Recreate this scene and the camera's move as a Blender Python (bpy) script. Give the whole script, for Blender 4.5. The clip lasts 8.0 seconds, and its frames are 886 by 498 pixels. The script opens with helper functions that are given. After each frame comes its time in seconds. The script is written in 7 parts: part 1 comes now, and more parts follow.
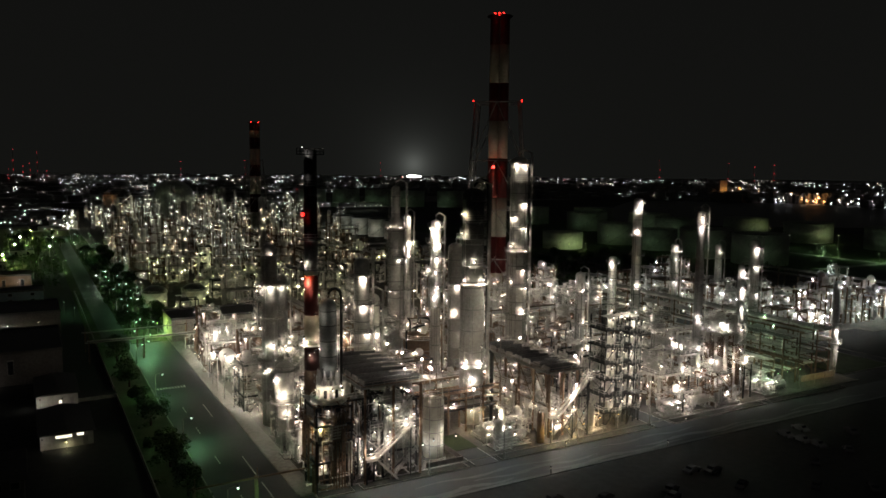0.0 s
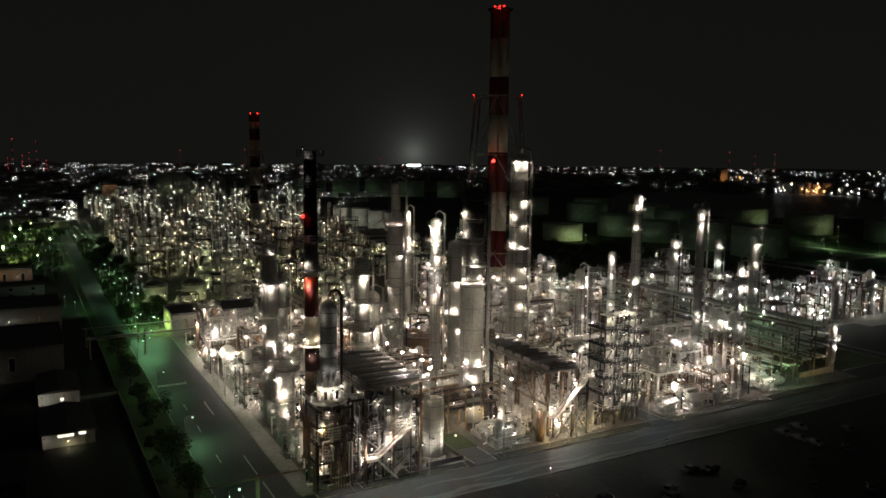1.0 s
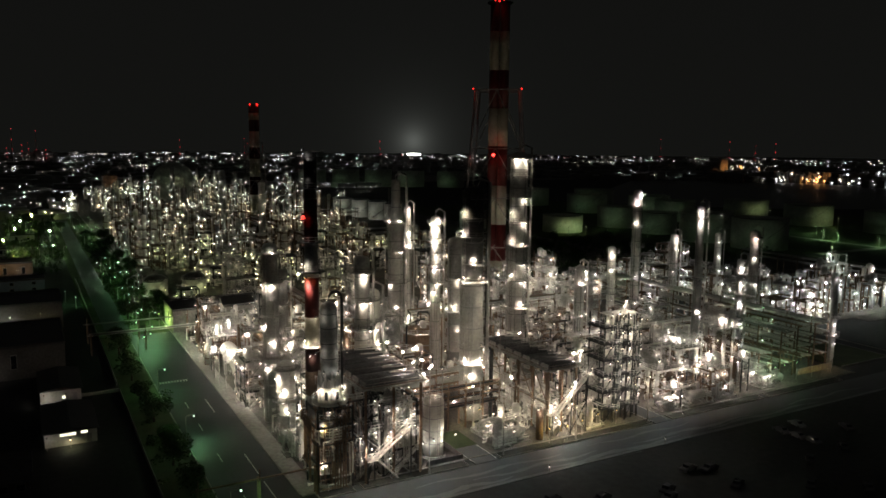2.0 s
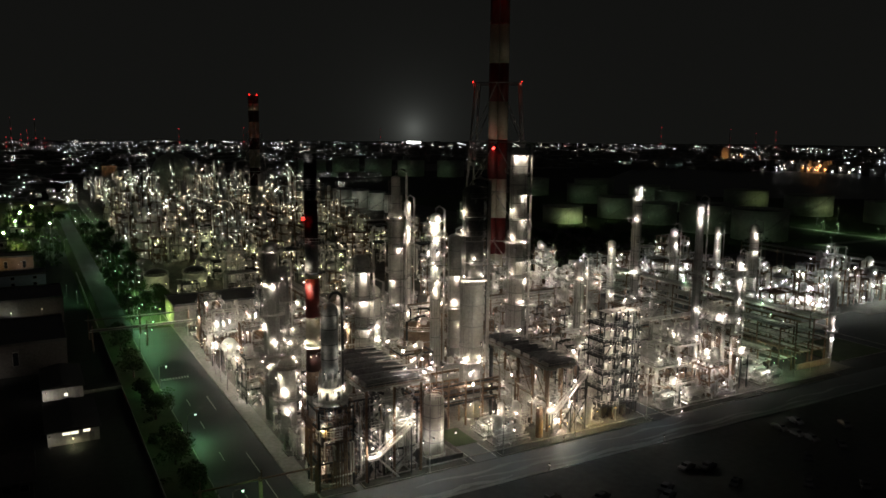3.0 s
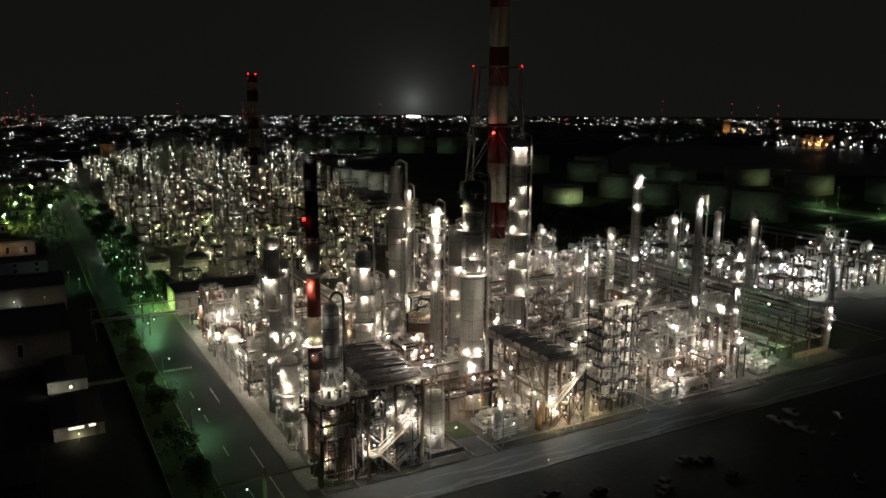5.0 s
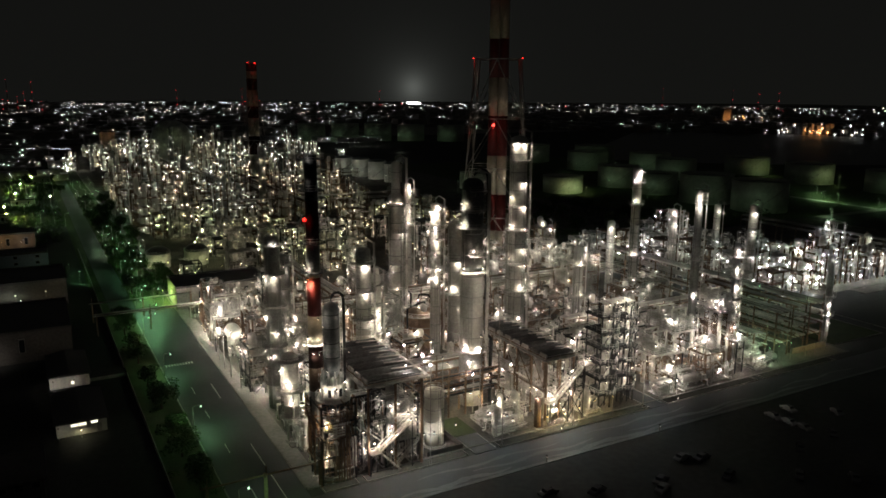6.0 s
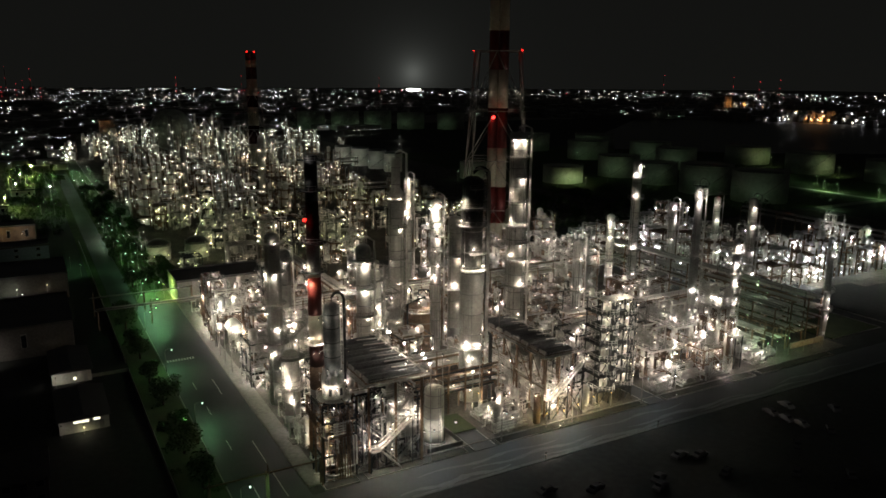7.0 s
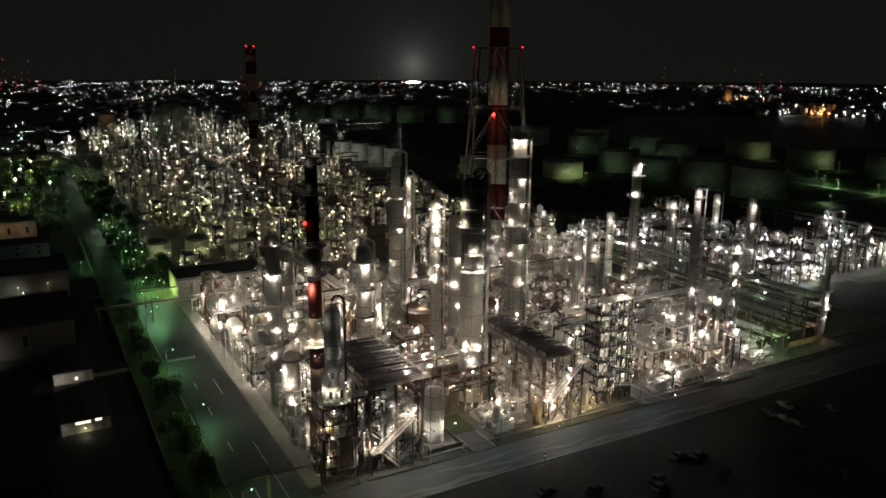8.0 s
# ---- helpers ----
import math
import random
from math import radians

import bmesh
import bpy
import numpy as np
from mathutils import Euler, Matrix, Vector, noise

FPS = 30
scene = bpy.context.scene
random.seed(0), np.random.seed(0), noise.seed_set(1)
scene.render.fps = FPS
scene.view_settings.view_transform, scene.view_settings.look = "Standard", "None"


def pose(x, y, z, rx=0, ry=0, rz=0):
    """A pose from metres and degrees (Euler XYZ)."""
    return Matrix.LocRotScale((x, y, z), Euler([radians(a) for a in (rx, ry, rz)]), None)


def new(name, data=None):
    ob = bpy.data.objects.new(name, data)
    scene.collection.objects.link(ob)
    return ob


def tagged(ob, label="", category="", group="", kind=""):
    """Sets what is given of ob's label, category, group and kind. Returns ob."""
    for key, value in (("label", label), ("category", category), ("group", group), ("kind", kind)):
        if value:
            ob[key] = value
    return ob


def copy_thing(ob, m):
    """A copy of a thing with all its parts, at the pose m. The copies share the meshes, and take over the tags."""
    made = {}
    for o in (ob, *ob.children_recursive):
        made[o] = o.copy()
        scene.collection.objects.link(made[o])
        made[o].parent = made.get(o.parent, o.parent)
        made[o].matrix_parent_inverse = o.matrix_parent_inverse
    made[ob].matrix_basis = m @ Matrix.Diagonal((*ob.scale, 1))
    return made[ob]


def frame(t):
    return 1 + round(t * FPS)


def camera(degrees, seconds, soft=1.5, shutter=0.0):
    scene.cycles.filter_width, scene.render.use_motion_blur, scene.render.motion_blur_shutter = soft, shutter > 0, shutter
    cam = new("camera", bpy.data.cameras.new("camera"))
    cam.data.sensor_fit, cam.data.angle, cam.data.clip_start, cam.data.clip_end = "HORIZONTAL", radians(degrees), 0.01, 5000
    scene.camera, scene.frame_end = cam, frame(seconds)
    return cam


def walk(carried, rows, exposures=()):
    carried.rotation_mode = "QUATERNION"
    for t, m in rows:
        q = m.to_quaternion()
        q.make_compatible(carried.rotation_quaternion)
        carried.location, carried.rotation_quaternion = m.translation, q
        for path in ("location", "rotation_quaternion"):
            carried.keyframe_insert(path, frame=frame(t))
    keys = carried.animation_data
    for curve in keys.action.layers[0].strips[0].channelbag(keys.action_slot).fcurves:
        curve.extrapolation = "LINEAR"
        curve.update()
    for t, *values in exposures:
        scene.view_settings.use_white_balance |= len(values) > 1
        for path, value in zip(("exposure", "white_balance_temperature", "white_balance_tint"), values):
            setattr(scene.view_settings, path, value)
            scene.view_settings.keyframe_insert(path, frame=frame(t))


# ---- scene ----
# ---- camera: a drone that climbs straight up and dips its view; world x runs along the south road, y along the west road ----
cam = camera(60.7, 8.0, 1.65)
CLIMB = [  # seconds, height, pitch, roll
    (0, 62.05, -6.20, 0.6),
    (0.5, 63.22, -6.60, 0.6),
    (1, 64.60, -7.07, 0.6),
    (1.5, 65.82, -7.50, 0.6),
    (3, 69.68, -8.86, 0.5),
    (3.5, 70.97, -9.35, 0.5),
    (4, 72.32, -9.82, 0.5),
    (4.5, 73.58, -10.34, 0.4),
    (6, 77.63, -11.89, 0.4),
    (6.5, 78.98, -12.39, 0.4),
    (7, 80.36, -12.91, 0.4),
    (7.5, 81.53, -13.36, 0.4),
    (8, 82.63, -13.50, 0.4),
]
walk(cam, [(t, pose(0, 0, z, 90 + p, -r, -29.0)) for t, z, p, r in CLIMB])

# ---- night sky: no sun, a faint town-lit sky that is a little brighter towards the horizon ----
world = bpy.data.worlds.new("night_sky")
scene.world = world
world.use_nodes = True
wn, wl = world.node_tree.nodes, world.node_tree.links
wn.clear()
w_out, w_bg = wn.new("ShaderNodeOutputWorld"), wn.new("ShaderNodeBackground")
w_geo, w_sep, w_ramp = wn.new("ShaderNodeTexCoord"), wn.new("ShaderNodeSeparateXYZ"), wn.new("ShaderNodeValToRGB")
w_ramp.color_ramp.elements[0].position, w_ramp.color_ramp.elements[0].color = 0.0, (0.0062, 0.0063, 0.0056, 1)
w_ramp.color_ramp.elements[1].position, w_ramp.color_ramp.elements[1].color = 0.35, (0.0050, 0.0050, 0.0047, 1)
wl.new(w_geo.outputs["Generated"], w_sep.inputs[0])
wl.new(w_sep.outputs["Z"], w_ramp.inputs[0])
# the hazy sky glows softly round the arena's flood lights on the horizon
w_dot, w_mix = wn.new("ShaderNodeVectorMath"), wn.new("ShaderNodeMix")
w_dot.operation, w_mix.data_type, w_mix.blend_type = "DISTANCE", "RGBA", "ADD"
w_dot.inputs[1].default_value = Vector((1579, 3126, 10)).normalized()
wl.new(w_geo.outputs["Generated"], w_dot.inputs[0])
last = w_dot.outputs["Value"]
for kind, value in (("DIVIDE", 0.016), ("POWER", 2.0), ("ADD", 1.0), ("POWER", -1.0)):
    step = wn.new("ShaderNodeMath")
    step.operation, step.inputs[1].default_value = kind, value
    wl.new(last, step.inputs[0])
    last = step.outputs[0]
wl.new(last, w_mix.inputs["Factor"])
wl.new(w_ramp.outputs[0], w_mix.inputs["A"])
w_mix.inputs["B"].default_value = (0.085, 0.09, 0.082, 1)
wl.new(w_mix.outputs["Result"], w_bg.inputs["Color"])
w_bg.inputs["Strength"].default_value = 1.0
wl.new(w_bg.outputs[0], w_out.inputs["Surface"])

# brightness of the lamp heads (radiance) and the radius of a work lamp
WORK, STREET, BEACON = 1165.0, 900.0, 6.0
scene.view_settings.exposure = 0.0


# ---- materials ----
def surface(name, low, high, rough=0.6, metal=0.0, grain=3.0, stain=0.25, bump=0.15, vary=0.0):
    """A paint or mineral: two scales of noise between two colours, a fine relief, and a change from piece to piece."""
    m = bpy.data.materials.new(name)
    m.use_nodes = True
    n, l = m.node_tree.nodes, m.node_tree.links
    p = n["Principled BSDF"]
    fine, broad = n.new("ShaderNodeTexNoise"), n.new("ShaderNodeTexNoise")
    fine.inputs["Scale"].default_value, fine.inputs["Detail"].default_value = grain, 6
    broad.inputs["Scale"].default_value, broad.inputs["Detail"].default_value = stain, 4
    ge = n.new("ShaderNodeNewGeometry")
    l.new(ge.outputs["Position"], fine.inputs["Vector"])
    l.new(ge.outputs["Position"], broad.inputs["Vector"])
    add = n.new("ShaderNodeMath")
    add.operation = "ADD"
    half = n.new("ShaderNodeMath")
    half.operation = "MULTIPLY"
    half.inputs[1].default_value = 0.5
    l.new(fine.outputs[0], add.inputs[0])
    l.new(broad.outputs[0], add.inputs[1])
    l.new(add.outputs[0], half.inputs[0])
    ramp = n.new("ShaderNodeValToRGB")
    ramp.color_ramp.elements[0].position, ramp.color_ramp.elements[0].color = 0.36, (*low, 1)
    ramp.color_ramp.elements[1].position, ramp.color_ramp.elements[1].color = 0.62, (*high, 1)
    l.new(half.outputs[0], ramp.inputs[0])
    colour = ramp.outputs[0]
    if vary:
        info, hsv, mr = n.new("ShaderNodeObjectInfo"), n.new("ShaderNodeHueSaturation"), n.new("ShaderNodeMapRange")
        mr.inputs["To Min"].default_value, mr.inputs["To Max"].default_value = 1 - vary, 1 + vary
        l.new(info.outputs["Random"], mr.inputs["Value"])
        l.new(mr.outputs[0], hsv.inputs["Value"])
        l.new(colour, hsv.inputs["Color"])
        colour = hsv.outputs[0]
    l.new(colour, p.inputs["Base Color"])
    p.inputs["Roughness"].default_value, p.inputs["Metallic"].default_value = rough, metal
    if bump:
        b = n.new("ShaderNodeBump")
        b.inputs["Strength"].default_value, b.inputs["Distance"].default_value = bump, 0.05
        l.new(fine.outputs[0], b.inputs["Height"])
        l.new(b.outputs[0], p.inputs["Normal"])
    return m


def glow(name, colour, strength, sampled=True):
    """A lamp's lit face."""
    m = bpy.data.materials.new(name)
    m.use_nodes = True
    n, l = m.node_tree.nodes, m.node_tree.links
    n.clear()
    e, o = n.new("ShaderNodeEmission"), n.new("ShaderNodeOutputMaterial")
    e.inputs["Color"].default_value, e.inputs["Strength"].default_value = (*colour, 1), strength
    l.new(e.outputs[0], o.inputs["Surface"])
    m.cycles.emission_sampling = "FRONT" if sampled else "NONE"
    return m


CLAD = surface("aluminium_cladding", (0.40, 0.385, 0.35), (0.60, 0.58, 0.53), 0.45, 0.15, 1.5, 0.12, 0.08, 0.12)
GREY = surface("grey_paint", (0.20, 0.20, 0.19), (0.34, 0.33, 0.31), 0.6, 0.0, 2.5, 0.2, 0.1, 0.25)
STEEL = surface("galvanised_steel", (0.20, 0.19, 0.175), (0.40, 0.38, 0.35), 0.55, 0.4, 4.0, 0.4, 0.1, 0.25)
BROWN = surface("primed_steel", (0.10, 0.065, 0.045), (0.22, 0.15, 0.10), 0.7, 0.0, 3.0, 0.3, 0.15, 0.25)
DARK = surface("dark_steel", (0.020, 0.021, 0.022), (0.055, 0.056, 0.058), 0.5, 0.2, 2.0, 0.2, 0.1, 0.2)
PIPE = surface("pipe_paint", (0.40, 0.38, 0.345), (0.66, 0.64, 0.585), 0.45, 0.1, 2.0, 0.3, 0.05, 0.35)
DECK = surface("grating", (0.22, 0.21, 0.195), (0.42, 0.40, 0.37), 0.7, 0.3, 8.0, 0.5, 0.3, 0.2)
RED = surface("red_paint", (0.075, 0.008, 0.006), (0.14, 0.014, 0.010), 0.55, 0.0, 1.0, 0.1, 0.05)
# Red paint with the shade of unlit bands put into its colour.
UNLIT_RED = surface("unlit_red_paint", (0.035, 0.014, 0.012), (0.08, 0.03, 0.025), 0.7, 0.0, 1.0, 0.1, 0.05)
WHITE = surface("white_paint", (0.55, 0.53, 0.46), (0.74, 0.72, 0.64), 0.55, 0.0, 1.0, 0.1, 0.05)
CHIMWHITE = surface("weathered_white_paint", (0.34, 0.32, 0.24), (0.50, 0.47, 0.36), 0.6, 0.0, 1.0, 0.1, 0.05)
TANKPAINT = surface("tank_paint", (0.40, 0.43, 0.37), (0.56, 0.58, 0.51), 0.55, 0.0, 0.4, 0.05, 0.05, 0.12)
TANKROOF = surface("tank_roof", (0.05, 0.05, 0.05), (0.11, 0.11, 0.10), 0.4, 0.0, 0.6, 0.08, 0.1, 0.2)
YARD = surface("yard_paving", (0.05, 0.045, 0.038), (0.15, 0.134, 0.115), 0.85, 0.0, 1.6, 0.12, 0.2)
CONCRETE = surface("concrete", (0.16, 0.15, 0.135), (0.30, 0.285, 0.26), 0.85, 0.0, 1.2, 0.08, 0.2)
ASPHALT = surface("asphalt", (0.022, 0.024, 0.026), (0.056, 0.061, 0.066), 0.6, 0.0, 6.0, 0.06, 0.2)
EARTH = surface("dark_ground", (0.010, 0.0115, 0.010), (0.030, 0.032, 0.029), 0.75, 0.0, 0.6, 0.03, 0.4)
DRY = surface("trodden_lawn", (0.016, 0.017, 0.012), (0.04, 0.038, 0.028), 0.9, 0.0, 3.0, 0.2, 0.5)
FIN = surface("cooler_fins", (0.055, 0.055, 0.057), (0.15, 0.15, 0.155), 0.5, 0.3, 2.0, 0.3, 0.2, 0.3)
# Shade put into the colour of the column's head, which lamps overlit.
UPPER = surface("dim_upper_shell", (0.07, 0.068, 0.063), (0.15, 0.145, 0.135), 0.55, 0.1, 2.0, 0.2, 0.1)
DRUM = surface("blue_black_insulation", (0.12, 0.13, 0.128), (0.21, 0.222, 0.218), 0.6, 0.0, 2.0, 0.2, 0.1)
GRASS = surface("grass", (0.03, 0.045, 0.016), (0.06, 0.085, 0.03), 0.9, 0.0, 3.0, 0.2, 0.5)
# Pale asphalt for the gutter and for the sheen painted on the road.
SHEEN_GUTTER = surface("sheen_and_gutter_asphalt", (0.05, 0.053, 0.056), (0.11, 0.115, 0.12), 0.5, 0.0, 2.0, 0.1, 0.2)
PAINTLINE = surface("road_marking", (0.45, 0.45, 0.42), (0.7, 0.7, 0.66), 0.7, 0.0, 8.0, 0.6, 0.1)
LEAF = surface("foliage", (0.020, 0.035, 0.012), (0.06, 0.10, 0.03), 0.8, 0.0, 2.0, 0.4, 0.2, 0.3)
BARK = surface("bark", (0.05, 0.035, 0.025), (0.11, 0.08, 0.06), 0.9, 0.0, 6.0, 1.0, 0.4)
HOUSEWALL = surface("house_wall", (0.06, 0.055, 0.05), (0.12, 0.11, 0.10), 0.85, 0.0, 1.5, 0.1, 0.1, 0.1)
WALL = surface("wall_render", (0.32, 0.31, 0.28), (0.48, 0.46, 0.42), 0.8, 0.0, 1.5, 0.1, 0.1, 0.1)
BLUEWALL = surface("blue_grey_wall", (0.16, 0.20, 0.24), (0.26, 0.31, 0.35), 0.8, 0.0, 1.5, 0.1, 0.1)
ROOF = surface("dark_roof", (0.03, 0.03, 0.03), (0.07, 0.07, 0.066), 0.4, 0.0, 2.0, 0.1, 0.2)
FAR = surface("far_building", (0.14, 0.138, 0.13), (0.30, 0.29, 0.27), 0.5, 0.0, 0.05, 0.01, 0.0)
GLASSDARK = surface("window_glass", (0.012, 0.014, 0.016), (0.02, 0.022, 0.025), 0.08, 0.0, 1.0, 0.1, 0.0)
CARPAINT = surface("car_paint", (0.10, 0.10, 0.105), (0.20, 0.20, 0.205), 0.25, 0.2, 0.5, 0.1, 0.0, 0.6)
RUBBER = surface("rubber", (0.012, 0.012, 0.012), (0.025, 0.025, 0.025), 0.8)
WATER = surface("harbour_water", (0.004, 0.005, 0.006), (0.008, 0.009, 0.010), 0.34, 0.0, 0.25, 0.02, 0.5)

BOWL = {}


def lamp_kind(name, colour, burner, bowl):
    """A lamp's strong downward burner, and the weaker frosted bowl that one sees round it."""
    m = glow(name, colour, burner)
    BOWL[m.name] = glow(name + "_bowl", colour, bowl, False)
    return m


L_WARM = lamp_kind("work_lamp", (1.0, 0.88, 0.72), WORK, 6.0)
L_WHITE = lamp_kind("mercury_lamp", (1.0, 0.92, 0.82), WORK * 0.95, 6.0)
L_YELLOW = lamp_kind("yellow_lamp", (1.0, 0.93, 0.55), WORK * 0.17, 6.0)
L_GREEN = lamp_kind("street_lamp_head", (0.38, 1.0, 0.40), STREET, 2.5)
L_COOL = lamp_kind("cool_lamp", (0.94, 1.0, 0.90), WORK * 0.60, 3.6)
L_ROAD = lamp_kind("road_lamp", (0.66, 0.92, 1.0), WORK * 0.9, 1.6)
L_TANK = lamp_kind("tank_yard_lamp", (0.58, 1.0, 0.48), WORK * 0.8, 2.0)
L_FLOOD = lamp_kind("yellow_green_flood", (0.72, 1.0, 0.22), WORK * 2.5, 2.5)
L_OLIVE = lamp_kind("gas_sphere_fill_lamp", (0.82, 1.0, 0.52), WORK * 1.2, 1.5)
L_AMBER = lamp_kind("amber_lamp", (1.0, 0.72, 0.26), WORK * 0.8, 2.2)
# Weak lamp added beside each dark tank, where no lamp is known.
L_DIM = lamp_kind("tank_fill_lamp", (0.62, 1.0, 0.56), WORK * 0.24, 2.0)
L_RED = lamp_kind("red_beacon", (1.0, 0.02, 0.015), BEACON, 7.0)
L_BEACON = lamp_kind("great_red_beacon", (1.0, 0.022, 0.018), BEACON, 16.0)
L_ORANGE = lamp_kind("sodium_lamp", (1.0, 0.40, 0.12), WORK, 2.5)
L_FARWARM = lamp_kind("far_work_lamp", (1.0, 0.86, 0.56), WORK * 0.11, 5.5)
L_FARCOOL = lamp_kind("far_cool_lamp", (0.95, 1.0, 0.80), WORK * 0.12, 5.2)
L_LIME = lamp_kind("lime_lamp", (0.92, 1.0, 0.48), WORK * 0.18, 4.6)
L_YARD = lamp_kind("green_yard_lamp", (0.50, 1.0, 0.52), WORK * 0.8, 3.0)
L_TANKFLOOD = lamp_kind("tank_flood", (0.82, 1.0, 0.46), WORK * 0.55, 2.6)
BOWL[L_GREEN.name] = glow("street_lamp_bowl", (0.66, 1.0, 0.74), 3.0, False)
L_WINDOW = glow("lit_window", (1.0, 0.95, 0.74), 1.6)
C_WHITE = glow("town_light", (0.95, 0.96, 1.0), 4.2)
C_WARM = glow("town_warm_light", (1.0, 0.88, 0.70), 4.2)
C_GREEN = glow("town_green_light", (0.70, 1.0, 0.74), 4.0)
C_ORANGE = glow("town_orange_light", (1.0, 0.42, 0.12), 7.0)
C_RED = glow("mast_light", (1.0, 0.05, 0.06), 1.5, False)
C_ARENA = glow("arena_light", (1.0, 1.0, 0.96), 20.0, False)


# ---- mesh building ----
class Shape:
    """Collects boxes, tubes, rings and domes into one mesh."""

    def __init__(self):
        self.v, self.f = [], []

    def box(self, x0, y0, z0, x1, y1, z1):
        b = len(self.v)
        self.v += [(x0, y0, z0), (x1, y0, z0), (x1, y1, z0), (x0, y1, z0), (x0, y0, z1), (x1, y0, z1), (x1, y1, z1), (x0, y1, z1)]
        self.f += [(b, b + 3, b + 2, b + 1), (b + 4, b + 5, b + 6, b + 7), (b, b + 1, b + 5, b + 4), (b + 1, b + 2, b + 6, b + 5),
                   (b + 2, b + 3, b + 7, b + 6), (b + 3, b, b + 4, b + 7)]
        return self

    def lathe(self, x, y, profile, n=16):
        """A closed body turned round the vertical through (x, y): profile of (radius, z) from the bottom up."""
        b = len(self.v)
        for r, z in profile:
            for i in range(n):
                a = 2 * math.pi * i / n
                self.v.append((x + r * math.cos(a), y + r * math.sin(a), z))
        for k in range(len(profile) - 1):
            for i in range(n):
                j = (i + 1) % n
                self.f.append((b + k * n + i, b + k * n + j, b + (k + 1) * n + j, b + (k + 1) * n + i))
        self.f.append(tuple(b + i for i in reversed(range(n))))
        self.f.append(tuple(b + (len(profile) - 1) * n + i for i in range(n)))
        return self

    def tube(self, points, r, n=6):
        pts = [Vector(p) for p in points]
        b = len(self.v)
        for k, p in enumerate(pts):
            d = (pts[min(k + 1, len(pts) - 1)] - pts[max(k - 1, 0)]).normalized()
            side = d.cross(Vector((0, 0, 1))) if abs(d.z) < 0.95 else d.cross(Vector((1, 0, 0)))
            side.normalize()
            up = side.cross(d)
            for i in range(n):
                a = 2 * math.pi * (i + 0.5) / n
                self.v.append(tuple(p + side * (r * math.cos(a)) + up * (r * math.sin(a))))
        for k in range(len(pts) - 1):
            for i in range(n):
                j = (i + 1) % n
                self.f.append((b + k * n + i, b + k * n + j, b + (k + 1) * n + j, b + (k + 1) * n + i))
        self.f.append(tuple(b + i for i in reversed(range(n))))
        self.f.append(tuple(b + (len(pts) - 1) * n + i for i in range(n)))
        return self

    def beam(self, p, q, w=0.2):
        return self.tube([p, q], w * 0.7071, 4)

    def hollow(self, x, y, z0, z1, r0, r1, n=20, a0=0.0, a1=360.0):
        """A ring with thickness, or an arc of one."""
        b, full = len(self.v), abs(a1 - a0) > 359
        m = n if full else n + 1
        for i in range(m):
            a = radians(a0 + (a1 - a0) * i / n)
            c, s = math.cos(a), math.sin(a)
            self.v += [(x + r0 * c, y + r0 * s, z0), (x + r1 * c, y + r1 * s, z0), (x + r1 * c, y + r1 * s, z1), (x + r0 * c, y + r0 * s, z1)]
        for i in range(n):
            j = (i + 1) % m
            for k in range(4):
                self.f.append((b + 4 * i + k, b + 4 * i + (k + 1) % 4, b + 4 * j + (k + 1) % 4, b + 4 * j + k))
        if not full:
            self.f += [(b, b + 1, b + 2, b + 3), (b + 4 * n + 3, b + 4 * n + 2, b + 4 * n + 1, b + 4 * n)]
        return self

    def rail(self, points, h=1.1, w=0.07, step=2.2):
        """A handrail with posts, a top rail and a knee rail along a line."""
        for p, q in zip(points, points[1:]):
            p, q = Vector(p), Vector(q)
            k = max(1, round((q - p).length / step))
            for i in range(k + 1):
                a = p.lerp(q, i / k)
                self.beam(a, a + Vector((0, 0, h)), w)
            for z in (h, h * 0.5):
                self.beam(p + Vector((0, 0, z)), q + Vector((0, 0, z)), w)
        return self

    def mesh(self, name, material, smooth=False):
        me = bpy.data.meshes.new(name)
        me.from_pydata(self.v, [], self.f)
        me.materials.append(material)
        if smooth:
            me.polygons.foreach_set("use_smooth", [len(p.vertices) == 4 for p in me.polygons])
        me.update()
        return me


def ground_at(x, y):
    """The height of the ground's top sheet."""
    if 43.3 < x < 216 and 132.5 < y < 330:
        return 0.10
    if (216.3 < x < 430 and 178 < y < 300) or (249.5 < x < 430 and 166 < y < 178) or (43.3 < x < 330 and 330.3 < y < 1150):
        return 0.09
    if (20 < x < 28.6 and 60 < y < 275.7) or ((30.8 < x < 42.95 or 18.4 < x < 22.3) and 276.3 < y < 900):
        return 0.12
    if (29 < x < 43 and y < 276) or (22.5 < x < 30.5 and 276 < y < 1300):
        return 0.06
    return 0.0


def part(name, shape, material, parent, label="", smooth=False):
    """One mesh object under a thing or a part. shape: a Shape, or a mesh that alike parts share."""
    me = shape if material is None else shape.mesh(name, material, smooth)
    ob = new(name, me)
    ob.parent = parent
    if label:
        tagged(ob, label)
    return ob


def thing(name, x, y, z, label, category, group="", turn=0.0, kind=""):
    ob = new(name)
    ob.matrix_basis = pose(x, y, z, 0, 0, turn)
    ob.empty_display_size = 0.5
    return tagged(ob, label, category, group, kind)


def solid(name, shape, material, label, category, kind="structure", group="", smooth=False):
    return tagged(new(name, shape.mesh(name, material, smooth)), label, category, group, kind)


# lamp heads: a housing with a glowing bowl under it; alike lamps share their meshes
LAMPS = {}


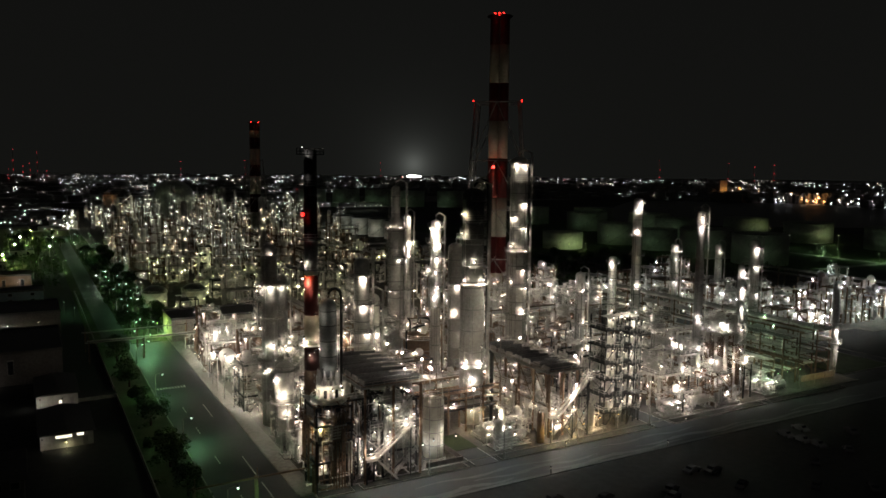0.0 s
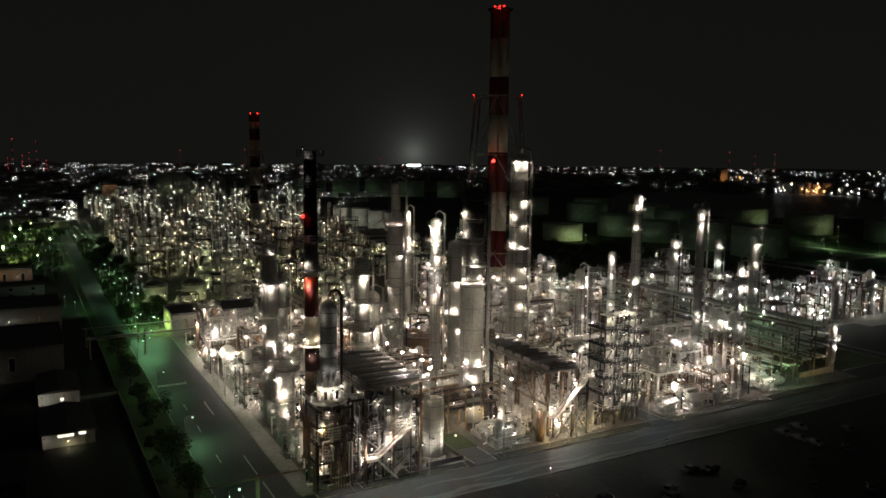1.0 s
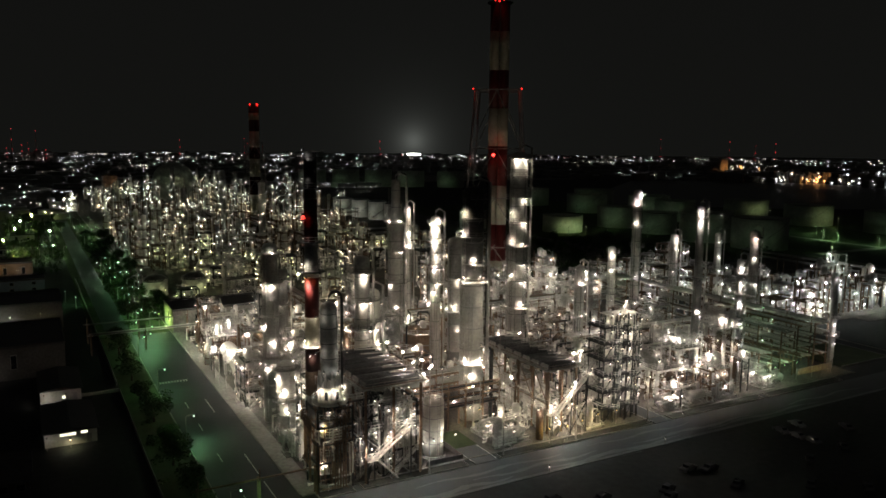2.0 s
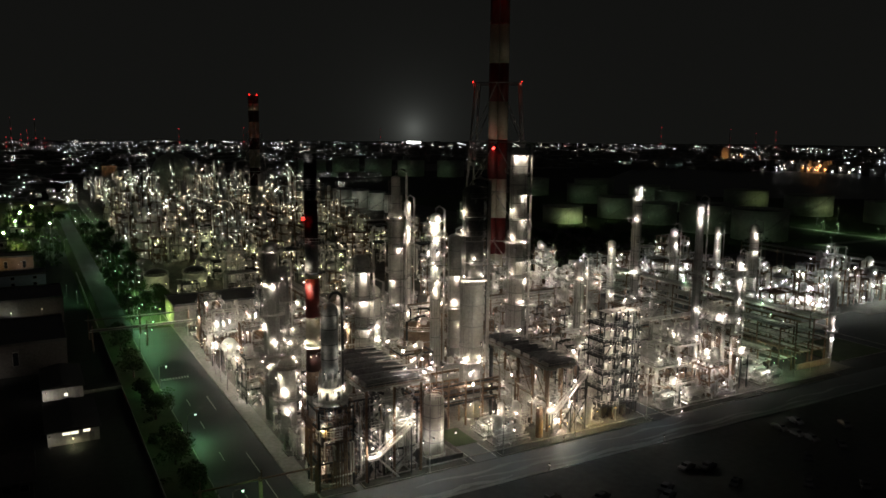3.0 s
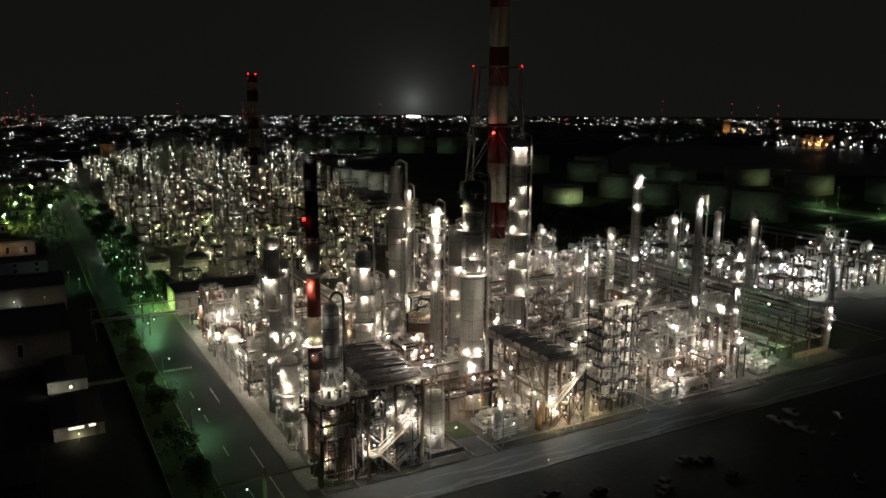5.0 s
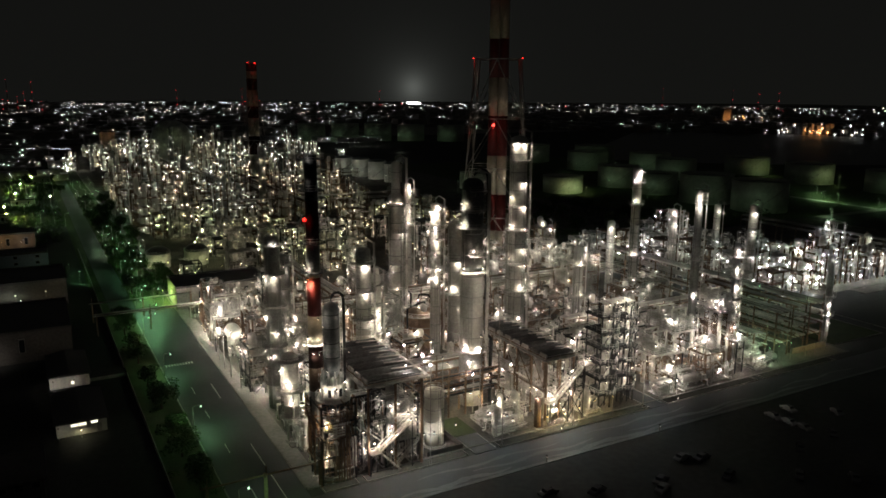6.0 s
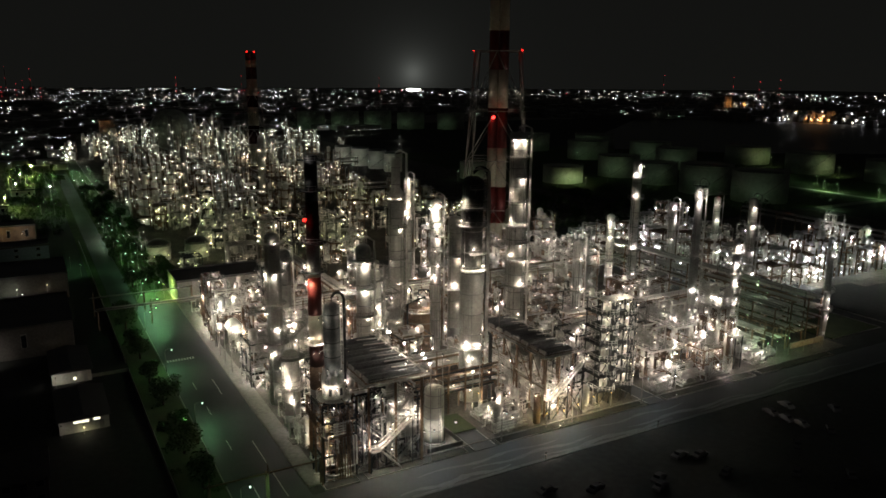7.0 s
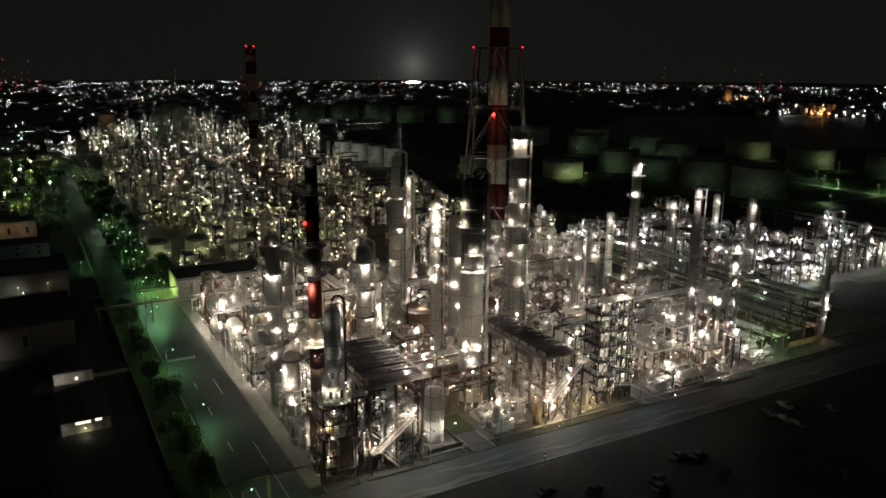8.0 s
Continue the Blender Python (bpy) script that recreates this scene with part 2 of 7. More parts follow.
def lamp_shape(r, aim=(0, 0), wide=0.56):
    """The bowl that one sees, the burner under it and the shade over it. aim: degrees from straight down, and towards where."""
    c = r * wide
    bowl = Shape().lathe(0, 0, [(c * math.sin(a), 0.02 - r * 0.8 - c * math.cos(a)) for a in (0.75, 1.5, 2.4)], 6)
    q = r * 0.6
    burner = Shape()
    lean = Matrix.Rotation(radians(aim[1]), 3, "Z") @ Matrix.Rotation(-radians(aim[0]), 3, "Y")
    spot = Vector((0, 0, 0.02 - r * 0.8))
    burner.v = [tuple(lean @ Vector((px, py, -r * 1.02)) + spot) for px, py in ((-q, -q), (-q, q), (q, q), (q, -q))]
    burner.f = [(0, 1, 2, 3)]
    shade = Shape().lathe(0, 0, [(0.10, 0.10), (c + 0.06, 0.06), (0.2, 0.3), (0.08, 0.42)], 7)
    k = len(shade.v)
    o = q * 1.12
    shade.v += [tuple(lean @ Vector((px, py, pz)) + spot) for pz in (-r * 1.0, -r * 0.9) for px, py in ((-o, -o), (-o, o), (o, o), (o, -o))]
    shade.f += [(k, k + 1, k + 2, k + 3), (k + 7, k + 6, k + 5, k + 4)] + [(k + i, k + 4 + i, k + 4 + (i + 1) % 4, k + (i + 1) % 4) for i in range(4)]
    return bowl, burner, shade


def join(shapes, offsets, name, materials):
    """One mesh out of several shapes, each with its own material."""
    whole, index = Shape(), []
    for s, m, at in zip(shapes, materials, offsets):
        base = len(whole.v)
        whole.v += [(a + at[0], b + at[1], c + at[2]) for a, b, c in s.v]
        whole.f += [tuple(i + base for i in f) for f in s.f]
        index += [m] * len(s.f)
    slots = list(dict.fromkeys(materials))
    me = whole.mesh(name, slots[0])
    for m in slots[1:]:
        me.materials.append(m)
    me.polygons.foreach_set("material_index", [slots.index(m) for m in index])
    return me


LAMP_RNG = random.Random(17)


def lamp(parent, x, y, z, material=None, r=0.30, vary=False, aim=(0, 0)):
    material = material or L_WARM
    if vary:
        r = LAMP_RNG.choice((0.11, 0.13, 0.15, 0.18, 0.22, 0.29))
        aim = LAMP_RNG.choice(((0, 0), (25, 0), (40, 60), (50, 45), (50, 80), (60, 60)))
    key = (material.name, r, aim)
    if key not in LAMPS:
        LAMPS[key] = join(lamp_shape(r, aim), [(0, 0, 0)] * 3, "lamp", (BOWL[material.name], material, DARK))
    head = part("lamp", LAMPS[key], None, parent)
    head.location = (x, y, z)
    return head


# ---- the large structure: ground, roads, yards, water ----
GROUND = Shape().box(-4600, -1500, -1.0, 4600, 4600, 0.0)
HARBOUR = Shape()
HARBOUR.v = [(px, py, z) for z in (0.0, 0.05) for px, py in ((560, 700), (700, 560), (870, 470), (1180, 380), (1330, 860), (1240, 985), (1060, 1130))]
HARBOUR.f = [tuple(range(7, 14)), tuple(reversed(range(7)))] + [(i, (i + 1) % 7, (i + 1) % 7 + 7, i + 7) for i in range(7)]
solid("ground", GROUND, EARTH, "dark bare ground around the refinery at night", "ground")
solid("west_road", Shape().box(29.0, -60, 0.0, 43.0, 276, 0.06).box(22.5, 276, 0.0, 30.5, 1300, 0.06), ASPHALT, "dark asphalt road under green street lamps", "road")
solid("south_road", Shape().box(43.0, 118.5, 0.0, 700, 129.0, 0.065), ASPHALT, "dark asphalt road along the refinery's front", "road")
solid("plant_yard", Shape().box(43.3, 132.5, 0.0, 216, 330, 0.10), YARD, "stained concrete yard of the refinery", "yard")
solid("east_lane", Shape().box(216.3, 178, 0.0, 267.8, 300, 0.09), ASPHALT, "dark asphalt ground beside the eastern units", "yard")
solid("east_yard", Shape().box(286, 171, 0.0, 430, 177.9, 0.09).box(268, 178, 0.0, 430, 300, 0.09), YARD, "stained concrete yard of the eastern units", "yard")
solid("north_yard", Shape().box(43.3, 330.3, 0.0, 330, 1150, 0.09), YARD, "stained concrete yard of the northern units", "yard")
solid("plant_pavement", Shape().box(43.35, 132.6, 0.0, 47.0, 273, 0.16), CONCRETE, "stained concrete walk along the west fence", "pavement")
solid("kerb_west", Shape().box(43.02, 133, 0.0, 43.28, 1150, 0.20), CONCRETE, "pale concrete kerb of the west road", "kerb")
solid("kerb_south", Shape().box(43.3, 132.2, 0.0, 216, 132.45, 0.22), CONCRETE, "pale concrete kerb of the yard's front", "kerb")
solid("kerb_verge", Shape().box(28.7, 100, 0.0, 28.97, 275.7, 0.18), CONCRETE, "concrete kerb beside the planted strip", "kerb")
solid("green_strip", Shape().box(30.8, 276.3, 0.0, 42.95, 900, 0.12), GRASS, "planted strip of lawn and trees beside the plant", "verge")
solid("verge", Shape().box(20.0, 60, 0.0, 28.6, 275.7, 0.12).box(18.4, 276.3, 0.0, 22.3, 900, 0.12), GRASS, "planted strip of grass and shrubs beside the road", "verge")
solid("west_wall", Shape().box(19.6, 118, 0.0, 19.85, 214, 0.9).box(19.6, 221, 0.0, 19.85, 400, 0.9).box(2, 213.8, 0.0, 19.58, 214.05, 0.9), CONCRETE, "low pale wall behind the planted strip", "wall")
solid("harbour", HARBOUR, WATER, "dark harbour water mirroring quay lights", "water")
for k, (x0, x1) in enumerate(((46, 53), (55, 78.5), (87, 130.5), (137.5, 171), (174, 205))):
    solid("lawn_rim", Shape().box(x0 - 0.15, 129.15, 0.0, x1 + 0.15, 129.28, 0.3).box(x0 - 0.15, 129.3, 0.0, x0 - 0.02, 132.1, 0.3).box(x1 + 0.02, 129.3, 0.0, x1 + 0.15, 132.1, 0.3), CONCRETE, "pale concrete rim of the lawn strip", "kerb")
    solid("front_lawn", Shape().box(x0, 129.3, 0.0, x1, 132.1, 0.14), DRY, "dark lawn strip between road and yard", "lawn")
solid("yard_lawn", Shape().box(79.6, 138.3, 0.0, 86.2, 147.5, 0.20), GRASS, "small lawn at the end of the lane", "lawn")
solid("yard_road", Shape().box(80.2, 129.02, 0.0, 86.0, 138.1, 0.13), ASPHALT, "asphalt lane into the yard", "road")
solid("yard_road", Shape().box(131.5, 129.02, 0.0, 136.8, 300, 0.13), ASPHALT, "asphalt lane into the yard", "road")
solid("east_kerb", Shape().box(218, 138, 0.0, 243, 138.25, 0.25).box(242.75, 138.27, 0.0, 243, 172, 0.25).box(249, 138, 0.0, 249.25, 174, 0.2), CONCRETE, "pale kerb round the eastern lawn", "kerb")
solid("east_lawn", Shape().box(218, 138.3, 0.0, 242.7, 172, 0.16), GRASS, "dark lawn beside the yard's corner", "lawn")
solid("gutter", Shape().box(60, 118.52, 0.0, 420, 119.5, 0.085), SHEEN_GUTTER, "pale concrete gutter along the south road", "gutter")
# Wet sheen along the lanes, painted as pale streaks with ragged edges.
for k, (x0, x1, y0, w) in enumerate(((58, 84, 120.6, 1.5), (76, 108, 122.6, 1.1), (92, 131, 120.4, 1.4), (118, 158, 122.2, 1.2), (140, 182, 120.9, 1.0), (172, 204, 123.2, 0.8), (64, 100, 125.2, 0.9), (108, 140, 125.6, 0.8))):
    streak, n = Shape(), 16
    for z in (0.0, 0.072 + 0.002 * (k % 2)):
        for side in (0, 1):
            for i in range(n + 1):
                u = i / n
                half = w * 0.5 * math.sin(math.pi * (0.06 + 0.88 * u)) * (1 + 0.35 * math.sin(i * 2.3 + k))
                streak.v.append((x0 + (x1 - x0) * u, y0 + 0.5 * math.sin(i * 0.8 + k) + (half if side else -half), z))
    m = n + 1
    for i in range(n):
        streak.f += [(2 * m + i, 2 * m + i + 1, 3 * m + i + 1, 3 * m + i), (i + 1, i, m + i, m + i + 1), (i, i + 1, 2 * m + i + 1, 2 * m + i), (m + i + 1, m + i, 3 * m + i, 3 * m + i + 1)]
    streak.f += [(0, 2 * m, 3 * m, m), (n, m + n, 3 * m + n, 2 * m + n)]
    solid("road_patch", streak, SHEEN_GUTTER, "pale streak of wet sheen painted on the road", "road patch")
# Paler sheet added over the ground to lift its blackness.
solid("tank_yard", Shape().box(346, 304, 0.0, 720, 720, 0.03).box(236, 430, 0.0, 345.9, 720, 0.03), GRASS, "added paler grassy sheet of the tank yard", "ground")
# Pale sheet added to catch the town's lights, in place of haze.
solid("town_ground", Shape().box(-1500, 1185, 0.0, 4500, 4500, 0.03), CONCRETE, "added pale ground sheet under the distant town", "ground")
marks = Shape()
for y in (60, 96, 131, 146, 186):
    marks.box(38.6, y, 0.06, 38.78, y + 11, 0.075)
for y in (175, 133, 155, 192):
    marks.box(33.5, y, 0.06, 33.66, y + 5, 0.075)
for k in range(10):
    marks.box(30.2 + k * 0.78, 215.2, 0.06, 30.62 + k * 0.78, 216.9, 0.075)
for x0 in (80.3, 85.8, 131.6, 136.6):
    marks.box(x0, 130, 0.13, x0 + 0.12, 137.9 if x0 < 100 else 144, 0.142)
solid("road_markings", marks, PAINTLINE, "worn white road markings and a crossing", "marking")

# ---- kinds of things ----
TAKEN = []


def take(x, y, rx, ry):
    TAKEN.append((x, y, rx, ry))


def free(x, y, rx, ry):
    return all(abs(x - a) >= rx + b or abs(y - c) >= ry + d for a, c, b, d in TAKEN)


def column(x, y, d, h, label, decks=(), lamps=(), shell=CLAD, skirt=4.0, neck=None, pipe=True, light=None, r=0.20, rails=True, group="", upper=None, riser=None):
    """A process column: skirt, ringed shell with a domed head, ring decks with rails, a ladder, an overhead pipe and work lamps.
    lamps: (height, direction in degrees)."""
    take(x, y, d / 2 + 1.2, d / 2 + 1.2)
    t = thing("process_column", x, y, 0.1, label, "process column", group)
    a = d / 2
    part("skirt", Shape().lathe(0, 0, [(a * 1.04, 0), (a * 1.0, skirt)], 20), GREY, t, smooth=True)
    prof, z = [(a, skirt)], skirt
    if neck:
        nz, na = neck
        prof += [(a, nz), (na / 2, nz + (a - na / 2) * 1.2)]
        top = na / 2
    else:
        top = a
    prof += [(top, h - top * 0.6), (top * 0.86, h - top * 0.28), (top * 0.5, h - top * 0.06), (0.12, h)]
    if upper:
        part("shell", Shape().lathe(0, 0, prof[:3], 24), shell, t, smooth=True)
        part("upper_shell", Shape().lathe(0, 0, prof[2:], 24), upper, t, "dark upper shell", smooth=True)
    else:
        part("shell", Shape().lathe(0, 0, prof, 24), shell, t, smooth=True)
    bands, z = Shape(), skirt + 3
    while z < h - 3:
        ra = a if not neck or z < neck[0] else top
        bands.hollow(0, 0, z, z + 0.22, ra - 0.02, ra + 0.09, 20)
        z += 5.2
    part("stiffener_rings", bands, GREY, t)
    for k, z in enumerate(decks):
        ra = a if not neck or z < neck[0] else top
        a0 = 150 + 40 * (k % 3)
        br = Shape().hollow(0, 0, z, z + 0.12, ra + 0.05, ra + 1.35, 14, a0, a0 + 230)
        for i in range(4):
            w = radians(a0 + 20 + 62 * i)
            br.beam((ra * math.cos(w), ra * math.sin(w), z - 1.1), ((ra + 1.2) * math.cos(w), (ra + 1.2) * math.sin(w), z), 0.13)
        dk = part("deck", br, DECK, t)
        if rails:
            pts = [((ra + 1.3) * math.cos(radians(a0 + 230 * i / 9)), (ra + 1.3) * math.sin(radians(a0 + 230 * i / 9)), z + 0.12) for i in range(10)]
            part("railing", Shape().rail(pts, 1.1, 0.09, 3), STEEL, dk)
    lad = Shape()
    w = radians(200)
    for s in (-0.3, 0.3):
        px, py = (a + 0.35) * math.cos(w) - s * math.sin(w), (a + 0.35) * math.sin(w) + s * math.cos(w)
        lad.beam((px, py, 0.2), (px, py, h - top), 0.1)
    z = 1.0
    while z < h - top:
        px, py = (a + 0.35) * math.cos(w), (a + 0.35) * math.sin(w)
        lad.beam((px + 0.3 * math.sin(w), py - 0.3 * math.cos(w), z), (px - 0.3 * math.sin(w), py + 0.3 * math.cos(w), z), 0.06)
        z += 0.9
    part("ladder", lad, STEEL, t)
    if pipe:
        w, q = radians(320), a + 1.0
        pts = [(0, 0, h - 0.1), (0, 0, h + 1.2), (0.4 * q * math.cos(w), 0.4 * q * math.sin(w), h + 1.9), (q * math.cos(w), q * math.sin(w), h + 1.0),
               (q * math.cos(w), q * math.sin(w), 7.0), ((q + 5) * math.cos(w), (q + 5) * math.sin(w), 6.0)]
        part("overhead_pipe", Shape().tube(pts, max(0.22, d * 0.07), 8), PIPE, t, smooth=True)
    side = random.Random(int(x * 7 + y * 3 + h))
    runs = Shape()
    for k in range(4 if rails else 0):
        w, top_z, pr = radians(side.uniform(175, 330)), (neck[0] if neck else h - top) * side.uniform(0.55, 0.97), side.choice((0.07, 0.1, 0.14))
        q = a + 0.1 + pr
        c, e = math.cos(w), math.sin(w)
        runs.tube([((a - 0.05) * c, (a - 0.05) * e, top_z), (q * c, q * e, top_z - 0.2), (q * c, q * e, 1.0 + 4 * side.random())], pr, 6)
        for z in (0.35, 0.6, 0.85):
            b = top_z * z
            runs.box(q * c - 0.22, q * e - 0.22, b, q * c + 0.22, q * e + 0.22, b + 0.3)
    if rails:
        tagged(part("side_pipes", runs, GREY, t, "thin pipes and brackets along the shell"), kind="stuff")
    if riser:
        deg, off, foot, rr = riser
        c, q = math.cos(radians(deg)), math.sin(radians(deg))
        pts = [(0, 0, h - 0.4)] + [(off * (0.5 - 0.5 * math.cos(k * math.pi / 6)) * c, off * (0.5 - 0.5 * math.cos(k * math.pi / 6)) * q, h + 1.9 * math.sin(k * math.pi / 6)) for k in range(1, 6)]
        part("riser", Shape().tube(pts + [(off * c, off * q, h - 0.5), (off * c, off * q, foot + 1.2), (off * 1.35 * c, off * 1.35 * q, foot), (off * 1.35 * c, off * 1.35 * q, 0.2)], rr, 12), DARK, t, "thick dark vapour pipe", smooth=True)
        cl, z = Shape(), foot + 3
        while z < h:
            cl.hollow(off * c, off * q, z, z + 0.25, rr, rr + 0.08, 12)
            z += 5.2
        part("pipe_clamps", cl, STEEL, t)
    for z, deg in lamps:
        ra = (a if not neck or z < neck[0] else top) + 1.0
        lamp(t, ra * math.cos(radians(deg)), ra * math.sin(radians(deg)), z, light, r * 1.15, False, (52, (deg + 180) % 360))
    return t


def drum(parent, name, x, y, z, length, rad, axis, material, bare=False):
    """A lying drum with domed ends on two saddles."""
    s = Shape().lathe(0, 0, [(0.1, -length / 2 - rad * 0.5), (rad * 0.7, -length / 2 - rad * 0.3), (rad, -length / 2), (rad, length / 2),
                             (rad * 0.7, length / 2 + rad * 0.3), (0.1, length / 2 + rad * 0.5)], 14)
    s.v = [(x + c, y + b, z + a) if axis == "x" else (x + a, y + c, z + b) for a, b, c in s.v]
    if not bare:
        for k in (-0.3, 0.3):
            dx, dy = (k * length, 0) if axis == "x" else (0, k * length)
            hx, hy = (0.15, rad * 0.8) if axis == "x" else (rad * 0.8, 0.15)
            s.box(x + dx - hx, y + dy - hy, z - rad * 1.35, x + dx + hx, y + dy + hy, z - rad * 0.6)
    return part(name, s, material, parent, smooth=True)


def vessel(parent, x, y, z, hgt, rad, material):
    prof = [(rad * 0.8, z), (rad, z + 0.3), (rad, z + hgt - rad * 0.5), (rad * 0.8, z + hgt - rad * 0.2), (rad * 0.4, z + hgt)]
    return part("vessel", Shape().lathe(x, y, prof, 14), material, parent, smooth=True)


def flight(s, x, y, z0, z1, run, axis, w=0.9, dirn=1):
    """A steel stair flight with strings, treads and handrails."""
    n = max(3, round((z1 - z0) / 0.25))
    def at(u, side, z):
        return (x + dirn * u, y + side, z) if axis == "x" else (x + side, y + dirn * u, z)
    for side in (0, w):
        s.beam(at(0, side, z0), at(run, side, z1), 0.16)
        s.beam(at(0, side, z0 + 1.0), at(run, side, z1 + 1.0), 0.08)
    for i in range(n):
        u, z = run * (i + 0.5) / n, z0 + (z1 - z0) * (i + 0.5) / n
        p, q = at(u - 0.13, 0, z), at(u + 0.13, w, z + 0.04)
        s.box(min(p[0], q[0]), min(p[1], q[1]), z, max(p[0], q[0]), max(p[1], q[1]), z + 0.05)


def tangle(w, d, h, count, rng, low=0.3):
    """Small pipes, conduits and valves that fill a frame and run in sheaves up and along its faces: too many to count."""
    s = Shape()
    for g in range(count):
        rad = rng.choice((0.07, 0.09, 0.12, 0.16, 0.20))
        p = [rng.uniform(-0.4, w + 0.4), rng.uniform(-0.4, d + 0.4), low + (h - low) * rng.random() ** 1.2]
        pts = [tuple(p)]
        last = -1
        for leg in range(rng.choice((2, 3, 3, 4))):
            ax = rng.choice([a for a in (0, 1, 2, 2) if a != last])
            last = ax
            span = (w, d, h)[ax]
            p[ax] += rng.choice((-1, 1)) * rng.uniform(0.15, 0.5) * span
            p[ax] = min(max(p[ax], (-0.6, -0.6, 0.25)[ax]), (w + 0.6, d + 0.6, h + 0.8)[ax])
            pts.append(tuple(p))
        s.tube(pts, rad, 5)
        if rng.random() < 0.5:
            q = pts[1]
            s.box(q[0] - 0.22, q[1] - 0.22, q[2] - 0.25, q[0] + 0.22, q[1] + 0.22, q[2] + 0.25)
    for g in range(max(2, count // 7)):
        rad, n = rng.choice((0.10, 0.13, 0.17, 0.22)), rng.choice((2, 3, 4, 5))
        gap, off = rad * 2 + 0.22, rng.uniform(0.35, 0.8)
        west = rng.random() < d / (w + d)
        span = d if west else w
        if rng.random() < 0.5:
            u, z0 = rng.uniform(0, max(0.3, span - n * gap)), rng.uniform(0.3, 0.4 * h)
            z1 = rng.uniform(0.6, 1.08) * h
            for k in range(n):
                q = u + k * gap
                a, b = ((-off, q), (0.8, q)) if west else ((q, -off), (q, 0.8))
                s.tube([(*a, z0), (*a, z1 + k * 0.1), (*b, z1 + k * 0.1)], rad, 5)
        else:
            z = rng.uniform(1.0, h)
            u0, u1 = sorted((rng.uniform(-0.8, span * 0.5), rng.uniform(span * 0.5, span + 0.8)))
            for k in range(n):
                q = z + k * gap
                a, b = ((-off, u0), (-off, u1)) if west else ((u0, -off), (u1, -off))
                c = (0.8, u1) if west else (u1, 0.8)
                s.tube([(*a, q), (*b, q), (*c, q)], rad, 5)
    return s


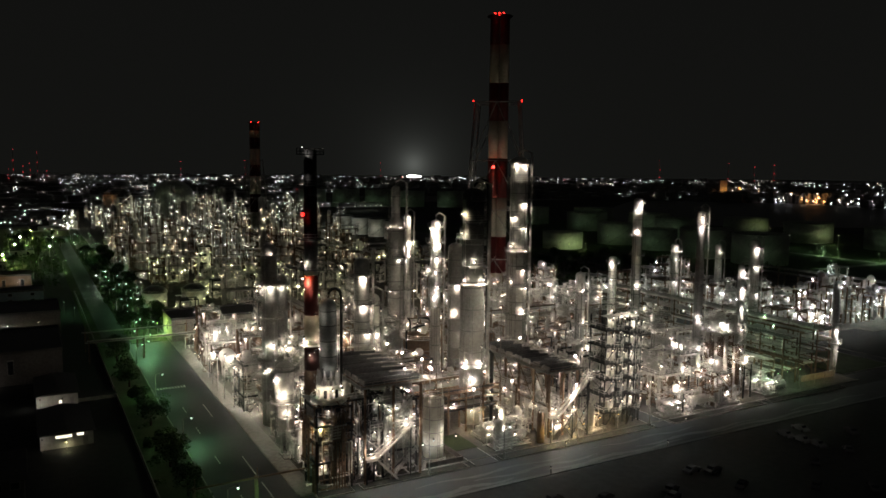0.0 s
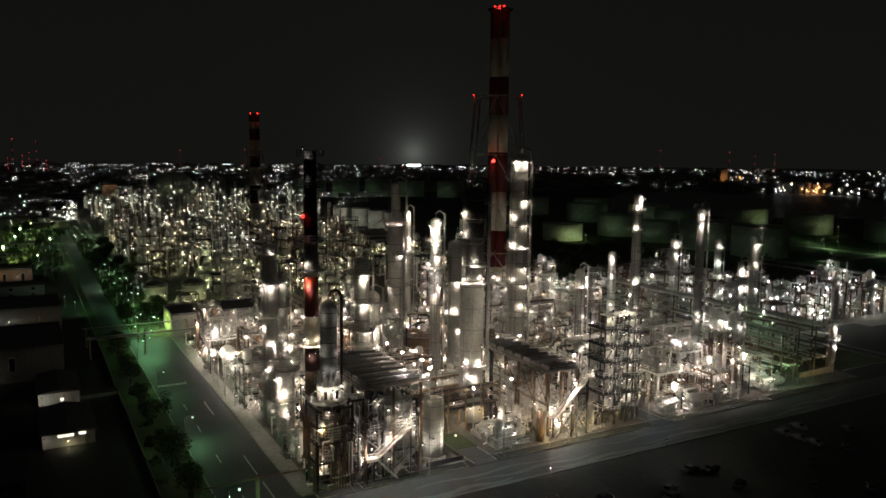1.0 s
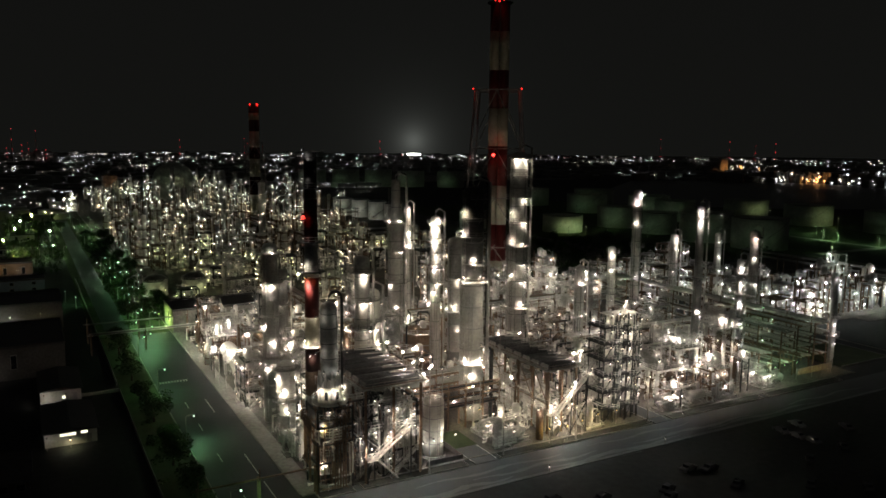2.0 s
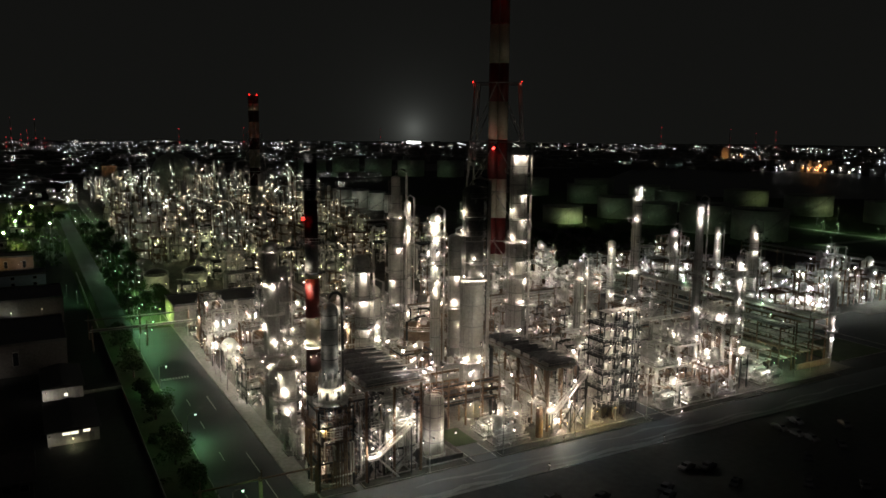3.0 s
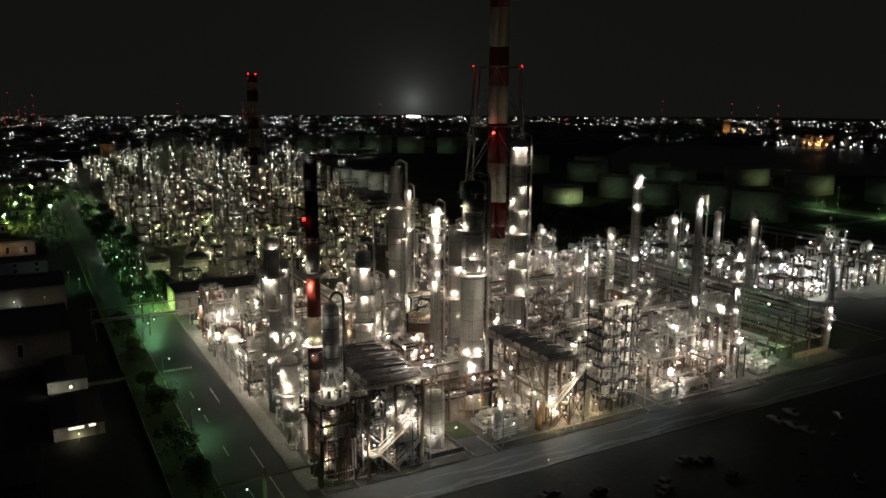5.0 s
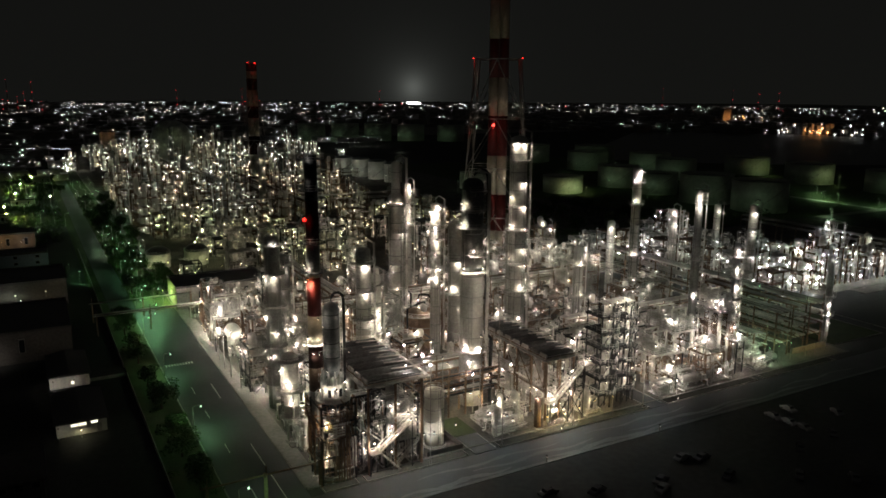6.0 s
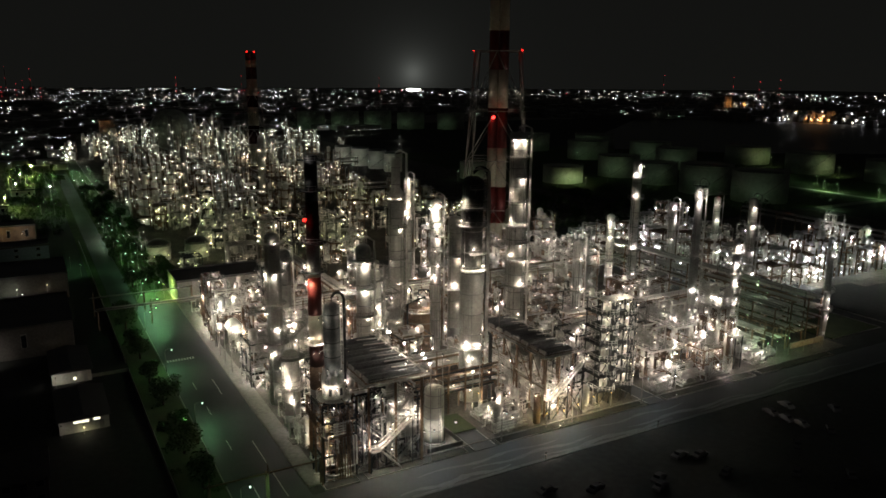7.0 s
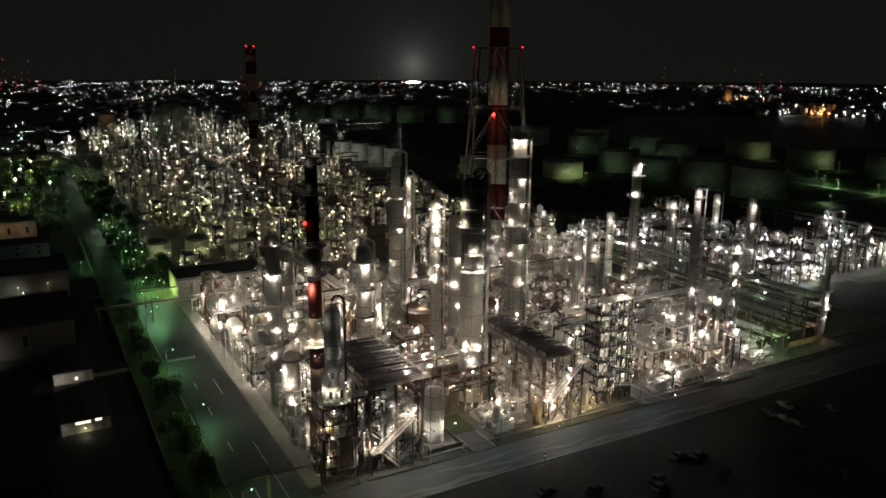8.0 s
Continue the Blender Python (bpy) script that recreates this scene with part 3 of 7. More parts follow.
def structure(x, y, w, d, levels, seed, light=None, label="", posts=STEEL, full=True, r=0.28, per=3, group="process structures", roof=True, pipes=PIPE):
    """An open steel frame with decks, rails, drums, vessels, pipework, stairs and work lamps. Footprint w x d from (x, y)."""
    rng = random.Random(seed)
    t = thing("process_structure", x, y, 0.1, label or "open steel process structure crowded with drums and pipes", "process structure", group)
    nx, ny = max(1, round(w / 6.0)), max(1, round(d / 6.0))
    xs, ys = [w * i / nx for i in range(nx + 1)], [d * j / ny for j in range(ny + 1)]
    top = levels[-1]
    if full:
        post = Shape().box(-0.16, -0.16, 0, 0.16, 0.16, top).mesh("post", posts)
        for px in xs:
            for py in ys:
                part("post", post, None, t).location = (px, py, 0)
    else:
        frame_shape, bowls, spots = Shape(), [], []
        for px in xs:
            for py in ys:
                frame_shape.box(px - 0.18, py - 0.18, 0, px + 0.18, py + 0.18, top)
    low, gear, arms = 0.0, [], Shape()
    for k, z in enumerate(levels):
        s = Shape()
        for py in ys:
            s.box(-0.1, py - 0.14, z - 0.45, w + 0.1, py + 0.14, z - 0.05)
        for px in xs:
            s.box(px - 0.14, -0.1, z - 0.44, px + 0.14, d + 0.1, z - 0.06)
        for px, qx in zip(xs, xs[1:]):
            if rng.random() < 0.4:
                s.beam((px, 0, low), (qx, 0, z - 0.4), 0.16)
        for py, qy in zip(ys, ys[1:]):
            if rng.random() < 0.4:
                s.beam((0, py, low), (0, qy, z - 0.4), 0.16)
        if not full:
            frame_shape.v, frame_shape.f, base = frame_shape.v + s.v, frame_shape.f, len(frame_shape.v)
            frame_shape.f += [tuple(i + base for i in f) for f in s.f]
        fb = part("floor_frame", s, posts, t) if full else t
        x0, x1 = (0, w) if rng.random() < 0.3 else ((0, w * 0.55) if rng.random() < 0.5 else (w * 0.45, w))
        if z < top or roof:
            if not full:
                frame_shape.box(x0, 0, z - 0.04, x1, d, z + 0.06)
            else:
                part("deck", Shape().box(x0, 0, z - 0.04, x1, d, z + 0.06), DECK, fb)
                part("railing", Shape().rail([(x0, 0, z + 0.06), (x1, 0, z + 0.06), (x1, d, z + 0.06), (x0, d, z + 0.06), (x0, 0, z + 0.06)], 1.1, 0.10, 2.4), PIPE, fb)
        # equipment that stands on this floor
        for g in range(rng.choice((1, 1, 2, 2)) if full else (1 if k < 2 else 0)):
            ex, ey = rng.uniform(0.2, 0.8) * w, rng.uniform(0.2, 0.8) * d
            mat = rng.choice((CLAD, WHITE, GREY, PIPE, BROWN, CLAD))
            if rng.random() < 0.55:
                rad = rng.uniform(0.7, 1.35)
                axis = "x" if w > d else "y"
                ln = min(w, d) * 0.45 if rng.random() < 0.5 else max(w, d) * 0.4
                gear.append((w * 0.5 + rng.uniform(-0.4, 0.4) * ln if axis == "x" else ex - rad - 0.5, ey - rad - 0.5 if axis == "x" else d * 0.5 + rng.uniform(-0.4, 0.4) * ln, low + 0.9 + rad * 1.35))
                drum(t, "drum", w * 0.5 if axis == "x" else ex, d * 0.5 if axis == "y" else ey, low + 0.3 + rad * 1.35, ln, rad, axis, mat, not full)
            else:
                rad, vh, a = rng.uniform(0.6, 1.4), rng.uniform(2.6, max(3.0, (z - low) * 1.3)), radians(rng.uniform(180, 300))
                gear.append((ex + (rad + 0.5) * math.cos(a), ey + (rad + 0.5) * math.sin(a), low + vh * rng.uniform(0.6, 0.95)))
                vessel(t, ex, ey, low + 0.1, vh, rad, mat)
        for g in range(per):
            side = rng.random()
            if side < 0.42:
                lx, ly = rng.uniform(0, w), -rng.uniform(1.0, 1.7)
            elif side < 0.80:
                lx, ly = -rng.uniform(1.0, 1.7), rng.uniform(0, d)
            else:
                lx, ly = rng.uniform(0.1, 0.9) * w, rng.uniform(0.1, 0.9) * d
            if full:
                if gear and g == 0:
                    lamp(t, *gear.pop(), light, r, True)
                else:
                    lz = z - rng.uniform(0.3, 1.6)
                    lamp(t, lx, ly, lz, light, r, True)
                    arms.beam((lx, ly, lz + 0.4), (max(lx, 0.0), max(ly, 0.0), lz + 0.5), 0.09)
            else:
                bowl, burner, shade = lamp_shape(r * rng.choice((0.3, 0.36, 0.44, 0.6, 1.0)), (0, 0), 1.0)
                bowls += [bowl, burner]
                spots += [(lx, ly, rng.uniform(0.25, 1.0) * top)] * 2
        low = z
    # pipework that climbs and crosses the frame
    for g in range(2 if full else 0):
        px, py = rng.uniform(-0.6, w + 0.6), rng.choice((-0.5, -0.8, d + 0.5, rng.uniform(0, d)))
        z1 = rng.uniform(0.4, 1.1) * top
        qx, qy = rng.uniform(0, w), rng.uniform(0, d)
        rad = rng.choice((0.09, 0.12, 0.16, 0.24))
        pts = [(px, py, 0.3), (px, py, z1), (qx, py, z1 + 0.01), (qx, qy, z1), (qx, qy, max(0.5, z1 - rng.uniform(1, 5)))]
        part("pipe", Shape().tube(pts, rad, 6), rng.choice((PIPE, PIPE, CLAD, BROWN, GREY)), t, smooth=True)
    if full:
        for g in range(1):
            ex, ey, rad, vh = rng.uniform(0.2, 0.8) * w, rng.uniform(0.2, 0.8) * d, rng.uniform(0.6, 1.2), rng.uniform(1.8, 4.5)
            vessel(t, ex, ey, top, vh, rad, rng.choice((CLAD, PIPE, WHITE)))
            lamp(t, ex - rad - 0.5, ey - rad * 0.5, top + vh * 0.8, light, r, True)
            arms.beam((ex - rad - 0.5, ey - rad * 0.5, top), (ex - rad - 0.5, ey - rad * 0.5, top + vh * 0.8 + 0.3), 0.08)
        tagged(part("lamp_arm", arms, STEEL, t), kind="stuff")
        tagged(part("small_pipework", tangle(w, d, top, int(w * d * len(levels) * 0.36), rng), pipes, t, "thin pipes, conduits and valves"), kind="stuff")
    if not full:
        tagged(part("small_pipework", tangle(w, d, top, 24, rng), PIPE, t), kind="stuff")
        part("frame", frame_shape, posts, t)
        tagged(part("lamp_string", join(bowls, spots, "work_lamps", [BOWL[light.name], light] * (len(bowls) // 2)), None, t), kind="stuff")
    else:
        s, low = Shape(), 0.0
        for k, z in enumerate(levels):
            flight(s, w * 0.15 if k % 2 == 0 else w * 0.15 + (z - low) * 1.1, -1.3, low, z, (z - low) * 1.1, "x", 0.9, 1 if k % 2 == 0 else -1)
            low = z
        part("stairs", s, STEEL, t)
    return t


def pipe_rack(x, y, length, axis, width, levels, seed, light=None, label="long pipe rack on steel bents carrying many pipes", lamps=True, step=7.0, r=0.25, paints=(PIPE, PIPE, CLAD, GREY, BROWN)):
    rng = random.Random(seed)
    t = thing("pipe_rack", x, y, 0.1, label, "pipe rack", "pipe racks", 0 if axis == "x" else 90)
    if axis == "x":
        take(x + length / 2, y + width / 2, length / 2, width / 2 + 0.5)
    else:
        take(x - width / 2, y + length / 2, width / 2 + 0.5, length / 2)
    bent = Shape()
    top = levels[-1] + 0.3
    for s in (0, width):
        bent.box(-0.17, s - 0.17, 0, 0.17, s + 0.17, top)
    for z in levels:
        bent.box(-0.14, 0, z - 0.4, 0.14, width, z)
    bent.beam((0, 0, levels[0] - 2), (0, width * 0.4, levels[0] - 0.3), 0.14)
    bent.box(-0.08, -0.17, top, 0.08, 0.0, top + 2.0)
    me = bent.mesh("bent", BROWN)
    n = max(1, round(length / step))
    for i in range(n + 1):
        part("bent", me, None, t).location = (length * i / n, 0, 0)
    for z in levels:
        w = 0.4
        while w < width - 0.3:
            rad = rng.choice((0.10, 0.13, 0.18, 0.25, 0.32))
            w += rad
            a, b = rng.uniform(-2, 1) if rng.random() < 0.3 else -1, length + rng.uniform(-1, 2)
            part("pipe", Shape().tube([(a, w, z + rad), (b, w, z + rad)], rad, 7), rng.choice(paints), t, smooth=True)
            w += rad + 0.18
    if lamps:
        for i in range(n):
            if rng.random() < 0.5:
                lamp(t, length * i / n, 0.1, top + 1.7, light, r, True)
            else:
                lamp(t, length * (i + 0.5) / n, rng.choice((0.6, width / 2)), rng.choice(levels) - 0.65, light, r, True)
    return t


def air_cooler(x, y, w, d, z, bays, label, legs=True):
    """A bank of fin-fan coolers on a steel table: side girders, tube bundles with gaps, fan rings below."""
    t = thing("air_cooler", x, y, 0.1, label, "air cooler", "air coolers")
    leg = Shape().box(-0.2, -0.2, 0, 0.2, 0.2, z - 0.9).mesh("leg", BROWN)
    n = max(2, round(d / 6.5))
    for i in range(n + 1):
        for px in (0.2, w / 2, w - 0.2):
            part("leg", leg, None, t).location = (px, d * i / n, 0)
    s = Shape()
    for px in (0, w / 2, w):
        s.box(px - 0.2, -0.3, z - 0.9, px + 0.2, d + 0.3, z - 0.3)
    for i in range(n + 1):
        s.box(-0.3, d * i / n - 0.2, z - 0.88, w + 0.3, d * i / n + 0.2, z - 0.32)
        if i < n:
            s.beam((0, d * i / n, z * 0.45), (0, d * (i + 1) / n, z - 0.9), 0.16)
            s.beam((0, d * i / n, z * 0.45), (0, d * (i + 1) / n, z * 0.45), 0.18)
    part("table_frame", s, BROWN, t)
    bundle = Shape()
    bw = d / bays
    top, n_rib = bw - 1.15, int((bw - 1.3) / 0.5)
    prof = [(0.12, z - 0.28), (top, z - 0.28), (top, z + 0.35)]
    for k in reversed(range(n_rib)):
        r0 = 0.2 + k * 0.5
        prof += [(r0 + 0.14, z + 0.35), (r0 + 0.14, z + 0.47), (r0, z + 0.47), (r0, z + 0.35)]
    prof.append((0.12, z + 0.352))
    m = len(prof)
    bundle.v = [(px, py, pz) for px in (0.3, w - 0.3) for py, pz in prof]
    bundle.f = [tuple(reversed(range(m))), tuple(range(m, 2 * m))] + [(i, (i + 1) % m, m + (i + 1) % m, m + i) for i in range(m)]
    box = Shape().box(-0.16, 0.1, z - 0.4, 0.16, bw - 1.13, z + 0.55).mesh("header_box", STEEL)
    me = bundle.mesh("cooler_bay", FIN)
    ring = Shape().hollow(0, bw / 2, z - 1.6, z - 0.95, bw * 0.38, bw * 0.42, 14).mesh("fan_ring", STEEL)
    for k in range(bays):
        tb = part("cooler_bay", me, None, t)
        tb.location = (0, k * bw, 0)
        for px in (0.15, w - 0.15):
            part("header_box", box, None, tb).location = (px, 0, 0)
        part("fan_ring", ring, None, t).location = (w * 0.27, k * bw, 0)
        part("fan_ring", ring, None, t).location = (w * 0.73, k * bw, 0)
    s = Shape()
    s.box(-1.4, -0.3, z - 0.5, -0.4, d + 0.3, z - 0.4).box(-1.4, -1.4, z - 0.5, w + 1.4, -0.4, z - 0.4).box(w + 0.4, -0.3, z - 0.5, w + 1.4, d + 0.3, z - 0.4)
    wk = part("walkway", s, DECK, t)
    part("railing", Shape().rail([(-1.35, d, z - 0.4), (-1.35, -1.35, z - 0.4), (w + 1.35, -1.35, z - 0.4), (w + 1.35, d, z - 0.4)], 1.1, 0.08, 2.4), STEEL, wk)
    me = Shape().tube([(w + 0.2, 0.5 * bw, z + 0.5), (w + 0.2, 0.5 * bw, z + 1.1), (w * 0.5, 0.5 * bw, z + 1.5)], 0.13, 6).mesh("header_pipe", PIPE)
    for k in range(bays):
        part("header_pipe", me, None, t).location = (0, k * bw, 0)
    return t


def lattice_chimney(x, y, h, bands, rad, half_low, half_top, levels, label, turn=0.0, flues=2, beacons=(), lit=True):
    """A banded chimney of flues bound together inside a tapered lattice tower with red obstruction lights."""
    z_top = levels[-1]
    t = thing("chimney", x, y, 0.1, label, "chimney", "", turn)
    take(x, y, half_low, half_low)
    low = 0.0
    for z, material in bands:
        s = Shape()
        for k in range(flues):
            fx = (k - (flues - 1) / 2) * rad * 1.04
            fr = rad * (0.52 if flues > 1 else 1.0)
            s.lathe(fx, 0, [(fr * (1.06 - 0.10 * low / h), low), (fr * (1.06 - 0.10 * z / h), z)], 20)
        part("flue_section", s, material, t, "red painted section" if material is RED else "off-white painted section", smooth=True)
        low = z
    s = Shape()
    s.hollow(0, 0, h - 0.6, h - 0.2, rad * 0.9, rad * 1.35, 18)
    part("top_platform", s, DARK, t)
    def hw(z):
        return half_low + (half_top - half_low) * z / z_top
    corners = [(-1, -1), (1, -1), (1, 1), (-1, 1)]
    for cx, cy in corners:
        part("tower_leg", Shape().tube([(cx * hw(0), cy * hw(0), 0), (cx * hw(z_top), cy * hw(z_top), z_top)], 0.42, 8), STEEL, t, smooth=True)
    for z0, z1 in zip((0,) + levels, levels):
        for (ax, ay), (bx, by) in zip(corners, corners[1:] + corners[:1]):
            mx, my = (ax + bx) / 2, (ay + by) / 2
            mid = (mx * hw(z1), my * hw(z1), z1)
            part("girt", Shape().beam((ax * hw(z1), ay * hw(z1), z1), (bx * hw(z1), by * hw(z1), z1), 0.42), STEEL, t)
            part("brace", Shape().beam((ax * hw(z0), ay * hw(z0), z0), mid, 0.36), STEEL, t)
            part("brace", Shape().beam((bx * hw(z0), by * hw(z0), z0), mid, 0.36), STEEL, t)
            part("tie", Shape().beam(mid, (mx * rad, my * rad, z1), 0.25), STEEL, t)
    for bx, by, bz, r in beacons:
        lamp(t, bx, by, bz, L_BEACON if r > 1.2 else L_RED, r)
    if not lit:
        return t
    # Uplights added at the tower's edges to brighten the painted flues.
    for z in (z_top * 0.33, z_top * 0.5, z_top * 0.67):
        for cx in (-1, 1):
            lamp(t, cx * hw(z) * 0.9, -hw(z), z, L_WARM, 0.12, False, (125, 90 + 35 * cx))
    return t


def storage_tank(x, y, rad, hgt, label, roof="float", shell=TANKPAINT, group="storage tanks", lamps=(), light=None):
    t = thing("storage_tank", x, y, 0.0, label, "storage tank", group)
    take(x, y, rad + 1, rad + 1)
    part("shell", Shape().hollow(0, 0, 0, hgt, rad - 0.15, rad, 40), shell, t, smooth=True)
    if roof == "cap":
        part("roof", Shape().lathe(0, 0, [(rad + 0.2, hgt), (rad * 0.93, hgt + rad * 0.2), (rad * 0.7, hgt + rad * 0.42), (rad * 0.4, hgt + rad * 0.55), (0.2, hgt + rad * 0.6)], 28), TANKROOF, t, "dark domed roof", smooth=True)
    elif roof == "dome":
        part("roof", Shape().lathe(0, 0, [(rad + 0.1, hgt), (rad * 0.8, hgt + rad * 0.13), (rad * 0.45, hgt + rad * 0.22), (0.3, hgt + rad * 0.26)], 32), TANKROOF, t, "dark domed roof", smooth=True)
    else:
        part("floating_roof", Shape().lathe(0, 0, [(rad - 0.3, hgt - 2.6), (rad - 0.3, hgt - 2.0), (0.5, hgt - 2.1)], 32), TANKROOF, t, "dark floating roof")
    rings = Shape()
    for z in (hgt - 0.2, hgt - 2.4, hgt * 0.5):
        rings.hollow(0, 0, z, z + 0.2, rad, rad + 0.3, 40)
    part("wind_girder", rings, shell, t)
    s, n = Shape(), 26
    a0 = radians(200)
    for i in range(n):
        a, z = a0 + i * hgt / n / rad * 1.4, hgt * (i + 1) / n
        s.hollow(0, 0, z - 0.06, z, rad + 0.05, rad + 1.0, 1, math.degrees(a), math.degrees(a + hgt / n / rad * 1.3))
    pts = [((rad + 1.0) * math.cos(a0 + i * hgt / 8 / rad * 1.4), (rad + 1.0) * math.sin(a0 + i * hgt / 8 / rad * 1.4), hgt * i / 8 + 0.2) for i in range(9)]
    s.rail(pts, 1.0, 0.08, 4)
    part("stairs", s, STEEL, t)
    part("railing", Shape().rail([((rad + 0.2) * math.cos(2 * math.pi * i / 20), (rad + 0.2) * math.sin(2 * math.pi * i / 20), hgt) for i in range(21)], 1.0, 0.09, 6), STEEL, t)
    for lx, ly, lz in lamps:
        part("lamp_pole", Shape().lathe(lx, ly, [(0.12, 0), (0.09, lz + 0.2)], 6), STEEL, t)
        lamp(t, lx, ly, lz, light, 0.4, False, (55, math.degrees(math.atan2(-ly, -lx))))
    return t


def street_lamp(x, y, turn, material=None, hgt=7.0, r=0.22, group="street lamps", lean=0):
    t = thing("street_lamp", x, y, ground_at(x, y), "slim grey street lamp with a glowing head", "street lamp", group, turn)
    part("pole", Shape().lathe(0, 0, [(0.12, 0), (0.07, hgt)], 8), STEEL, t, smooth=True)
    part("arm", Shape().tube([(0, 0, hgt - 0.1), (0.5, 0, hgt + 0.25), (1.7, 0, hgt + 0.35)], 0.06, 6), STEEL, t)
    lamp(t, 1.8, 0, hgt + 0.15, material or L_GREEN, r, False, (lean, 0))
    return t


def tree(x, y, hgt, spread, seed, label="broad dark evergreen tree"):
    rng = random.Random(seed)
    t = thing("tree", x, y, ground_at(x, y), label, "tree", "roadside trees")
    s = Shape()
    s.lathe(0, 0, [(0.28, 0), (0.2, hgt * 0.35), (0.12, hgt * 0.6)], 8)
    tips = []
    for k in range(9):
        a = rng.uniform(0, 2 * math.pi)
        z0 = hgt * rng.uniform(0.25, 0.5)
        tip = (math.cos(a) * spread * rng.uniform(0.3, 0.8), math.sin(a) * spread * rng.uniform(0.3, 0.8), hgt * rng.uniform(0.5, 0.9))
        s.tube([(0, 0, z0), (tip[0] * 0.5, tip[1] * 0.5, (z0 + tip[2]) * 0.55), tip], 0.07, 5)
        tips.append(tip)
    part("trunk", s, BARK, t, "grey-brown trunk and limbs")
    c = Shape()
    for tip in tips + [(0, 0, hgt * 0.85)]:
        for k in range(130):
            while True:
                p = Vector((rng.uniform(-1, 1), rng.uniform(-1, 1), rng.uniform(-1, 1)))
                if p.length < 1:
                    break
            p = Vector(tip) + p * spread * 0.45
            p.z = max(p.z, hgt * 0.28)
            d1 = Vector((rng.uniform(-1, 1), rng.uniform(-1, 1), rng.uniform(-0.6, 0.6))).normalized() * rng.uniform(0.18, 0.42)
            d2 = d1.cross(Vector((rng.uniform(-1, 1), rng.uniform(-1, 1), 1))).normalized() * rng.uniform(0.12, 0.26)
            b = len(c.v)
            c.v += [tuple(p - d1), tuple(p + d2), tuple(p + d1), tuple(p - d2)]
            c.f.append((b, b + 1, b + 2, b + 3))
    part("crown", c, LEAF, t, "crown of small dark leaves")
    return t


def thicket(name, spots, seed, label):
    """Shrubs and hedges past counting: clumps of small leaves over the ground. spots: x range, y range, count, height."""
    rng = random.Random(seed)
    c = Shape()
    for x0, x1, y0, y1, count, top in spots:
        for k in range(count):
            x, y, h, w = rng.uniform(x0, x1), rng.uniform(y0, y1), top * rng.uniform(0.35, 1.0), rng.uniform(0.7, 2.4)
            for i in range(34):
                a, u, z = rng.uniform(0, 6.283), math.sqrt(rng.random()), rng.random()
                p = Vector((x + math.cos(a) * u * w * (1 - 0.5 * z), y + math.sin(a) * u * w * (1 - 0.5 * z), 0.1 + z * h))
                d1 = Vector((rng.uniform(-1, 1), rng.uniform(-1, 1), rng.uniform(-0.6, 0.6))).normalized() * rng.uniform(0.25, 0.55)
                d2 = d1.cross(Vector((rng.uniform(-1, 1), rng.uniform(-1, 1), 1))).normalized() * rng.uniform(0.15, 0.35)
                b = len(c.v)
                c.v += [tuple(p - d1), tuple(p + d2), tuple(p + d1), tuple(p - d2)]
                c.f.append((b, b + 1, b + 2, b + 3))
    solid(name, c, LEAF, label, "shrubs", "stuff")


def house(x, y, w, d, hgt, label, wall=WALL, floors=2, lit=(), porch=False, turn=0.0, gable=True, name="house", bay=2.6):
    """A building with walls, roof and windows in its south and west sides. lit: the numbers of the windows with light behind."""
    t = thing(name, x, y, 0.02, label, "building", "", turn)
    part("wall", Shape().box(0, 0, 0, w, d, hgt), wall, t)
    if gable:
        s = Shape()
        b = len(s.v)
        o, rise = 0.6, min(w, d) * 0.28
        s.v += [(-o, -o, hgt - 0.1), (w + o, -o, hgt - 0.1), (w + o, d + o, hgt - 0.1), (-o, d + o, hgt - 0.1), (-o, d / 2, hgt + rise), (w + o, d / 2, hgt + rise)]
        s.f += [(0, 1, 5, 4), (2, 3, 4, 5), (1, 2, 5), (3, 0, 4), (3, 2, 1, 0)]
        part("roof", s, ROOF, t, "dark tiled pitched roof")
    else:
        s = Shape().box(-0.2, -0.2, hgt - 0.02, w + 0.2, d + 0.2, hgt + 0.25)
        s.box(-0.2, -0.2, hgt + 0.25, w + 0.2, 0.0, hgt + 0.75).box(-0.2, d, hgt + 0.25, w + 0.2, d + 0.2, hgt + 0.75)
        s.box(-0.2, 0, hgt + 0.25, 0.0, d, hgt + 0.75).box(w, 0, hgt + 0.25, w + 0.2, d, hgt + 0.75)
        part("roof", s, ROOF, t, "dark flat roof with a low parapet")
    k = 0
    fh = hgt / floors
    for f in range(floors):
        for side, span in (("s", w), ("w", d), ("e", d)):
            for i in range(max(1, int(span / bay))):
                u, z = (i + 0.5) * span / max(1, int(span / bay)), f * fh + fh * 0.35
                pane, fr = Shape(), Shape()
                if side == "s":
                    fr.box(u - 0.8, -0.08, z - 0.1, u + 0.8, -0.002, z + fh * 0.45)
                    pane.box(u - 0.7, -0.10, z, u + 0.7, -0.081, z + fh * 0.42)
                elif side == "w":
                    fr.box(-0.08, u - 0.8, z - 0.1, -0.002, u + 0.8, z + fh * 0.45)
                    pane.box(-0.10, u - 0.7, z, -0.081, u + 0.7, z + fh * 0.42)
                else:
                    fr.box(w + 0.002, u - 0.8, z - 0.1, w + 0.08, u + 0.8, z + fh * 0.45)
                    pane.box(w + 0.081, u - 0.7, z, w + 0.10, u + 0.7, z + fh * 0.42)
                wdw = part("window", fr, STEEL, t)
                part("pane", pane, L_WINDOW if k in lit else GLASSDARK, wdw, "lit pane" if k in lit else "")
                k += 1
    return t


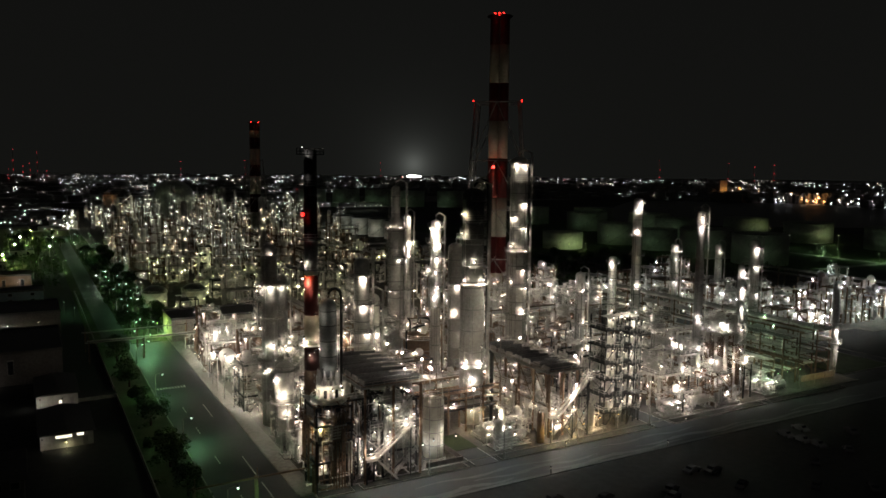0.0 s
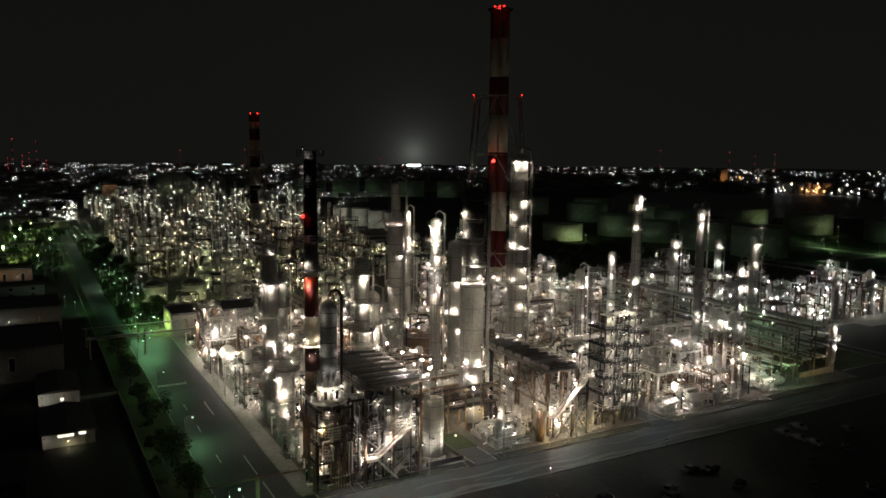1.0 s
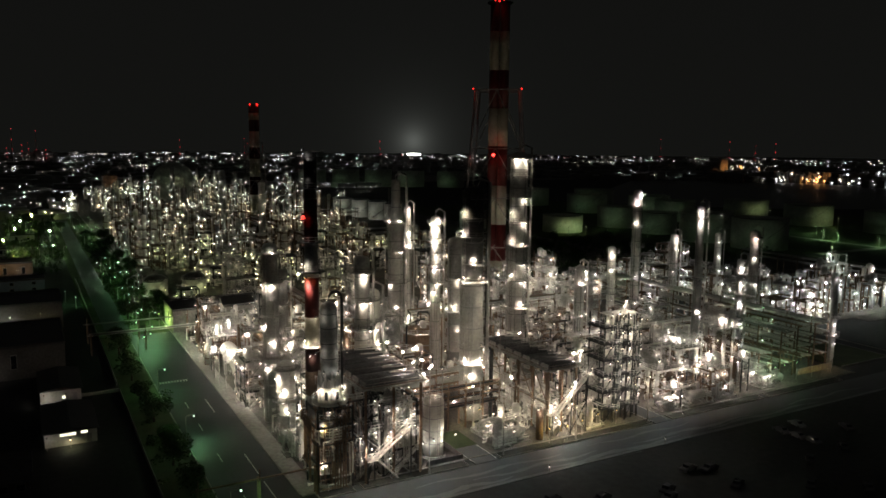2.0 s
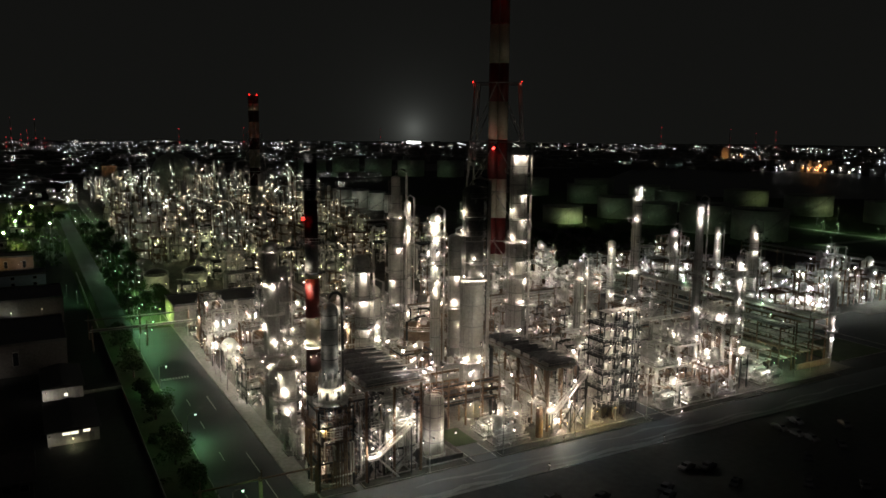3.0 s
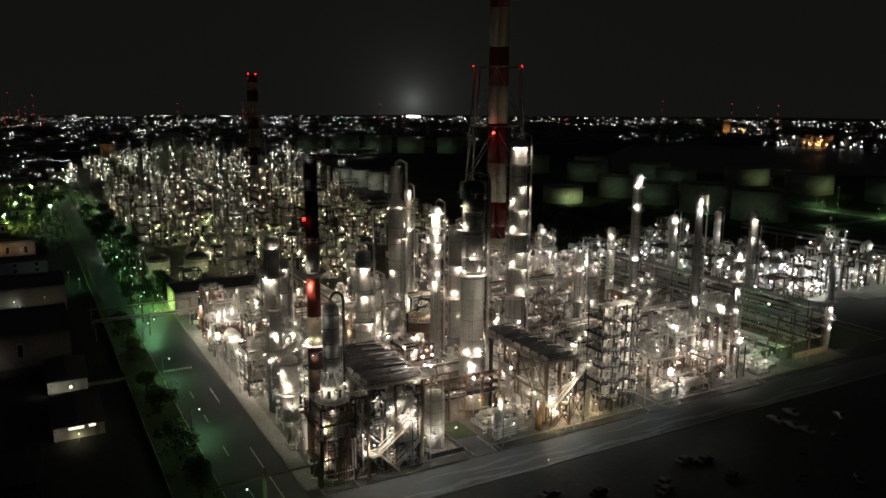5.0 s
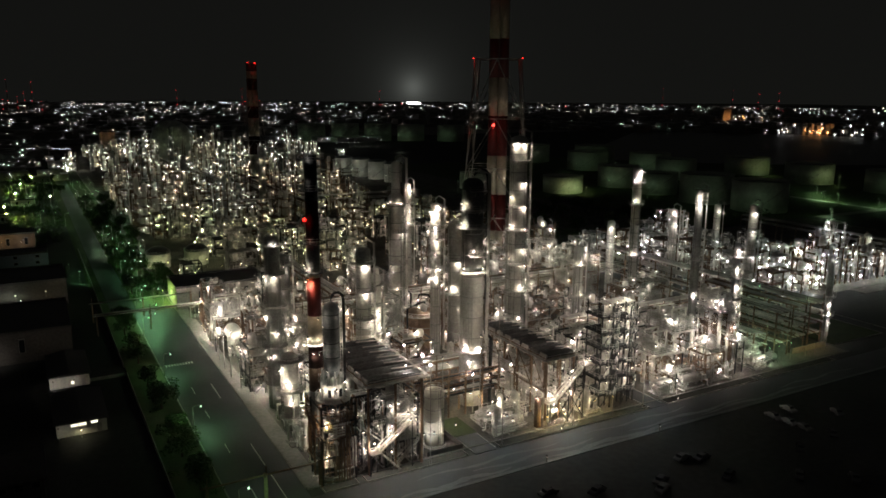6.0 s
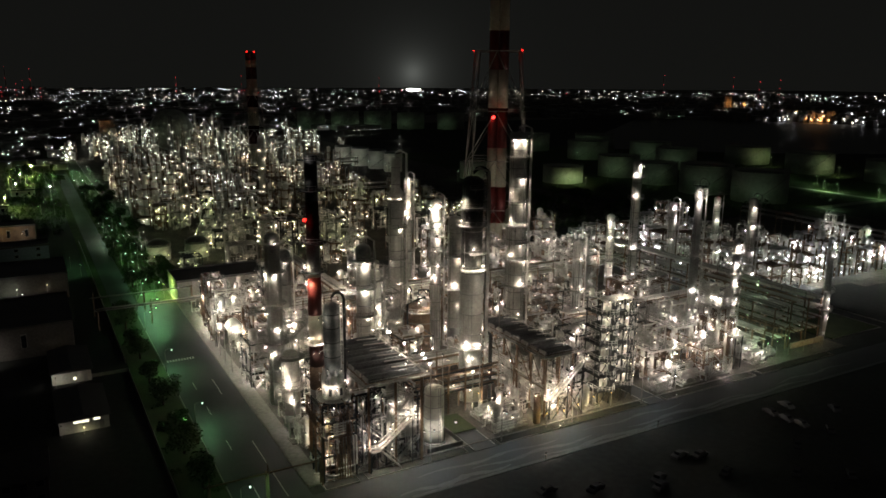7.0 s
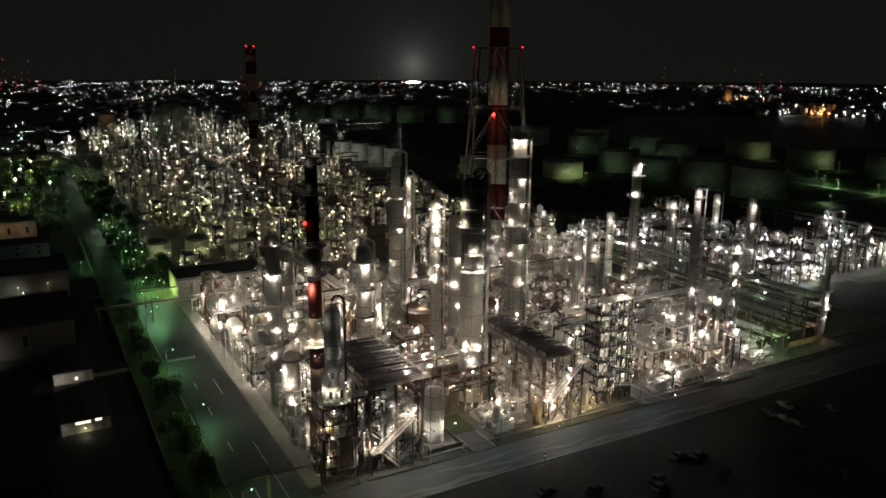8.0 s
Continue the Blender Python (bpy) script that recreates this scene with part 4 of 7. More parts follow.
def car_at(proto, x, y, turn):
    return copy_thing(proto, pose(x, y, 0.02, 0, 0, turn))


def parked_car(x, y, turn):
    t = thing("car", x, y, 0.02, "parked car in the dark lot", "car", "parked cars", turn)
    s = Shape()
    prof = [(-2.1, 0.35), (-2.15, 0.8), (-1.9, 0.95), (-1.3, 1.0), (-0.8, 1.45), (0.7, 1.48), (1.4, 0.98), (2.1, 0.85), (2.2, 0.5), (2.15, 0.35)]
    for side in (-1, 1):
        s.v += [(a, side * (0.82 if z < 1.1 else 0.62), z) for a, z in prof]
    n = len(prof)
    s.f += [tuple(range(n)), tuple(reversed(range(n, 2 * n)))] + [(i, n + i, n + (i + 1) % n, (i + 1) % n) for i in range(n)]
    part("body", s, CARPAINT, t)
    for name, (a, za), (b, zb) in (("windscreen", (0.74, 1.46), (1.36, 1.02)), ("rear_window", (-1.28, 1.03), (-0.84, 1.43))):
        g = Shape()
        q = 0
        g.v += [(a, -0.58, za + 0.02), (a, 0.58, za + 0.02), (b, 0.72, zb + 0.02), (b, -0.72, zb + 0.02)]
        g.f.append((q, q + 1, q + 2, q + 3))
        part(name, g, GLASSDARK, t)
    wh = Shape().lathe(0, 0, [(0.2, -0.1), (0.32, -0.1), (0.32, 0.1), (0.2, 0.1)], 14)
    wh.v = [(a, c, b) for a, b, c in wh.v]
    me = wh.mesh("wheel", RUBBER, True)
    for wx in (-1.3, 1.35):
        for wy in (-0.78, 0.78):
            part("wheel", me, None, t).location = (wx, wy, 0.33)
    return t


def skid(kind, x, y, seed, light, label):
    """Low equipment on a plinth: exchangers, a pump row or a group of small vessels, wrapped in thin pipes, with lamps on posts."""
    rng = random.Random(seed)
    w, d = ((6, 4), (7, 3), (4.5, 4.5), (8, 4.5))[kind]
    t = thing("process_skid", x, y, 0.1, label, "process skid", "process skids")
    part("plinth", Shape().box(0, 0, 0, w, d, 0.3), CONCRETE, t)
    if kind == 0:
        for k in range(2):
            drum(t, "heat_exchanger", w / 2, 1.1 + 1.8 * k, 1.5, 4.2, 0.62, "x", CLAD)
            drum(t, "heat_exchanger", w / 2, 1.1 + 1.8 * k, 3.3, 4.2, 0.55, "x", PIPE)
    elif kind == 1:
        for k in range(3):
            pump = part("pump", Shape().tube([(1.2 + 2.2 * k, 0.5, 0.9), (1.2 + 2.2 * k, 1.6, 0.9)], 0.42, 10), GREY, t, smooth=True)
            part("motor", Shape().tube([(1.2 + 2.2 * k, 1.7, 0.9), (1.2 + 2.2 * k, 2.6, 0.9)], 0.33, 10), BROWN, pump, smooth=True)
    elif kind == 2:
        vessel(t, 1.3, 1.3, 0.3, 6.5, 0.9, CLAD)
        vessel(t, 3.2, 2.9, 0.3, 5.0, 0.75, WHITE)
    else:
        drum(t, "drum", w / 2, 1.6, 2.4, 5.4, 1.1, "x", CLAD)
        vessel(t, 6.9, 3.6, 0.3, 4.5, 0.55, PIPE)
        s = Shape().box(0.4, 3.0, 4.0, 6, 4.3, 4.1)
        dk = part("deck", s, DECK, t)
        part("railing", Shape().rail([(0.4, 3.0, 4.1), (6, 3.0, 4.1), (6, 4.3, 4.1), (0.4, 4.3, 4.1), (0.4, 3.0, 4.1)], 1.1, 0.08, 2), STEEL, dk)
        for px in (0.5, 5.9):
            part("leg", Shape().box(px - 0.1, 3.0, 0.3, px + 0.1, 4.3, 4.0), STEEL, t)
    tagged(part("small_pipework", tangle(w, d, 4.5, 20, rng), PIPE, t, "thin pale pipes and valves"), kind="stuff")
    for k in range(2):
        px, py, pz = rng.uniform(0.3, w), rng.choice((-0.5, d + 0.4)), rng.uniform(3.2, 4.6)
        part("lamp_post", Shape().box(px - 0.05, py - 0.05, 0, px + 0.05, py + 0.05, pz), STEEL, t)
        lamp(t, px, py, pz, light, 0.15, True)
    return t


def scatter(x0, y0, x1, y1, light, count, seed, label):
    rng = random.Random(seed)
    made, n, tries = {}, 0, 0
    while n < count and tries < count * 60:
        tries += 1
        k = rng.randrange(4)
        w, d = ((6, 4), (7, 3), (4.5, 4.5), (8, 4.5))[k]
        x, y = rng.uniform(x0, x1 - w), rng.uniform(y0, y1 - d)
        if not free(x + w / 2, y + d / 2, w / 2 + 0.3, d / 2 + 0.8):
            continue
        take(x + w / 2, y + d / 2, w / 2, d / 2)
        n += 1
        if k not in made:
            made[k] = skid(k, x, y, seed * 7 + k, light, label)
        else:
            copy_thing(made[k], pose(x, y, 0.1))


# ---- the tall things of the main unit ----
column(93.8, 154.0, 5.8, 57, "broad tall silver-clad column with ringed shell and lit platforms", (14.0, 34.0, 38.2, 45, 49.5, 54),
       ((39.9, 245), (35.6, 205), (35.6, 285), (46.6, 190), (51.2, 190), (15.6, 215), (12.2, 240), (15.4, 280)), CLAD, 14.6, (34, 5.2), r=0.24, upper=UPPER, riser=(-31, 3.7, 17.0, 0.5))
column(123.8, 178.5, 5.0, 65, "tallest slim silver-clad column with a row of lamps down its side", (20, 28, 33, 38, 45, 52, 58, 63),
       ((63, 215), (63, 275), (21.5, 270), (28, 280), (33, 270), (38.5, 275), (45, 275), (52, 275), (30, 200), (40, 200), (48, 200)), CLAD, 10, None, r=0.19)
column(100, 210, 4.8, 56, "tall grey-clad column with stiffener rings and a slim head", (16, 24, 34, 43), ((43.5, 270), (43.5, 200), (34, 280), (24, 215), (16.5, 250)), CLAD, 8, (45, 2.8), riser=(-25, 3.4, 14, 0.26))
column(95.6, 176, 2.8, 48, "slim grey column with close-set lamps", (30, 34, 38, 42, 46), ((45, 240), (47, 270), (41.8, 240), (38.2, 250), (34.5, 240), (30.5, 255), (27.8, 235), (46, 200)), CLAD, 6, r=0.28)
column(50, 174, 3.6, 43.5, "grey-clad column with lit platforms", (16, 26, 34, 41), ((41.5, 265), (34, 260), (34, 205), (24, 200), (20, 270), (14, 230)), GREY, 6, r=0.22, pipe=False)
column(70.5, 167, 3.8, 40, "dull grey column beside the coolers", (14, 22, 29, 36), ((35.7, 265), (29, 255), (22, 290), (14, 250)), CLAD, 6, r=0.22)
column(83, 190, 4.8, 27, "pale floodlit column", (10, 18, 24), ((16, 280), (12, 290), (9, 250), (24, 225)), WHITE, 5)
column(110, 190, 4.6, 40, "broad pale column half hidden among pipes", (18, 28), ((28, 260), (20, 230), (13, 275)), CLAD, 6)
column(186, 196, 3.1, 52, "tall slender grey column with a lit upper deck", (12, 20.5, 32, 39, 46.5), ((48.0, 215), (40.6, 215), (22.0, 230), (12.5, 240), (50.5, 285)), CLAD, 5, r=0.22, light=L_WHITE, pipe=False)
column(197.2, 220.5, 3.0, 28.5, "white-painted slim column", (10, 20, 26), ((26, 220), (20, 220), (8, 240), (4, 260)), WHITE, 4, light=L_WHITE, pipe=False)
column(167.6, 151.2, 2.2, 50.5, "thin dark column with a lit head", (30, 47, 50), ((48.9, 225), (46.2, 225), (20, 240), (12, 250)), GREY, 5, r=0.22, light=L_WHITE)
column(215.3, 206.4, 3.0, 34, "slim grey column with lamps at its head", (20, 31), ((32.5, 240), (28, 260), (20, 230)), CLAD, 4, light=L_WHITE)
column(173.8, 141.8, 1.8, 36, "slim column with a string of lamps", (8, 14, 20, 26, 32), ((34, 250), (29, 250), (23.7, 250), (18, 250), (12, 250), (7, 250)), GREY, 4, light=L_WHITE, r=0.22)
column(214, 139.5, 1.6, 29, "slender mast-like column at the yard's corner", (10, 16, 27), ((27.5, 250), (14, 240), (11, 250), (8, 250)), GREY, 3, light=L_WHITE, pipe=False)
column(119.5, 241, 2.6, 45, "slim column with a brightly lit lower deck", (18, 30, 38), ((35.5, 240), (33, 200), (31, 250), (44, 240)), CLAD, 5, r=0.28)
column(140, 205, 3.6, 38, "grey column among the pipe racks", (15, 25, 34), ((34, 250), (25, 270), (15, 220)), CLAD, 5)
column(150, 182, 3.0, 30, "grey column with two decks", (14, 24), ((25, 250), (15, 290), (9, 240)), CLAD, 5)
column(62, 204, 3.2, 32, "grey column in the western units", (12, 22, 29), ((29, 250), (22, 210), (12, 270)), GREY, 5)
column(240, 190, 3.4, 36, "grey column of the eastern units", (16, 26, 33), ((33, 240), (26, 230), (16, 250)), CLAD, 5, light=L_WHITE)
column(262, 226, 3.0, 30, "grey column of the eastern units", (14, 26), ((27, 240), (20, 230), (14, 250)), CLAD, 5, light=L_COOL)

# the thin striped stack at the corner
st = thing("striped_stack", 49.1, 141.8, 0.1, "thin red-and-white stack with platforms and beacons", "stack")
take(49.1, 141.8, 2.2, 2.2)
low = 0
# The darkest sections carry the unlit stack's shade in their paint.
for z, m in ((16.5, GREY), (21.5, BROWN), (26.5, UNLIT_RED), (32.5, CHIMWHITE), (40.5, RED), (47.5, GREY), (56, UNLIT_RED), (65, DARK)):
    ra, rb = 1.62 - 0.006 * low, 1.62 - 0.006 * z
    part("stack_section", Shape().lathe(0, 0, [(ra, low), (rb, z)], 20), m, st, "off-white section" if m is CHIMWHITE else "dull red section" if m is RED else "plain dark section", smooth=True)
    low = z
for z in (26.5, 41.6, 47.5, 58, 64):
    dk = part("deck", Shape().hollow(0, 0, z, z + 0.12, 1.62, 2.7, 16), PIPE if z < 30 else DARK, st)
    part("railing", Shape().rail([(2.65 * math.cos(i * math.pi / 6), 2.65 * math.sin(i * math.pi / 6), z + 0.1) for i in range(13)], 1.1, 0.09, 3), STEEL, dk)
for z, deg, m, r in ((28.3, 215, L_WARM, 0.2), (28.3, 300, L_WARM, 0.2), (25, 240, L_WARM, 0.1), (40.6, 225, L_ORANGE, 0.12), (40.2, 212, L_WARM, 0.2), (43.5, 205, L_WARM, 0.17), (48.6, 215, L_WHITE, 0.06),
                     (53, 215, L_RED, 0.5), (60, 215, L_WHITE, 0.05), (65.5, 215, L_WHITE, 0.09)):
    lamp(st, 2.5 * math.cos(radians(deg)), 2.5 * math.sin(radians(deg)), z, m, r * 1.2, False, (15, (deg + 180) % 360))

# the great chimney and the far one
lattice_chimney(192, 294.5, 130, ((13, CHIMWHITE), (30, RED), (48, CHIMWHITE), (66, RED), (83, CHIMWHITE), (100, RED), (117, CHIMWHITE), (130, RED)), 4.3, 15.5, 9.6, (21, 43, 65, 91),
                "great red-and-white chimney inside a grey lattice tower", -38, beacons=((-10.4, -10.4, 91.6, 0.5), (11.0, -10.2, 91.6, 0.5), (-1.4, -6.8, 63.2, 1.35), (-2, -4, 130.8, 0.7), (0, -4.5, 130.8, 0.8), (2, -4, 130.8, 0.7)))
# The far chimney's red bands are painted darker, as bands without light.
lattice_chimney(182, 673, 99.5, ((20, CHIMWHITE), (36, UNLIT_RED), (52, CHIMWHITE), (62, UNLIT_RED), (76, CHIMWHITE), (86, UNLIT_RED), (92, CHIMWHITE), (99.5, UNLIT_RED)), 4.4, 12, 6.5, (16, 33, 49, 66),
                "distant red-and-white chimney with a short lattice tower", -15, lit=False, beacons=((-3, -5, 100, 0.9), (3, -5, 100, 1.1), (-6.4, -5, 66.5, 0.7), (6.4, -5, 66.5, 0.7)))

# ---- the front units ----
# the dark drum tower on its table, with the arched pipe
# Dark paint stands in for a frame left unlit before the lamps behind.
structure(53.8, 134.6, 6.6, 12, [5.5, 10.5, 16.5], 301, L_WARM, "steel table and pipes beside the drum tower, darkened as a silhouette", DARK, True, 0.28, 5, pipes=DARK)
take(91.5, 139, 4.5, 7)
take(50.2, 135.4, 3.4, 3.4)
take(57, 139, 4, 8)


def drum_tower(x, y):
    """Round decks stepped one over the other round a dark trunk, a lit white skirt, and a slim dark drum with an arched pipe on top."""
    t = thing("drum_tower", x, y, 0.1, "tall blue-black drum with an arched pipe on stacked round decks", "drum tower")
    part("plinth", Shape().lathe(0, 0, [(2.9, 0), (2.9, 0.6)], 24), CONCRETE, t)
    part("trunk", Shape().lathe(0, 0, [(1.9, 0.6), (1.9, 9.9), (2.3, 10.4), (2.3, 16.6)], 24), DARK, t, "dark lower trunk", smooth=True)
    for z, r in ((2.9, 2.9), (6.4, 2.6), (10.2, 2.9), (13.4, 2.7), (16.7, 3.5)):
        dk = part("round_deck", Shape().hollow(0, 0, z, z + 0.16, 1.85, r, 24), PIPE if z in (2.9, 16.7) else DECK, t)
        part("railing", Shape().rail([((r - 0.08) * math.cos(i * math.pi / 8), (r - 0.08) * math.sin(i * math.pi / 8), z + 0.16) for i in range(17)], 1.1, 0.08, 3), PIPE, dk)
    part("skirt", Shape().lathe(0, 0, [(2.3, 16.9), (2.35, 19.9), (2.2, 20.1)], 28), WHITE, t, "white lit skirt", smooth=True)
    for deg in (200, 235, 262, 290):
        c, q = math.cos(radians(deg)), math.sin(radians(deg))
        hatch = Shape().box(-1, -1, -1, 1, 1, 1)
        hatch.v = [(rr * c - a * q, rr * q + a * c, 17.7 + b) for rr in (2.34, 2.44) for a, b in ((-0.32, 0), (0.32, 0), (0.32, 1.6), (-0.32, 1.6))]
        part("hatch", hatch, DARK if deg in (235, 290) else GREY, t)
    ring = Shape()
    for i in range(10):
        a = 2 * math.pi * i / 10 + 0.2
        ring.lathe(2.0 * math.cos(a), 2.0 * math.sin(a), [(0.34, 20.1), (0.34, 21.4), (0.2, 22.0), (0.12, 23.0)], 8)
        ring.tube([(2.0 * math.cos(a), 2.0 * math.sin(a), 21.6), (2.7 * math.cos(a), 2.7 * math.sin(a), 21.9), (2.7 * math.cos(a), 2.7 * math.sin(a), 20.2)], 0.1, 6)
    part("valve_ring", ring, GREY, t, "ring of grey valves and motors")
    part("drum", Shape().lathe(0, 0, [(1.2, 21.6), (1.65, 23.2), (1.65, 35.2), (1.35, 36.1), (0.7, 36.6), (0.2, 36.8)], 28), DRUM, t, "blue-black insulated drum", smooth=True)
    bands = Shape()
    for z in (25.5, 28.5, 31.5, 34.3):
        bands.hollow(0, 0, z, z + 0.16, 1.64, 1.70, 24)
    part("hoops", bands, DARK, t)
    rx, ry = 0.94, -0.34
    arch = [(0, 0, 36.6), (0.1 * rx, 0.1 * ry, 37.7), (0.7 * rx, 0.7 * ry, 38.5), (1.6 * rx, 1.6 * ry, 38.6), (2.3 * rx, 2.3 * ry, 38.0), (2.5 * rx, 2.5 * ry, 37.0), (2.5 * rx, 2.5 * ry, 20.3)]
    part("arched_pipe", Shape().tube(arch, 0.30, 10), DARK, t, smooth=True)
    cage = Shape()
    for u in (1.75, 2.15):
        cage.beam((u * rx, u * ry, 20.2), (u * rx, u * ry, 37.4), 0.07)
    for i in range(19):
        cage.beam((1.75 * rx, 1.75 * ry, 21 + i * 0.85), (2.15 * rx, 2.15 * ry, 21 + i * 0.85), 0.06)
    part("ladder", cage, PIPE, t)
    s = Shape()
    for i in range(7):
        a = radians(185 + 22 * i)
        s.tube([(2.25 * math.cos(a), 2.25 * math.sin(a), 0.6), (2.25 * math.cos(a), 2.25 * math.sin(a), 4.5 + (i * 3.7) % 8), (3.0 * math.cos(a), 3.0 * math.sin(a), 5.0 + (i * 3.7) % 8), (3.0 * math.cos(a), 3.0 * math.sin(a), 1.0)], 0.13, 6)
    part("down_pipes", s, BROWN, t)
    rng = random.Random(77)
    for name, count, h, material in (("dark_pipework", 60, 16, BROWN), ("pale_pipework", 18, 12, PIPE)):
        net = tangle(7.6, 7.0, h, count, rng)
        net.v = [(a - 3.9, b - 3.6, c) for a, b, c in net.v]
        tagged(part(name, net, material, t, "thin pipes and valves round the tower"), kind="stuff")
    for px, py in ((-3.7, -3.4), (3.4, -3.4), (-3.7, 3.0), (3.4, 3.0)):
        part("post", Shape().box(px - 0.15, py - 0.15, 0, px + 0.15, py + 0.15, 16.6), DARK, t)
    for z in (5.4, 9.2, 12.6, 16.0):
        part("girder", Shape().box(-3.8, -3.55, z, 3.5, -3.25, z + 0.35), DARK, t)
        part("girder", Shape().box(-3.85, -3.24, z, -3.55, 3.1, z + 0.34), DARK, t)
    for z, a in ((3.1, 225), (10.4, 215), (10.4, 280)):
        c, q = math.cos(radians(a)), math.sin(radians(a))
        part("cabinet", Shape().lathe(2.2 * c, 2.2 * q, [(0.6, z), (0.6, z + 1.7), (0.3, z + 1.9)], 12), WHITE, t, "pale rounded cabinet", smooth=True)
    for deg, rr, z, lr, m in ((205, 3.5, 19.6, 0.24, L_WARM), (262, 3.5, 19.6, 0.24, L_WARM), (300, 3.4, 19.4, 0.18, L_WARM), (222, 3.3, 12.4, 0.26, L_AMBER), (205, 3.2, 12.6, 0.2, L_WARM), (275, 3.3, 12.6, 0.2, L_WARM),
                              (222, 3.3, 5.4, 0.26, L_WARM), (285, 3.1, 5.2, 0.2, L_WARM), (240, 3.0, 9.3, 0.16, L_WARM), (250, 3.0, 15.6, 0.14, L_WARM), (230, 3.0, 23.4, 0.12, L_WHITE), (285, 2.9, 23.2, 0.12, L_WHITE)):
        lamp(t, rr * math.cos(radians(deg)), rr * math.sin(radians(deg)), z, m, lr * (0.5 if z > 16 else 0.8), False, (50, (deg + 180) % 360))
    # Small lamps on arms, added to bring light onto the drum's sides.
    for z in (27, 34):
        for px, py, turn in ((3.6 * rx - 0.9, 3.6 * ry - 1.6, 125), (-3.2, -1.6, 28)):
            lamp(t, px, py, z, L_WARM, 0.075, False, (80, turn))
            part("lamp_arm", Shape().beam((px * 0.45, py * 0.45, z + 0.4), (px, py, z + 0.4), 0.07), STEEL, t)
    return t


drum_tower(50.2, 135.4)
# the zigzag stair: a broad lit landing, a flight up to the railed gallery and one down to the yard
s = Shape().box(56.2, 130.7, 5.0, 58.5, 132.1, 5.12).box(56.2, 130.7, 4.6, 58.5, 130.85, 5.0)
s.rail([(56.3, 130.8, 5.12), (58.3, 130.8, 5.12)], 1.1, 0.1, 1.2)
t = thing("zigzag_stair", 0, 0, 0.1, "pale steel stairs that zigzag up beside the coolers", "stairs")
part("landing", s, PIPE, t)
for name, args in (("stair_flight", (58.4, 130.8, 5.1, 10.3, 7.2, "x", 1.1, 1)), ("stair_flight", (63.0, 131.0, 0.1, 5.1, 4.7, "x", 1.0, -1))):
    f = Shape()
    flight(f, *args)
    x0, y0, z0, z1, run, ax, w, dirn = args
    for side in (0, w):
        f.beam((x0, y0 + side, z0 - 0.1), (x0 + dirn * run, y0 + side, z1 - 0.1), 0.34)
    part(name, f, PIPE, t)
gal = part("gallery", Shape().box(57.6, 132.2, 10.2, 66.6, 133.5, 10.32), DECK, t)
part("railing", Shape().rail([(57.6, 132.25, 10.3), (66.6, 132.25, 10.3), (66.6, 133.4, 10.3)], 1.1, 0.1, 0.9), PIPE, gal)
for px, py, pz in ((56.3, 130.8, 5.0), (58.3, 132.0, 5.0), (65.8, 130.8, 10.2), (66.5, 133.4, 10.2), (57.7, 133.4, 10.2), (62, 132.3, 10.2)):
    part("post", Shape().box(px - 0.1, py - 0.1, 0, px + 0.1, py + 0.1, pz), DARK, t)
for lx, ly, lz, lr in ((57.0, 130.3, 7.6, 0.24), (60.4, 130.2, 9.6, 0.2), (64.5, 130.2, 12.4, 0.2), (59.5, 134.2, 9.2, 0.2), (66.8, 131.6, 12.6, 0.18)):
    lamp(t, lx, ly, lz, None, lr, False, (30, 90))
column(49.3, 160.6, 4.0, 18.5, "squat pale column with a railed head deck among pipes", (9.5, 16.8), ((12.0, 235), (7.5, 260), (15, 200)), CLAD, 3, pipe=False)
column(72.4, 155.6, 2.4, 15, "short white column beside the coolers, brightly lit", (7, 12.5), ((8.5, 240), (5, 280), (13.5, 230), (11, 200)), WHITE, 2, pipe=False, r=0.24)
column(76.8, 157.4, 1.9, 12, "short pale column beside the coolers", (9.5,), ((10.5, 240), (6, 260)), PIPE, 2, pipe=False, r=0.24)
column(55.6, 151.6, 2.4, 16, "short grey column behind the drum tower", (12.5,), ((11, 230), (6, 250)), GREY, 3, pipe=False)

structure(56.6, 146.6, 11.2, 10.5, [5.5, 11, 15.5], 302, L_WARM, "rusty frame with drums under the coolers", BROWN, True, 0.28, 4)
structure(60.5, 132.6, 7.4, 13.2, [5.5, 11, 15.5], 303, L_WARM, "dark rusty frame with pumps and pipes under the coolers", DARK, True, 0.28, 5, pipes=GREY)
structure(104.2, 137.4, 7.6, 10, [4.0, 7.4], 304, L_WARM, "open frame with exchangers and pale pipes under the coolers", STEEL, True, 0.28, 6, roof=False)
structure(104.2, 149.6, 7.6, 13.6, [4.5, 9], 305, L_WARM, "frame with drums under the coolers", BROWN, True, 0.28, 4)
air_cooler(56, 131.5, 12.5, 26, 20, 7, "bank of fin-fan coolers on a tall rusty steel table")
take(62, 144, 6.5, 13.5)
t = thing("cooler_lamp", 65.6, 133.2, 20.46, "bright work lamp on a short post on the coolers", "work lamp")
part("post", Shape().box(-0.06, -0.06, 0, 0.06, 0.06, 2.0), STEEL, t)
lamp(t, 0, 0.1, 1.5, L_WHITE, 0.34)
# Floods on masts, added to brighten the cooler tops and dim gaps.
def added_floods(x, y, spots, light=None):
    for lx, ly, lz in spots:
        t = thing("flood_lamp", x + lx, y + ly, 0.1, "added flood lamp on a tall slim mast", "flood lamp", "flood lamps")
        part("pole", Shape().lathe(0, 0, [(0.14, 0), (0.09, lz)], 8), STEEL, t)
        lamp(t, 0, 0, lz, light, 0.24, False, (45, 200))


